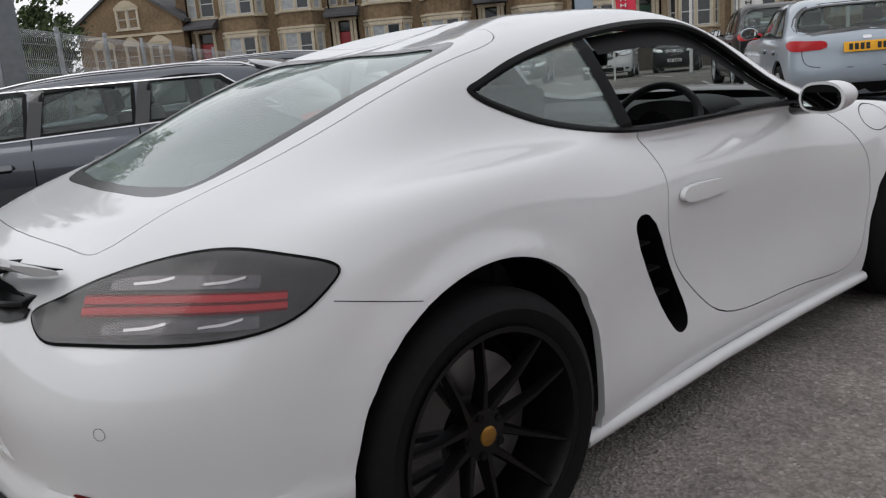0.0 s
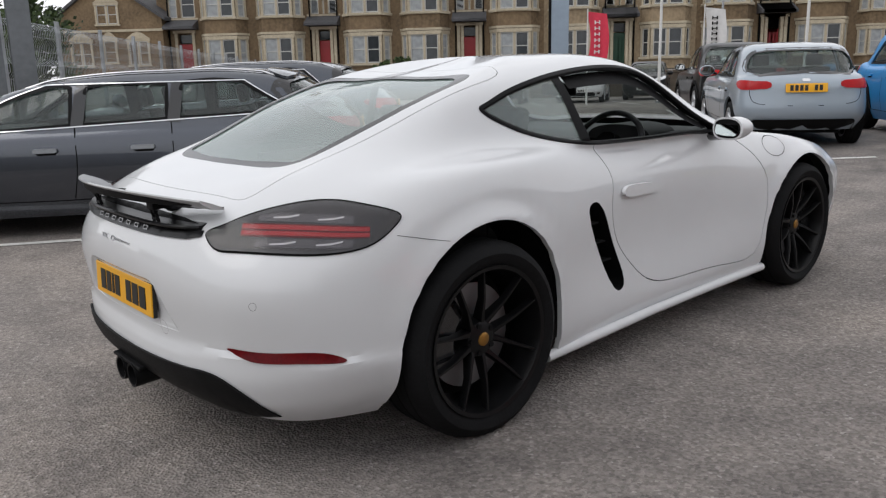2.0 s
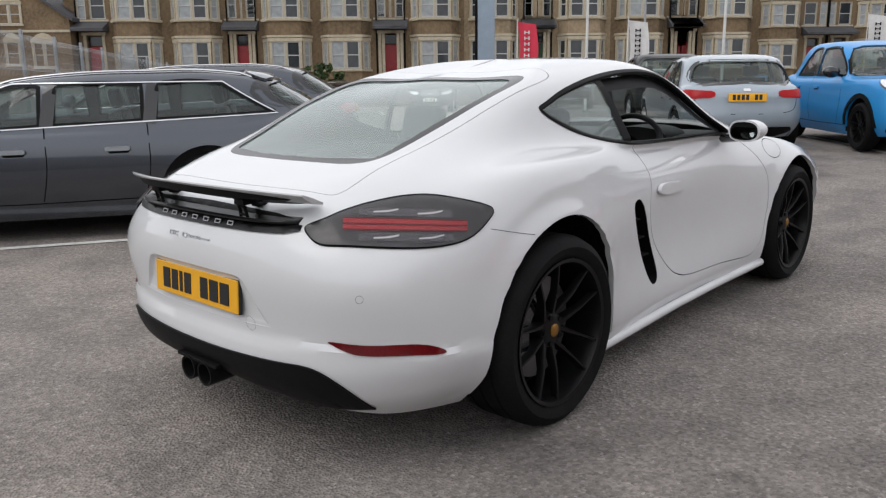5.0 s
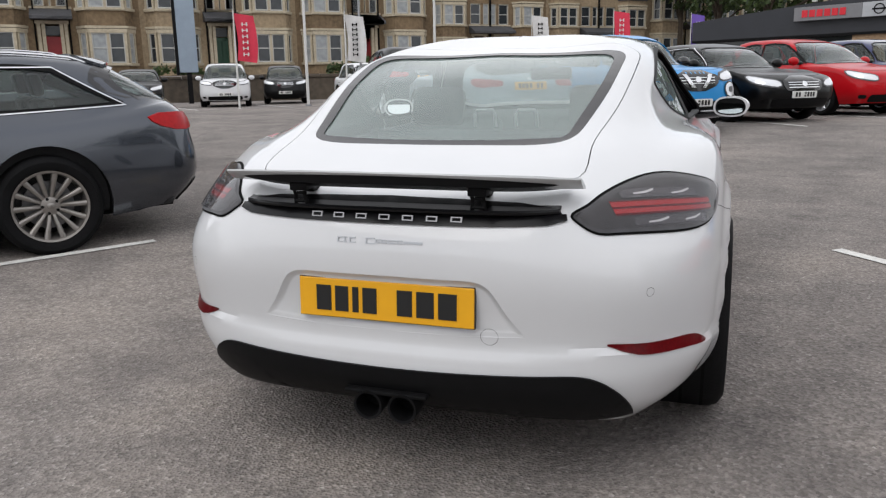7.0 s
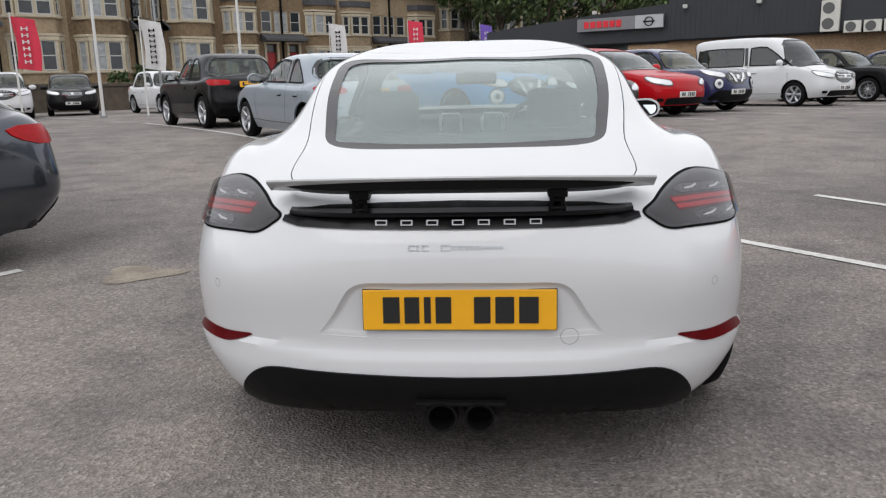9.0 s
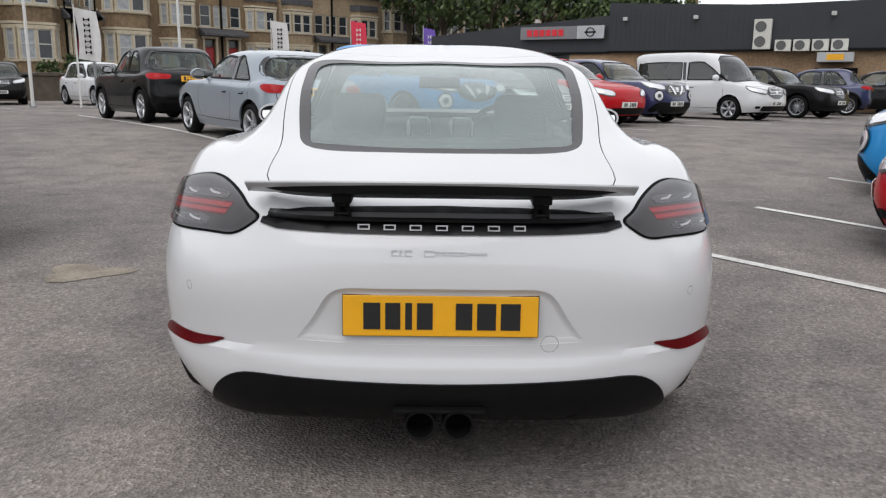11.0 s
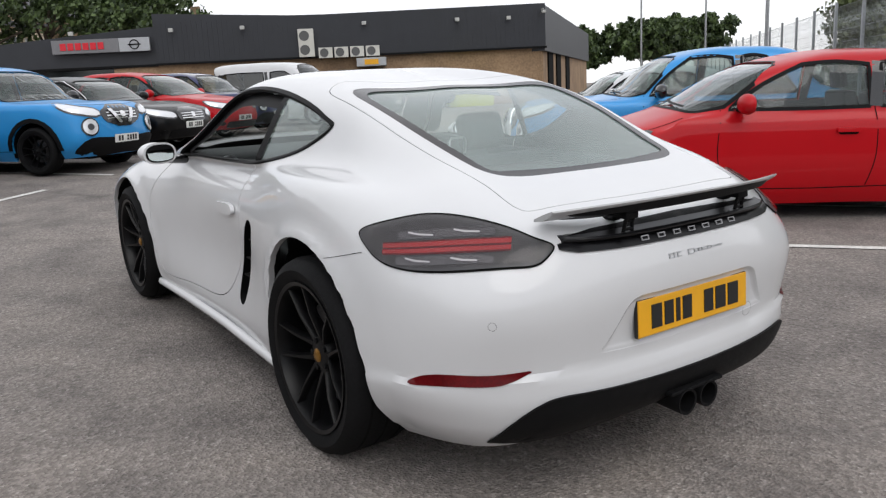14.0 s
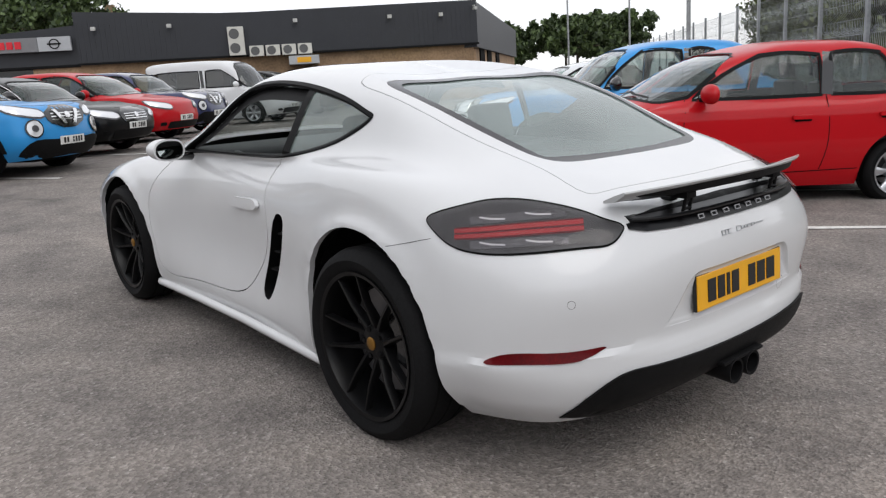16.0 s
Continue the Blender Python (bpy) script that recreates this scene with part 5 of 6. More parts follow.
for k in range(8):
    u, d = 1.5 + 3.2 * k, 2.6 + .7 * (k % 2)
    x, y = 6.9 + .75 * u + .66 * d, -.4 + .66 * u - .75 * d
    h = 5.2 + .5 * ((k * 3) % 4)
    bu = thing("bush", Matrix.Translation((x, y, ground_z(x, y))), "tall dense yellow-green bush behind the fence", "bush", "bushes")
    part("stem", bm_tube([(0, 0, 0), (.1, .05, h * .3), (.05, 0, h * .6)], .07, 6), BARK, bu)
    leaf_mass("foliage", [((0, 0, h * f), (1.7 - .5 * f, 1.7 - .5 * f, h * .2)) for f in (.15, .35, .55, .75)] + [((.8, .4, h * .45), (1.2, 1.2, h * .25)), ((-.8, -.3, h * .3), (1.2, 1.2, h * .25))], 9000, .11, LEAF_B, bu, 60 + k)
for k, (u, w, h) in enumerate(((14.5, 2.2, 1.5), (3, 2.6, 1.2), (-9, 3, 1.3), (-21, 3, 1.2), (25, 2.4, 1.4), (-33, 3, 1.4))):
    hd = thing("hedge", STREET @ pose(u, -6.2, -.6), "clipped dark green hedge behind a garden wall", "hedge", "hedges")
    leaf_mass("leaves", [((0, 0, h * .5), (w * .6, .7, h * .55)), ((w * .35, 0, h * .55), (w * .35, .6, h * .5))], 2500, .13, LEAF, hd, 90 + k)

# an unseen plain wall, added behind the camera so mirrors and paint reflect dark
stone_wall("wall_south", Matrix.Translation((-45, -24, -.9)), 90, 4.2, "unseen plain dark wall added behind the camera to darken reflections")

# dark bushes behind the fence at the car park edge
for k in range(5):
    u = 3.5 + 3.4 * k
    x, y = -12.2 - .79 * u, -4.2 + .61 * u
    h = 4.0 + .5 * ((k * 2) % 3)
    bu = thing("bush", Matrix.Translation((x, y, ground_z(x, y))), "dark green bush behind the mesh fence", "bush", "bushes")
    part("stem", bm_tube([(0, 0, 0), (.1, .05, h * .3), (.05, 0, h * .6)], .07, 6), BARK, bu)
    leaf_mass("foliage", [((0, 0, h * f), (1.7 - .5 * f, 1.7 - .5 * f, h * .2)) for f in (.15, .35, .55, .75)] + [((.8, .4, h * .45), (1.2, 1.2, h * .25)), ((-.8, -.3, h * .3), (1.2, 1.2, h * .25))], 8000, .10, LEAF, bu, 80 + k)

# ----- mesh fences -----
FENCE = plain("galvanised grey fence", (.36, .38, .40), .5, .5, grain=.15, scale=20)


def mesh_fence(m, length, h, label, step=2.5, post=.06):
    r = thing("mesh_fence", m, label, "fence", "mesh fences")
    n = int(length / step)
    for i in range(n + 1):
        part("post", bm_box(i * step - post, i * step + post, -.03, .03, -.3, h + .12, .006), FENCE, r)
    for i in range(n):
        b = bmesh.new()
        x0, x1 = i * step + .05, (i + 1) * step - .05
        zs = np.linspace(.05, h, 19)
        ph = [0.06 * (1 if (k % 5) in (1, 2) else -0.5) for k in range(19)]
        cnt = 30
        for k in range(cnt + 1):
            x = x0 + (x1 - x0) * k / cnt
            pv = None
            for z, o in zip(zs, ph):
                a = b.verts.new((x - .013, -o - .05, z))
                c = b.verts.new((x + .013, -o - .05, z))
                if pv:
                    b.faces.new((pv[0], pv[1], c, a))
                pv = (a, c)
        for z, o in list(zip(zs, ph))[::2]:
            b.faces.new([b.verts.new(p) for p in ((x0, -o - .055, z - .005), (x1, -o - .055, z - .005), (x1, -o - .055, z + .005), (x0, -o - .055, z + .005))])
        part("mesh_panel", b, FENCE, r)
    return r


fa = math.degrees(math.atan2(.61, -.79))
mesh_fence(Matrix.Translation((-9.2, -.3, -.25)) @ pose(0, 0, 0, 0, 0, fa), 32.5, 2.45, "grey galvanised mesh fence along the car park edge")
fb = math.degrees(math.atan2(.66, .75))
mesh_fence(Matrix.Translation((6.9, -.4, -.2)) @ pose(0, 0, 0, 0, 0, fb), 62.5, 2.6, "grey galvanised mesh fence behind the bays")
# heavy gate post by the left fence
gp = thing("gate_post", Matrix.Translation((-10.85, 2.5, -.32)) @ pose(0, 0, 0, 0, 0, 80), "thick grey steel gate post", "post")
GATE = plain("dark grey steel gate", (.16, .17, .18), .5, .4, grain=.15, scale=12)
part("post", bm_box(-.16, .16, -.14, .14, 0, 3.6, .01), GATE, gp)
part("hinge_post", bm_box(-.40, -.27, -.06, .06, .1, 3.4, .01), GATE, gp)
for z in (.15, 1.10, 3.25):
    part("gate_rail", bm_box(-3.2, -.40, -.06, .06, z, z + .13, .01), GATE, gp)
for k in range(22):
    part("gate_bar", bm_box(-3.1 + k * .12, -3.075 + k * .12, -.02, .02, .28, 3.25), GATE, gp)

# ----- dealership -----
CLAD = plain("charcoal cladding", (.022, .024, .030), .55, grain=.12, scale=1.5)
BRICK = plain("tan brick", (.30, .20, .12), .9, grain=.3, scale=9, bump=.4)
DEAL = Matrix.Translation((12.35, 28.6, .47)) @ pose(0, 0, 0, 0, 0, -29) @ Matrix.Scale(.8, 4)
dl = thing("dealership_building", DEAL, "low car dealership with charcoal cladding over tan brick", "building")
part("brick_wall", bm_box(-9.5, 12.6, .25, 12, -1.2, 2.4), BRICK, dl)
top_line = [(-7.3, 2.42), (12.7, 2.42), (12.7, 4.62), (1.2, 4.5), (-.5, 4.52), (-7.3, 4.85)]
part("cladding", bm_prism(top_line, 12, Matrix(((1, 0, 0, 0), (0, 0, 1, 0), (0, 1, 0, 0), (0, 0, 0, 1)))), CLAD, dl)
part("front_cladding", bm_prism([(-18, 2.42), (-7.3, 2.42), (-7.3, 4.25), (-12.5, 3.85), (-18, 3.4)], 12, Matrix(((1, 0, 0, 0), (0, 0, 1, .15), (0, 1, 0, 0), (0, 0, 0, 1)))), CLAD, dl)
b = bmesh.new()
for i in range(79):
    bm_box(-7.2 + i * .25, -7.17 + i * .25, -.012, 0, 2.45, 4.45, bm=b)
tagged(part("cladding_ribs", b, CLAD, dl), kind="stuff")
part("parapet_trim", bm_box(-7.35, 12.75, -.06, .06, 2.34, 2.44), BLACK_TRIM, dl)
part("side_cladding", bm_prism([(0, 2.2), (0, 4.55), (30, 4.55), (30, 2.2)], 3, Matrix.Translation((12.65, 0, 0)) @ pose(0, 0, 0, 0, 0, 69) @ pose(0, 3, 0, 90)), CLAD, dl)
part("side_wall", bm_box(.1, 30, .2, 3, -1.2, 2.2), BRICK, dl, m=Matrix.Translation((12.65, 0, 0)) @ pose(0, 0, 0, 0, 0, 69))
for x in (2.5, 6.5, 12):
    part("dark_doorway", bm_box(x, x + 2.2, .12, .3, 0, 2.3), GAP, dl, m=Matrix.Translation((12.65, 0, 0)) @ pose(0, 0, 0, 0, 0, 69))
part("shop_front", bm_box(-18, -9.5, .6, 1, 0, 2.4), PANE, dl)
part("soffit", bm_box(-18, -7.3, .15, 3, 2.30, 2.42), BLACK_TRIM, dl)
part("porch_box", bm_box(2.7, 4.2, -.9, .2, 1.80, 2.22, .02), plain("pale grey porch", (.42, .43, .44), .5, grain=.08), dl)
part("porch_sign", bm_box(3.1, 3.8, -.915, -.9, 1.88, 2.14), PLATE_YELLOW, dl)
part("dark_doorway", bm_box(2.6, 4.4, -.1, .22, -.2, 1.55), GAP, dl)
SIGN_GREY = plain("silver sign panel", (.42, .43, .45), .4, .3, grain=.06)
SIGN_RED = plain("red sign shapes", (.62, .015, .03), .4, grain=.05)
sg = thing("fascia_sign", DEAL, "silver fascia sign with red lettering shapes and round emblem", "sign")
part("red_panel", bm_box(-12.2, -9.0, -.20, -.05, 3.08, 3.74, .01), plain("grey sign panel", (.20, .20, .21), .4, .3, grain=.06), sg)
part("emblem_panel", bm_box(-8.98, -7.5, -.22, -.05, 3.08, 3.74, .01), SIGN_GREY, sg)
for k in range(6):
    part("letter_bar", bm_box(-11.8 + .36 * k, -11.52 + .36 * k, -.24, -.2, 3.24, 3.58, .01), SIGN_RED, sg)
part("emblem", bm_lathe([(.19, -.02), (.24, -.03), (.24, 0), (.19, 0)], 32, "Z"), BLACK_TRIM, sg, m=pose(-8.24, -.25, 3.41, 90))
part("emblem_bar", bm_box(-8.55, -7.93, -.26, -.23, 3.375, 3.445, .01), BLACK_TRIM, sg)
AC_WHITE = plain("off-white air unit", (.58, .57, .52), .5, grain=.08, scale=3)


def air_unit(m, w, h, fans):
    r = thing("air_conditioner", m, "off-white outdoor air conditioning unit on the wall", "air conditioner", "air conditioners")
    part("case", bm_box(-w / 2, w / 2, -.34, 0, 0, h, .015), AC_WHITE, r)
    for k in range(fans):
        zc = h * (k + .5) / fans
        part("fan_grille", bm_lathe([(0, 0), (.05, .004), (.23 * min(1, h / .6), .004), (.25 * min(1, h / .6), .012), (.25 * min(1, h / .6), -.01)], 24, "Z"), plain("dark fan grille", (.10, .10, .10), .6), r, m=pose(-w * .1, -.345, zc, 90))
    for x in (-w / 2 + .1, w / 2 - .1):
        part("bracket", bm_box(x - .02, x + .02, -.34, 0, -.06, 0), BLACK_TRIM, r)
    return r


air_unit(DEAL @ pose(.22, -.02, 2.42), .78, 1.38, 2)
for k in range(4):
    air_unit(DEAL @ pose(1.16 + .80 * k, -.02, 2.32), .70, .52, 1)
for k, x in enumerate((-11.2, -6.4, -2.9, 3.2, 8.0, 10.7)):
    fl = thing("wall_floodlight", DEAL @ pose(x, -.03, 4.0 - .02 * k), "small white floodlight on the cladding", "floodlight", "wall floodlights")
    part("arm", bm_tube([(0, 0, 0), (0, -.18, .05)], .025, 6), SILVER, fl)
    part("lamp_head", bm_box(-.11, .11, -.30, -.14, -.06, .12, .02), SASH, fl)
cctv = thing("security_camera", DEAL @ pose(12.5, -.1, 4.3), "white security camera on the building corner", "camera")
part("arm", bm_tube([(0, .1, 0), (0, -.35, 0)], .03, 6), SASH, cctv)
part("camera_housing", bm_box(-.08, .08, -.6, -.2, -.22, -.08, .02), SASH, cctv)
BIN_Y = plain("lime yellow bin", (.50, .52, .02), .5, grain=.08)
BIN_B = plain("blue bin", (.02, .10, .30), .5, grain=.08)
for nm, m, mt, lb in (("waste_container", DEAL @ pose(8.3, -1.6, -.55), BIN_Y, "lime yellow waste container by the brick wall"), ("waste_container", DEAL @ pose(6.0, -.9, -.52), BIN_B, "blue waste container by the brick wall")):
    bn = thing(nm, m, lb, "waste container", "waste containers")
    w = 1.25 if mt is BIN_Y else .75
    part("tub", bm_prism([(-w * .9, 0), (w * .9, 0), (w, .95), (-w, .95)], 1.1, Matrix(((1, 0, 0, 0), (0, 0, 1, -.5), (0, 1, 0, .1), (0, 0, 0, 1)))), mt, bn)
    part("lid", bm_prism([(-.6, 1.05), (.65, 1.05), (.6, 1.2), (-.3, 1.42), (-.55, 1.35)], 2 * w + .05, Matrix(((0, 0, 1, -w - .025), (1, 0, 0, 0), (0, 1, 0, 0), (0, 0, 0, 1)))), mt, bn)
    for x in (-w * .75, w * .75):
        part("castor", bm_cyl(.1, .06, pose(x, -.4, .1, 0, 90), 12), BLACK_TRIM, bn)

# ----- flags and poles -----
POLE = plain("white pole", (.62, .62, .60), .4, grain=.05)
STEEL_POLE = plain("galvanised pole", (.32, .33, .34), .45, .5, grain=.1)
FLAG_RED = plain("red flag cloth", (.60, .035, .07), .8, grain=.12, scale=5)
FLAG_WHITE = plain("white flag cloth", (.62, .61, .60), .8, grain=.12, scale=5)
FLAG_PURPLE = plain("purple flag cloth", (.14, .08, .38), .8, grain=.12, scale=5)


def pole(x, y, h, r=.05, mat_=None, label="slim white flag pole by the road", name="flag_pole"):
    p = thing(name, Matrix.Translation((x, y, ground_z(x, y))), label, "pole", "poles")
    part("shaft", bm_cyl(r, h, Matrix.Translation((0, 0, h / 2)), 12, r * .7), mat_ or POLE, p, smooth=50)
    part("foot", bm_cyl(r * 2, .06, Matrix.Translation((0, 0, .03)), 12), STEEL_POLE, p)
    return p


def flag(x, y, z, w, h, cloth, marks, label, turn):
    f = thing("banner_flag", Matrix.Translation((x, y, ground_z(x, y))) @ pose(0, 0, 0, 0, 0, turn), label, "flag", "banner flags")
    part("pole", bm_cyl(.035, z + h + .1, Matrix.Translation((0, 0, (z + h + .1) / 2)), 10, .02), POLE, f, smooth=50)
    b = bmesh.new()
    rows = []
    for i in range(9):
        rows.append([b.verts.new((.04 + w * j / 6 + .05 * math.sin(i * .5), .05 * math.sin(j * .9 + i * .4), z + h * i / 8 - .06 * j / 6 * h)) for j in range(7)])
    for r, q in zip(rows, rows[1:]):
        for j in range(6):
            b.faces.new((r[j], r[j + 1], q[j + 1], q[j]))
    part("cloth", b, cloth, f, smooth=60)
    b = bmesh.new()
    for k in range(marks):
        z0 = z + h * (.12 + .76 * k / marks)
        z1 = z0 + h * .76 / marks * .6
        for u, v in ((.34, .40), (.56, .63)):
            bm_box(.04 + w * u, .04 + w * v, -.09, -.075, z0 - .03 * h, z1 - .03 * h, bm=b)
        zc = (z0 + z1) / 2 - .03 * h
        bm_box(.04 + w * .40, .04 + w * .56, -.09, -.075, zc - .008 * h, zc + .008 * h, bm=b)
    tagged(part("cloth_print", b, FLAG_WHITE if cloth is not FLAG_WHITE else GAP, f), kind="stuff")


flag(-13.3, 19.6, 1.48, .6, 1.42, FLAG_RED, 6, "red banner flag with white marks on a pole", 25)
flag(-10.97, 22.6, 1.48, .62, 1.5, FLAG_WHITE, 7, "white banner flag with dark marks on a pole", 20)
flag(-10.2, 48, 2.3, 1.0, 2.4, FLAG_WHITE, 7, "white banner flag with dark marks on a pole", 15)
flag(-6.2, 57, 2.6, 1.1, 2.7, FLAG_RED, 6, "red banner flag with white marks on a pole", 10)
flag(-.9, 58, 2.5, .9, 2.6, FLAG_PURPLE, 5, "purple banner flag with pale marks on a pole", 10)
flag(2.4, 58, 2.2, .7, 2.4, FLAG_PURPLE, 4, "purple banner flag with pale marks on a pole", 10)
pole(-12.05, 21.8, 8)
pole(-8.2, 23.8, 8)
pole(-10.8, 23.4, 7, .045, STEEL_POLE, "grey lamp post by the road", "lamp_post")
ty = thing("sign_totem", Matrix.Translation((-20.2, 26.5, 0)) @ pose(0, 0, 0, 0, 0, 40), "tall blue-grey sign totem seen edge on", "sign")
part("panel", bm_box(-.38, .38, -.12, .12, 1.4, 6.0, .03), plain("blue-grey sign panel", (.27, .33, .40), .4, .2, grain=.08), ty)
part("edge", bm_box(-.50, -.38, -.13, .13, 1.3, 6.0, .02), BLACK_TRIM, ty)
part("foot_post", bm_box(-.1, .1, -.08, .08, 0, 1.4), BLACK_TRIM, ty)
for x, y, h in ((34, 29.5, 8.5), (36.5, 27, 9), (30, 19, 8), (33, 21, 8.5)):
    pole(x, y, h, .06, STEEL_POLE, "grey lamp post beside the fence", "lamp_post")


# ---------- parked cars ----------
def front_quarter(side, turn, length):
    a = radians(turn)
    d = Vector((side * math.sin(a), math.cos(a), 0))
    s = Vector((side * math.cos(a), -math.sin(a), 0))
    m = Matrix.Identity(4)
    for i in range(3):
        m[i][0], m[i][1], m[i][2] = s[i], (0, 0, 1)[i], d[i]
    m.translation = d * 2.0 + Vector((0, length, 0))
    return m


def car_skin(L, W, H, yr, yrt, yft, yf, tail, belt, cowl, nose, tuck=.10, flat=.72):
    """Half loops of a plain car. yr, yf: feet of rear and front screens; yrt, yft: their heads."""
    w = W / 2
    def ring(k, ri, fi, zr, zm, zf):
        return [(0, ri, zr), (.35 * w * k, ri + .01, zr), (.66 * w * k, ri + .05, zr), (.88 * w * k, ri + .15, zr), (.975 * w * k, ri + .42, zr * .6 + zm * .4), (w * k, .22 * L, zm), (w * k, .36 * L, zm),
                (w * k, .47 * L, zm), (w * k, .58 * L, zm), (w * k, .70 * L, zm), (w * k, .80 * L, zm * .8 + zf * .2), (.965 * w * k, L - fi - .38, zm * .35 + zf * .65), (.83 * w * k, L - fi - .13, zf), (.48 * w * k, L - fi - .03, zf), (0, L - fi, zf)]
    def upper(k, ya, yb, za, zm, zb, c=.5):
        n = yb - ya
        ws = (0, .36, .66, .86, .96, 1, 1, 1, 1, .985, .95, .84, .64, .34, 0)
        ys = (0, .01, .03, .07, .14, .24, .36, .5, .64, .77, .87, .94, .975, .993, 1)
        zs = [za, za, za, za * .9 + zm * .1, za * .5 + zm * .5, zm, zm, zm, zm, zm * .7 + zb * .3, zm * .35 + zb * .65, zb, zb, zb, zb]
        return [(w * k * a, ya + n * b, z) for a, b, z in zip(ws, ys, zs)]
    mid = (tail + .42) / 2
    loops = [ring(.90, .16, .10, .25, .19, .24), ring(.97, .05, .03, .38, .34, .36), ring(1.0, .0, .0, .52, .52, .50), ring(.995, .03, .03, .5 * tail + .24, .66 + .06 * (H - 1.4), .5 * nose + .27),
             ring(.975, .06, .10, tail - .10, belt - .10, nose - .03)]
    fe = L - yf
    loops.append([(x * .955, y + (yr * .30 if i < 4 else 0) if i < 5 else y, z) for i, (x, y, z) in enumerate(ring(.985, .085, .30, tail - .02, belt - .03, nose + .05))])
    loops.append(upper(.915, yr, yf, tail + .03, belt + .02, cowl))
    a, b = yr + (yrt - yr) * .5, yf + (yft - yf) * .5
    loops.append(upper((.915 + flat) / 2 + .015, a, b, (tail + H) / 2 + .01, (belt + H) / 2, (cowl + H) / 2 + .01))
    loops.append(upper(flat, yrt, yft, H - .075, H - .065, H - .085))
    c0, c1 = yrt + .28 * (yft - yrt), yft - .28 * (yft - yrt)
    loops.append(upper(flat * .52, c0, c1, H - .012, H - .012, H - .014))
    m0, m1 = c0 + .2, c1 - .2
    loops.append([(0, m0 + (m1 - m0) * i / 14, H) for i in range(15)])
    return loops


def parked_car(label, m, colour, L=4.2, W=1.78, H=1.55, wb=2.55, oh=.78, yr=.30, yrt=.62, yft=2.35, yf=3.10, tail=1.0, belt=.95, cowl=1.0, nose=.80, r=.325, spokes=5, pairs=True,
               rim=None, side_glass=((.78, 1.55), (1.62, 2.55)), top=.115, slant=(.28, .55), chrome=None, clad=False, rails=False, glass_mat=None, plate=True, seats=True, lamp_y=None, name="car", flat=.72, grille=True,
               head=None, detail=6, rise=0.0, estate=False, round_lamps=False):
    root = thing(name, m, label, "car", "parked cars")
    skin = to_mesh(dome(car_skin(L, W, H, yr, yrt, yft, yf, tail, belt, cowl, nose, flat=flat), detail, 4))
    skin.materials.append(colour)
    skin.materials.append(CABIN)
    for p in skin.polygons:
        p.use_smooth = True
    bvh = tree_of(skin)
    shell = shaped(skin, ("SOLIDIFY", .03))
    ya, yb = oh, oh + wb
    c = bmesh.new()
    for side in (1, -1):
        for y in (ya, yb):
            merge(c, bm_prism(arch_line(y, r + .01, r + .055, 28), .7, Matrix.Translation((side * (W / 2 - .62), 0, 0)) @ SIDE[side]))
    glass_mat = glass_mat or GLASS_CAR
    # side windows: bottom at the belt, top below the roof, leaning ends
    panes = []
    zb, zt = belt + .035, H - top
    n = len(side_glass)
    for i, (y0, y1) in enumerate(side_glass):
        lo, hi = (y0, y1)
        t0 = y0 + (slant[0] if i == 0 else 0)
        t1 = y1 - (slant[1] if i == n - 1 else .02)
        panes.append([(lo, zb), ((lo + hi) / 2, zb - .005), (hi, zb), ((hi + t1) / 2 + (.02 if i == n - 1 else 0), (zb + zt) / 2 + .02), (t1, zt - .01), ((t0 + t1) / 2, zt + .005), (t0, zt - .02), ((lo + t0) / 2 - (.015 if i == 0 else 0), (zb + zt) / 2)])
    # the belt may rise towards the tail
    mid_y = (ya + yb) / 2
    panes = [[(y, z + (rise * (mid_y - y) if z < (zb + zt) / 2 - .01 else 0)) for y, z in q] for q in panes]
    fine = [smooth_line([panes[i][0], panes[i][1], panes[i][2]], 2)[:-1] + smooth_line(panes[i][2:5], 3)[:-1] + smooth_line(panes[i][4:7], 3)[:-1] + smooth_line([panes[i][6], panes[i][7], panes[i][0]], 3)[:-1] for i in range(n)]
    for side in (1, -1):
        for f in fine:
            merge(c, bm_prism(f, W, SIDE[side] @ pose(0, 0, .0)))
    shell = cut(shell, c)
    wr = W / 2 * .80
    rw = smooth_line([(-wr, tail + .05), (0, tail + .035), (wr, tail + .05), (wr * .93, (tail + H) / 2 + .02), (wr * .80, H - .13), (0, H - .105), (-wr * .80, H - .13), (-wr * .93, (tail + H) / 2 + .02)], 3, True)
    shell = cut(shell, bm_prism(rw, .95, Matrix(((1, 0, 0, 0), (0, 0, -1, .92), (0, 1, 0, 0), (0, 0, 0, 1)))))
    fw = smooth_line([(-W / 2 * .80, yf - .16), (-W * .25, yf - .05), (0, yf - .02), (W * .25, yf - .05), (W / 2 * .80, yf - .16), (W / 2 * flat * .88, yft + .08), (0, yft + .05), (-W / 2 * flat * .88, yft + .08)], 3, True)
    shell = cut(shell, bm_prism(fw, 1.2, Matrix.Translation((0, 0, min(cowl, belt) - .05))))
    part_mesh("body", shell, None, root, smooth=35)
    wheel = None
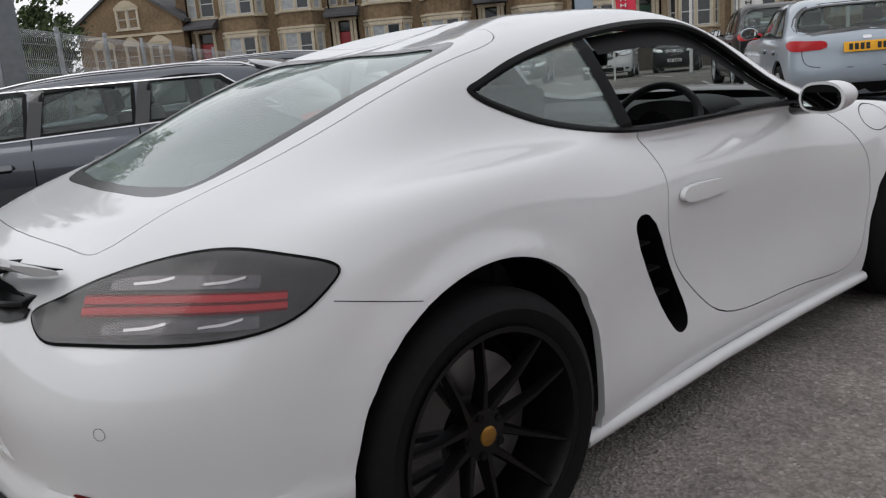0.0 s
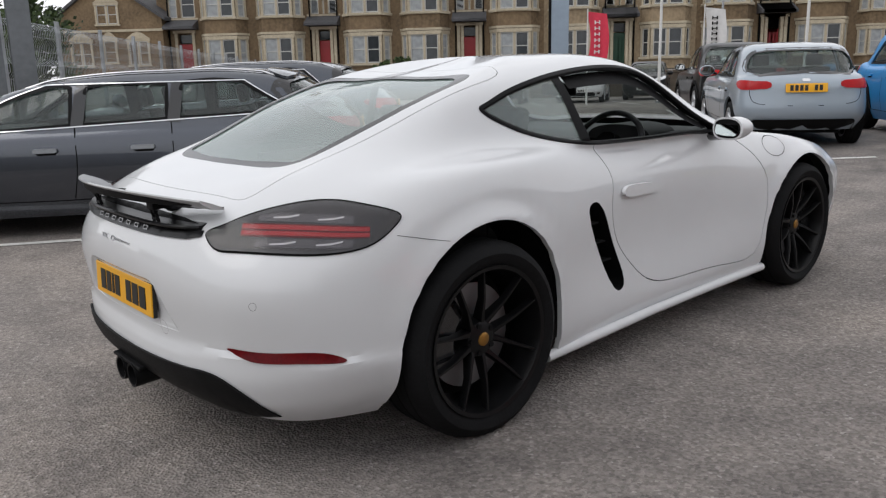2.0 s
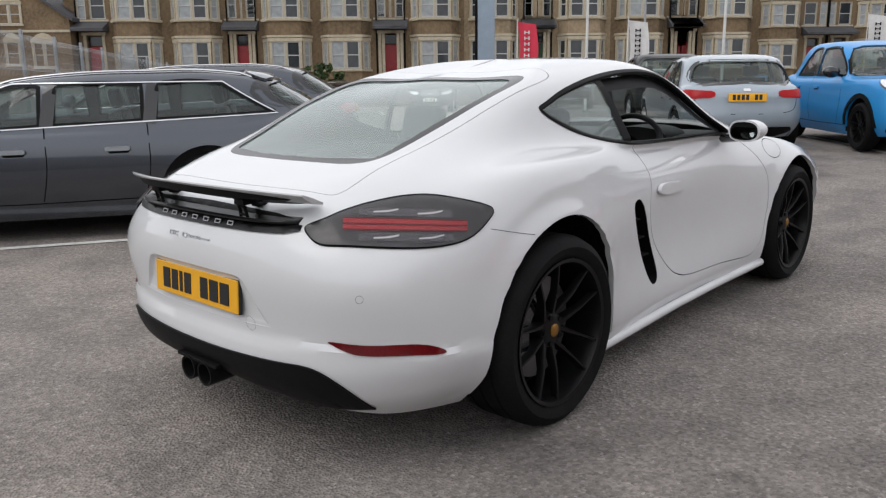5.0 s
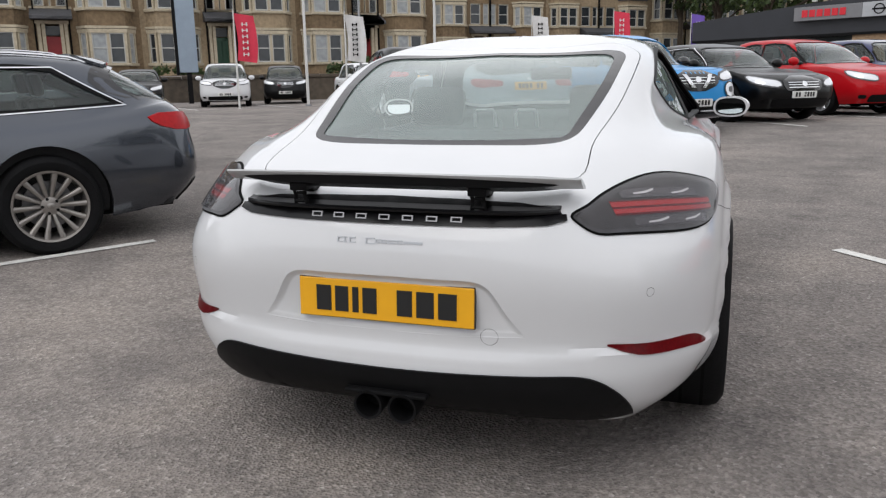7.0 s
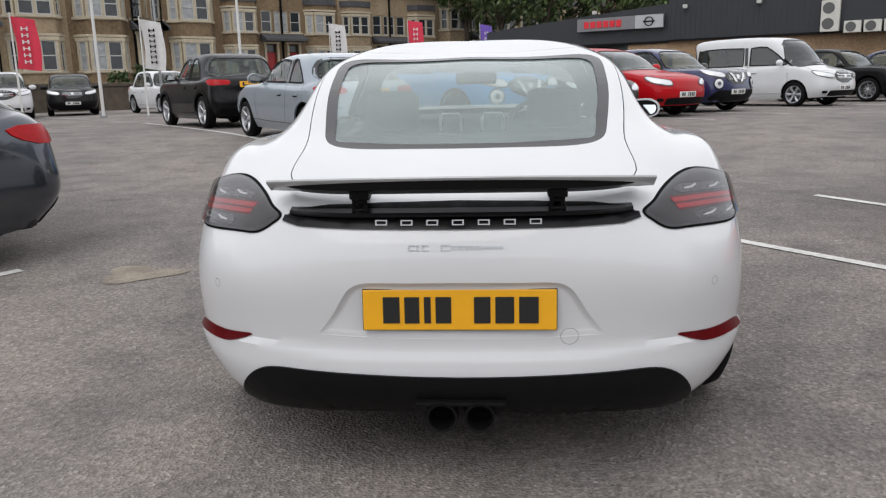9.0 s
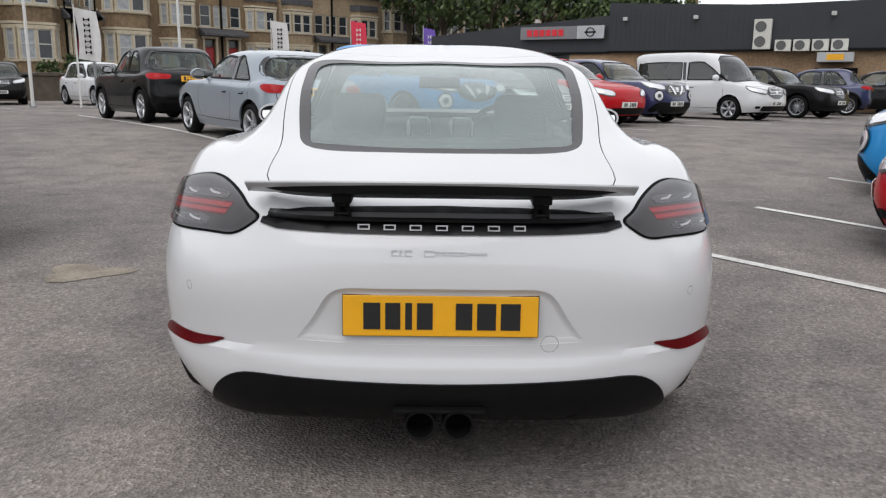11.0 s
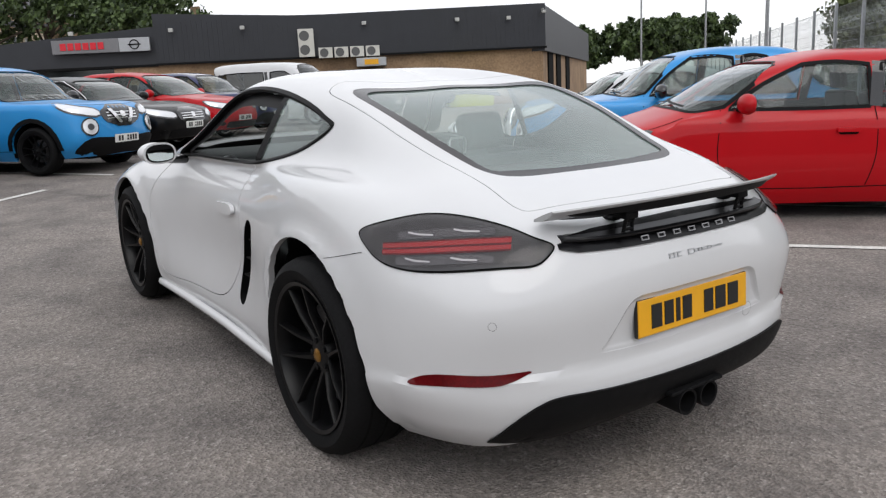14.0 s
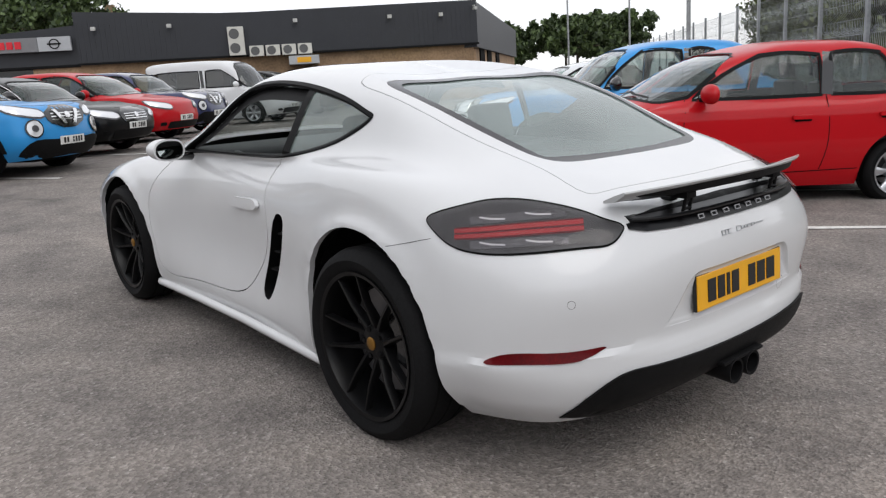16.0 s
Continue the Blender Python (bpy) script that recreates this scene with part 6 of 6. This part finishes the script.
    for side in (1, -1):
        for i, f in enumerate(fine):
            g = part("side_window", sheet(bvh, inset(f, -.004), SIDE[side] @ pose(0, 0, 1.2), -.008, 0, .12, 1.0), glass_mat, root)
            g.visible_shadow = False
            part("window_seal", ribbon(bvh, [f[k % len(f)] for k in range(len(f) + 1)], SIDE[side] @ pose(0, 0, 1.2), .03, .003), BLACK_TRIM, root)
        if chrome:
            q0, q1 = panes[0], panes[-1]
            loop = [(q0[0][0] + (q1[2][0] - q0[0][0]) * k / 14, q0[0][1] + (q1[2][1] - q0[0][1]) * k / 14 - .012) for k in range(14)] + smooth_line([(q1[2][0] + .015, q1[2][1] - .012), (q1[3][0] + .02, q1[3][1]), (q1[4][0] + .01, zt + .008)], 4) + [(q0[6][0] + (q1[4][0] - q0[6][0]) * k / 6, zt + .012 - .02 * (1 - k / 6)) for k in range(5, 0, -1)] + smooth_line([(q0[6][0] - .01, zt - .01), (q0[7][0] - .02, q0[7][1]), (q0[0][0] - .02, q0[0][1] - .012)], 4)
            part("window_trim", ribbon(bvh, loop + [(q0[0][0] + .05, q0[0][1] - .012)], SIDE[side] @ pose(0, 0, 1.2), .008, .0065), chrome, root)
        for i in range(n - 1):
            y = (side_glass[i][1] + side_glass[i + 1][0]) / 2
            part("door_post", ribbon(bvh, [(y - .01 * k, zb + (zt - zb) * k / 4) for k in range(5)], SIDE[side] @ pose(0, 0, 1.2), .10, .0035), BLACK_GLOSS, root)
        # door gaps and handles
        for i, (y0, y1) in enumerate(side_glass[:2] if n < 3 else side_glass[1:]):
            yd = y1 + .03
            part("door_gap", ribbon(bvh, smooth_line([(y0 - .03, zb), (y0 - .04, .6), (y0 + .02, .34)], 4), SIDE[side] @ pose(0, 0, 1.2), .008, .0015), GAP, root)
            hy = y0 + .10
            # flat dark sheet on the skin: shade of the handle's hollow as colour
            part("handle_recess", sheet(bvh, rounded(hy + .01, hy + .17, belt - .185, belt - .145, .018), SIDE[side] @ pose(0, 0, 1.2), .0025, 0, .08), GAP, root)
            part("door_handle", sheet(bvh, rounded(hy, hy + .19, belt - .165, belt - .13, .016), SIDE[side] @ pose(0, 0, 1.2), .004, .022, .08), SATIN_GREY if chrome else colour, root)
        part("door_gap", ribbon(bvh, smooth_line([(side_glass[-1][1] + .06, zb), (side_glass[-1][1] + .10, .6), (side_glass[-1][1] + .02, .34)], 4), SIDE[side] @ pose(0, 0, 1.2), .008, .0015), GAP, root)
        part("sill_gap", ribbon(bvh, [(ya + r + .08, .335), ((ya + yb) / 2, .325), (yb - r - .08, .335)], SIDE[side] @ pose(0, 0, 1.2), .008, .0015), GAP, root)
        # mirror
        my = side_glass[-1][1] - .10
        b = bmesh.new()
        bmesh.ops.create_uvsphere(b, u_segments=14, v_segments=10, radius=1, matrix=Matrix.Translation((side * (W / 2 + .06), my, belt + .085)) @ Matrix.Diagonal((.125, .075, .085, 1)))
        bmesh.ops.bisect_plane(b, geom=b.verts[:] + b.edges[:] + b.faces[:], plane_co=(0, my - .035, 0), plane_no=(0, -1, 0), clear_outer=True)
        mr = part("door_mirror", b, colour if not clad else BLACK_GLOSS, root, smooth=50)
        part("mirror_glass", bm_prism([(x * .9, z * .8) for x, z in rounded(-.10, .10, -.065, .065, .04)], .004, Matrix.Translation((side * (W / 2 + .06), my - .032, belt + .085)) @ pose(0, 0, 0, 90)), MIRROR, mr)
        part("mirror_foot", bm_tube([(side * (W / 2 - .10), my + .02, belt + .03), (side * (W / 2 + .0), my + .01, belt + .05)], .022, 8), BLACK_TRIM, mr)
        # lamps
        qm = quarter(side, 38)
        s0 = (W / 2) * .79
        lam = smooth_line([(s0 * .56, tail - .155), (s0 * .58, tail - .095), (s0 * .75, tail - .075), (s0 * 1.05, tail - .062), (s0 * 1.30, tail - .085), (s0 * 1.24, tail - .15), (s0 * 1.0, tail - .188), (s0 * .75, tail - .178)], 2, True)
        tl = part("tail_lamp", sheet(bvh, lam, qm, .004, .010, .06), LAMP_TAIL, root, "red tail lamp", smooth=50)
        fm = front_quarter(side, 40, L)
        hz = head or nose - .06
        hl = smooth_line([(s0 * .52, hz - .10), (s0 * .55, hz - .02), (s0 * .9, hz + .045), (s0 * 1.36, hz + .085), (s0 * 1.28, hz - .0), (s0 * .95, hz - .085)], 3, True)
        h = part("head_lamp", sheet(bvh, hl, fm, .004, .008, .05), LAMP_SMOKE, root, "head lamp behind clear cover", smooth=50)
        part("lamp_bowl", sheet(bvh, inset(hl, .022), fm, .013, .004, .04), LAMP_CLEAR, h)
        part("fog_lamp", sheet(bvh, rounded(s0 * .80, s0 * 1.0, .33, .40, .03), fm, .004, .006, .05), BLACK_TRIM, root)
        if clad:
            for y in (ya, yb):
                ol = [(y + (r + .055 + d) * math.cos(a), r + .01 + (r + .055 + d) * math.sin(a)) for d, seq in ((.0, range(0, 13)), (.06, range(12, -1, -1))) for a in [math.pi * k / 12 for k in seq]]
                part("arch_cladding", sheet(bvh, ol, SIDE[side] @ pose(0, 0, 1.2), .004, .012, .10), BLACK_TRIM, root)
        for y in (ya, yb):
            at = pose(side * (W / 2 - .115), y, r, 0, 0, 0 if side > 0 else 180)
            wheel = copy_thing(wheel, at) if wheel else wheel_parts(root, at.translation.x, y, r, side, .21, r * .70, spokes, rim or SILVER, rim or SILVER, pairs=pairs)
        for y in (ya, yb):
            b = bmesh.new()
            rows = [[b.verts.new((side * x, y + (r + .06) * math.cos(a), r + .01 + (r + .06) * math.sin(a))) for a in [radians(-15 + 210 * k / 14) for k in range(15)]] for x in (W / 2 - .36, W / 2 - .03)]
            for k in range(14):
                b.faces.new((rows[0][k], rows[0][k + 1], rows[1][k + 1], rows[1][k]))
            cc = b.verts.new((side * (W / 2 - .36), y, r))
            for k in range(14):
                b.faces.new((rows[0][k], rows[0][k + 1], cc))
            part("arch_liner", b, GAP, root)
        if rails:
            line = []
            for k in range(13):
                x, y = side * W / 2 * flat * .90, yrt + .02 + (yft - yrt + .02) * k / 12
                hit, nrm, _, _ = bvh.ray_cast(Vector((x, y, 3)), Vector((0, 0, -1)))
                line.append((x, y, hit.z + (.014 if 0 < k < 12 else -.006)))
            part("roof_rail", bm_tube(line, .009, 8), chrome or SILVER, root, smooth=60)
    part("rear_window", sheet(bvh, inset(rw, -.004), REAR, -.008, 0, .12), glass_mat, root).visible_shadow = False
    part("rear_window_seal", ribbon(bvh, [rw[k % len(rw)] for k in range(len(rw) + 1)], REAR, .04, .003), BLACK_GLOSS, root)
    part("windscreen", sheet(bvh, inset(fw, -.004), TOP @ pose(0, 0, .5), -.008, 0, .12), glass_mat, root).visible_shadow = False
    part("windscreen_seal", ribbon(bvh, [fw[k % len(fw)] for k in range(len(fw) + 1)], TOP @ pose(0, 0, .5), .03, .003), BLACK_TRIM, root)
    if estate:
        lip = [(-W * .33, yrt - .02), (0, yrt - .07), (W * .33, yrt - .02), (W * .32, yrt + .12), (0, yrt + .14), (-W * .32, yrt + .12)]
        part("roof_spoiler", sheet(bvh, smooth_line(lip, 3, True), TOP @ pose(0, 0, .5), .004, .022, .08), colour, root, smooth=50)
    # wipers
    for x in (-.25, .25):
        part("wiper", ribbon(bvh, [(x - .25, yf - .10), (x + .1, yf - .075), (x + .35, yf - .11)], TOP @ pose(0, 0, .5), .025, .02), BLACK_TRIM, root)
    # bonnet gap
    part("bonnet_gap", ribbon(bvh, smooth_line([(-W * .40, yf - .05), (-W * .41, (yf + L) / 2), (-W * .30, L - .28), (0, L - .20), (W * .30, L - .28), (W * .41, (yf + L) / 2), (W * .40, yf - .05)], 4), TOP @ pose(0, 0, .5), .008, .0015), GAP, root)
    # bumpers
    RV = REAR
    FR = Matrix(((1, 0, 0, 0), (0, 0, 1, L + .6), (0, 1, 0, 0), (0, 0, 0, 1)))
    part("rear_bumper_low", sheet(bvh, rounded(-W * .38, W * .38, .24, .40, .05), RV, .003, .012, .08), BLACK_TRIM, root, smooth=50)
    part("tailgate_gap", ribbon(bvh, smooth_line([(-W * .40, tail - .06), (-W * .385, .66), (-W * .30, .60), (W * .30, .60), (W * .385, .66), (W * .40, tail - .06)], 3), RV, .008, .0015), GAP, root)
    part("front_bumper_low", sheet(bvh, rounded(-W * .33, W * .33, .26, .40, .05), FR, .003, .008, .08), BLACK_TRIM, root, smooth=50)
    if grille:
        g = part("grille", sheet(bvh, smooth_line([(-W * .22, nose - .06), (W * .22, nose - .06), (W * .19, nose - .22), (-W * .19, nose - .22)], 3, True), FR, .003, .008, .06), BLACK_GLOSS, root, smooth=50)
        for k in range(3):
            part("grille_bar", sheet(bvh, rounded(-W * .18, W * .18, nose - .10 - .04 * k, nose - .088 - .04 * k, .005, 2), FR, .014, .004, .1), CHROME, g)
        part("badge", sheet(bvh, rounded(-.05, .05, nose - .16, nose - .08, .035), FR, .018, .004, .05), CHROME, root)
    if plate:
        for mm, mt, zz, yy in ((RV, PLATE_YELLOW, tail - .17, 0), (FR, PLATE_WHITE, .47, 0)):
            pl = part("number_plate", sheet(bvh, rounded(-.26, .26, zz - .055, zz + .055, .01, 2), mm, .016, .006, .15), mt, root)
            for k in range(7):
                if k != 4:
                    x = -.205 + .06 * k
                    part("plate_bar", sheet(bvh, [(x, zz - .035), (x + .042, zz - .035), (x + .042, zz + .035), (x, zz + .035)], mm, .0235, 0, .1), PLATE_BLACK, pl)
    if round_lamps:
        # big round lamps low in the nose, a bright V in the grille and a black lower bumper
        for side in (1, -1):
            fm = front_quarter(side, 28, L)
            for rad, off, mt, nm in ((.125, .016, BLACK_GLOSS, "lamp_ring"), (.105, .022, LAMP_CLEAR, "round_lamp"), (.045, .028, LAMP_SMOKE, "lamp_core")):
                part(nm, sheet(bvh, [(.60 + rad * math.cos(k * math.pi / 10), .655 + rad * math.sin(k * math.pi / 10)) for k in range(20)], fm, off, .006, .05), mt, root, smooth=50)
            part("grille_v", sheet(bvh, [(side * .20, nose - .05), (side * .27, nose - .05), (side * .13, nose - .24), (side * .06, nose - .24)], FR, .024, .010, .06), CHROME, root, smooth=50)
        part("lower_bumper", sheet(bvh, smooth_line([(-W * .43, .30), (-W * .41, .46), (-W * .22, .50), (W * .22, .50), (W * .41, .46), (W * .43, .30), (0, .26)], 3, True), FR, .006, .010, .07), BLACK_TRIM, root, smooth=50)
    part("rear_badge", sheet(bvh, rounded(-.05, .05, tail - .085, tail - .05, .016), RV, .004, .004, .05), CHROME, root)
    # underside and cabin
    part("floor_pan", bm_box(-W / 2 + .36, W / 2 - .36, .25, L - .25, .20, .28), GAP, root)
    part("cabin_lining", bm_box(-W / 2 * .84, W / 2 * .84, yr + .15, yf - .12, .24, belt - .06, .03), CABIN, root)
    if seats:
        for side in (1, -1):
            for y in (yft - .95, yft - 1.78):
                if y < yrt - .25:
                    continue
                st = part("seat", bm_box(-.22, .22, -.06, .06, -.1, .42, .05), LEATHER, root, m=pose(side * W * .21, y, belt - .28, -10), smooth=50)
                part("headrest", bm_box(-.12, .12, -.04, .04, .44, .60, .04), LEATHER, st, smooth=50)
        part("dashboard", bm_box(-W / 2 * .80, W / 2 * .80, yf - .62, yf - .14, belt - .30, belt + .0, .05), CABIN, root)
    return root


FAR = .88


def nearer(x, y, k):
    return k * x, -1.9 + k * (y + 1.9)


def stand(x, y, head, dz=0.0):
    """The pose of a car whose tail's middle stands on the ground at x, y and whose nose points head degrees left of +y, tilted with the ground."""
    x, y = nearer(x, y, FAR)
    h = radians(head)
    f = Vector((-math.sin(h), math.cos(h)))
    p0, p1 = ground_z(x + .8 * f.x, y + .8 * f.y), ground_z(x + 3.3 * f.x, y + 3.3 * f.y)
    tilt = math.degrees(math.atan2(p1 - p0, 2.5))
    return Matrix.Translation((x, y, p0 - .8 * math.tan(radians(tilt)) + dz)) @ pose(0, 0, 0, 0, 0, head) @ pose(0, 0, 0, tilt) @ Matrix.Scale(.92, 4)


SATIN_GREY = plain("satin grey handle", (.22, .23, .24), .3, .8)
SILVER_BLUE = paint("pale silver-blue paint", (.30, .35, .40), .25)
BLACK_PAINT = paint("black car paint", (.003, .003, .0035), .0, .3, .25, .18)
BLUE_PAINT = paint("bright blue paint", (.014, .26, .62), .15, .4, .4)
RED_PAINT = paint("red car paint", (.44, .003, .008), .0, .45, .45, .12)
NAVY_PAINT = paint("navy blue paint", (.012, .018, .085), .2)
GREY_PAINT = paint("dark grey metallic paint", (.070, .078, .094), .8, .26)
PURPLE_GREY = paint("dark grey-brown paint", (.07, .06, .065), .3)

parked_car("pale silver-blue three-door hatchback with yellow rear plate", stand(-1.74, 10.27, 38), SILVER_BLUE, 3.95, 1.74, 1.42, 2.47, .70, .22, .62, 2.05, 2.85, .98, .93, .95, .76, .31, 5, False,
           side_glass=((.80, 1.36), (1.42, 2.55)), slant=(.34, .50))
parked_car("black compact crossover with dark rear lamps", stand(-5.2, 15.2, 39), BLACK_PAINT, 4.21, 1.80, 1.595, 2.63, .72, .30, .70, 2.2, 3.0, 1.08, 1.02, 1.05, .92, .345, 5, False, clad=True, side_glass=((.85, 1.55), (1.62, 2.62)), slant=(.36, .52))
parked_car("bright blue compact crossover with black arches", stand(-1.98, 14.6, 219), BLUE_PAINT, 4.13, 1.77, 1.565, 2.53, .75, .30, .72, 2.15, 2.92, 1.05, 1.0, 1.03, .93, .335, 5, True, rim=BLACK_RIM, clad=True, side_glass=((.85, 1.5), (1.58, 2.55)), slant=(.34, .50), head=.90, round_lamps=True)
parked_car("black saloon with bright grille surround", stand(-.45, 17.0, 219), BLACK_PAINT, 4.46, 1.80, 1.42, 2.64, .95, .62, 1.15, 2.35, 3.18, 1.0, .93, .93, .76, .33, 10, False, chrome=CHROME, side_glass=((1.15, 1.75), (1.82, 2.85)), slant=(.40, .55))
parked_car("red electric hatchback with pale lamps", stand(1.45, 19.3, 219), RED_PAINT, 4.45, 1.77, 1.55, 2.70, .80, .30, .70, 2.3, 3.35, 1.02, .97, 1.0, .82, .315, 5, False, side_glass=((.85, 1.6), (1.68, 2.9)), slant=(.3, .65), grille=False)
parked_car("navy blue compact crossover", stand(3.35, 21.05, 219), NAVY_PAINT, 4.13, 1.77, 1.565, 2.53, .75, .30, .72, 2.15, 2.92, 1.05, 1.0, 1.03, .93, .335, 5, True, clad=True, side_glass=((.85, 1.5), (1.58, 2.55)), slant=(.34, .50), head=.90, round_lamps=True)
parked_car("white small van with dark rear side glass", stand(6.7, 23.8, 217), PAINT_WHITE, 4.56, 1.70, 1.85, 2.73, .92, .06, .16, 3.0, 3.85, 1.05, 1.05, 1.05, .88, .315, 6, False, glass_mat=GLASS_DARK, side_glass=((.45, 2.05), (2.25, 3.35)), slant=(.05, .62), top=.28, flat=.80, seats=False, name="van")
parked_car("black family crossover with silver wheels", stand(9.9, 26.2, 219), BLACK_PAINT, 4.38, 1.81, 1.59, 2.65, .78, .32, .72, 2.3, 3.15, 1.06, 1.0, 1.03, .90, .345, 5, True, clad=True, side_glass=((.85, 1.6), (1.68, 2.7)), slant=(.34, .52))
parked_car("dark blue family crossover seen from its tail", stand(15.9, 26.5, 62), NAVY_PAINT, 4.38, 1.81, 1.59, 2.65, .78, .32, .72, 2.3, 3.15, 1.06, 1.0, 1.03, .90, .345, 5, True, clad=True, rails=True, side_glass=((.85, 1.6), (1.68, 2.7)), slant=(.34, .52))
parked_car("black family crossover beside the dealership bins", stand(19.2, 28.0, 62), BLACK_PAINT, 4.38, 1.81, 1.59, 2.65, .78, .32, .72, 2.3, 3.15, 1.06, 1.0, 1.03, .90, .345, 5, True, clad=True, rails=True, side_glass=((.85, 1.6), (1.68, 2.7)), slant=(.34, .52))
def nose_at(x, y, head, L=4.4):
    h = radians(head)
    d = (L - .9) * .92 / FAR
    return stand(x + math.sin(h) * d, y - math.cos(h) * d, head)
parked_car("white family crossover parked by the wall", nose_at(-12.3, 28.9, 226), PAINT_WHITE, 4.45, 1.84, 1.64, 2.65, .80, .32, .72, 2.3, 3.15, 1.08, 1.0, 1.04, .95, .345, 5, True, side_glass=((.85, 1.6), (1.68, 2.7)), slant=(.34, .52))
parked_car("black crossover facing the car park", nose_at(-16.9, 28.9, 210), BLACK_PAINT, 4.35, 1.81, 1.62, 2.58, .80, .32, .72, 2.3, 3.15, 1.08, 1.0, 1.04, .95, .345, 5, True, side_glass=((.85, 1.6), (1.68, 2.7)), slant=(.34, .52))
parked_car("white crossover with chrome grille facing the car park", nose_at(-17.4, 25.1, 213), PAINT_WHITE, 4.57, 1.87, 1.66, 2.72, .84, .34, .74, 2.4, 3.25, 1.08, 1.0, 1.06, .97, .35, 5, True, side_glass=((.85, 1.7), (1.78, 2.8)), slant=(.34, .52))
parked_car("black small hatchback facing the car park", nose_at(-19.7, 22.8, 218, 4.0), BLACK_PAINT, 4.0, 1.74, 1.46, 2.52, .66, .26, .62, 2.1, 2.9, 1.0, .95, .98, .82, .32, 5, True, side_glass=((.78, 1.5), (1.58, 2.5)), slant=(.3, .5))
# the neighbours of the coupe
A6 = CAR @ pose(-3.34, 3.60, -.02, 0, 0, 143.5)
parked_car("dark grey metallic estate car with chrome window line", A6, GREY_PAINT, 4.93, 1.855, 1.355, 2.84, 1.13, .14, .66, 2.75, 3.75, .965, .885, .91, .76, .335, 14, False, rim=plain("dull bronze-grey alloy", (.30, .28, .26), .35, .7), chrome=CHROME, rails=True, side_glass=((.58, 1.52), (1.62, 2.29), (2.39, 3.34)), slant=(.42, .75), name="estate_car", detail=8, rise=.03, estate=True)
parked_car("dark estate car with silver roof rails", CAR @ pose(-5.3, 5.6, -.02, 0, 0, 140), GREY_PAINT, 4.85, 1.85, 1.43, 2.80, 1.1, .18, .75, 2.75, 3.65, 1.0, .95, .97, .80, .335, 5, True, chrome=CHROME, rails=True, side_glass=((.83, 1.52), (1.62, 2.29), (2.39, 3.34)), slant=(.30, .75), name="estate_car", rise=.03)
parked_car("red five-door city car with silver wheel covers", CAR @ pose(6.05, 1.78, -.095, 0, 0, 53), RED_PAINT, 3.45, 1.615, 1.46, 2.34, .50, .18, .50, 1.85, 2.75, 1.0, .95, .98, .80, .29, 6, False, side_glass=((.42, 1.12), (1.20, 2.35)), slant=(.22, .62), name="city_car", grille=False, detail=8)
parked_car("bright blue small crossover with black mirrors", CAR @ pose(7.85, 3.9, -.115, 0, 0, 53), BLUE_PAINT, 4.13, 1.77, 1.58, 2.53, .75, .30, .72, 2.15, 2.92, 1.05, 1.0, 1.03, .93, .335, 5, True, rim=BLACK_RIM, clad=True, side_glass=((.85, 1.5), (1.58, 2.55)), slant=(.34, .50), head=.90, round_lamps=True)
parked_car("white hatchback at the end of the row", CAR @ pose(10.0, 6.7, -.2, 0, 0, 53), PAINT_WHITE, 4.1, 1.74, 1.45, 2.52, .66, .26, .62, 2.1, 2.9, 1.0, .95, .98, .82, .32, 5, True, side_glass=((.78, 1.5), (1.58, 2.5)), slant=(.3, .5))

bpy.data.scenes.remove(BENCH)
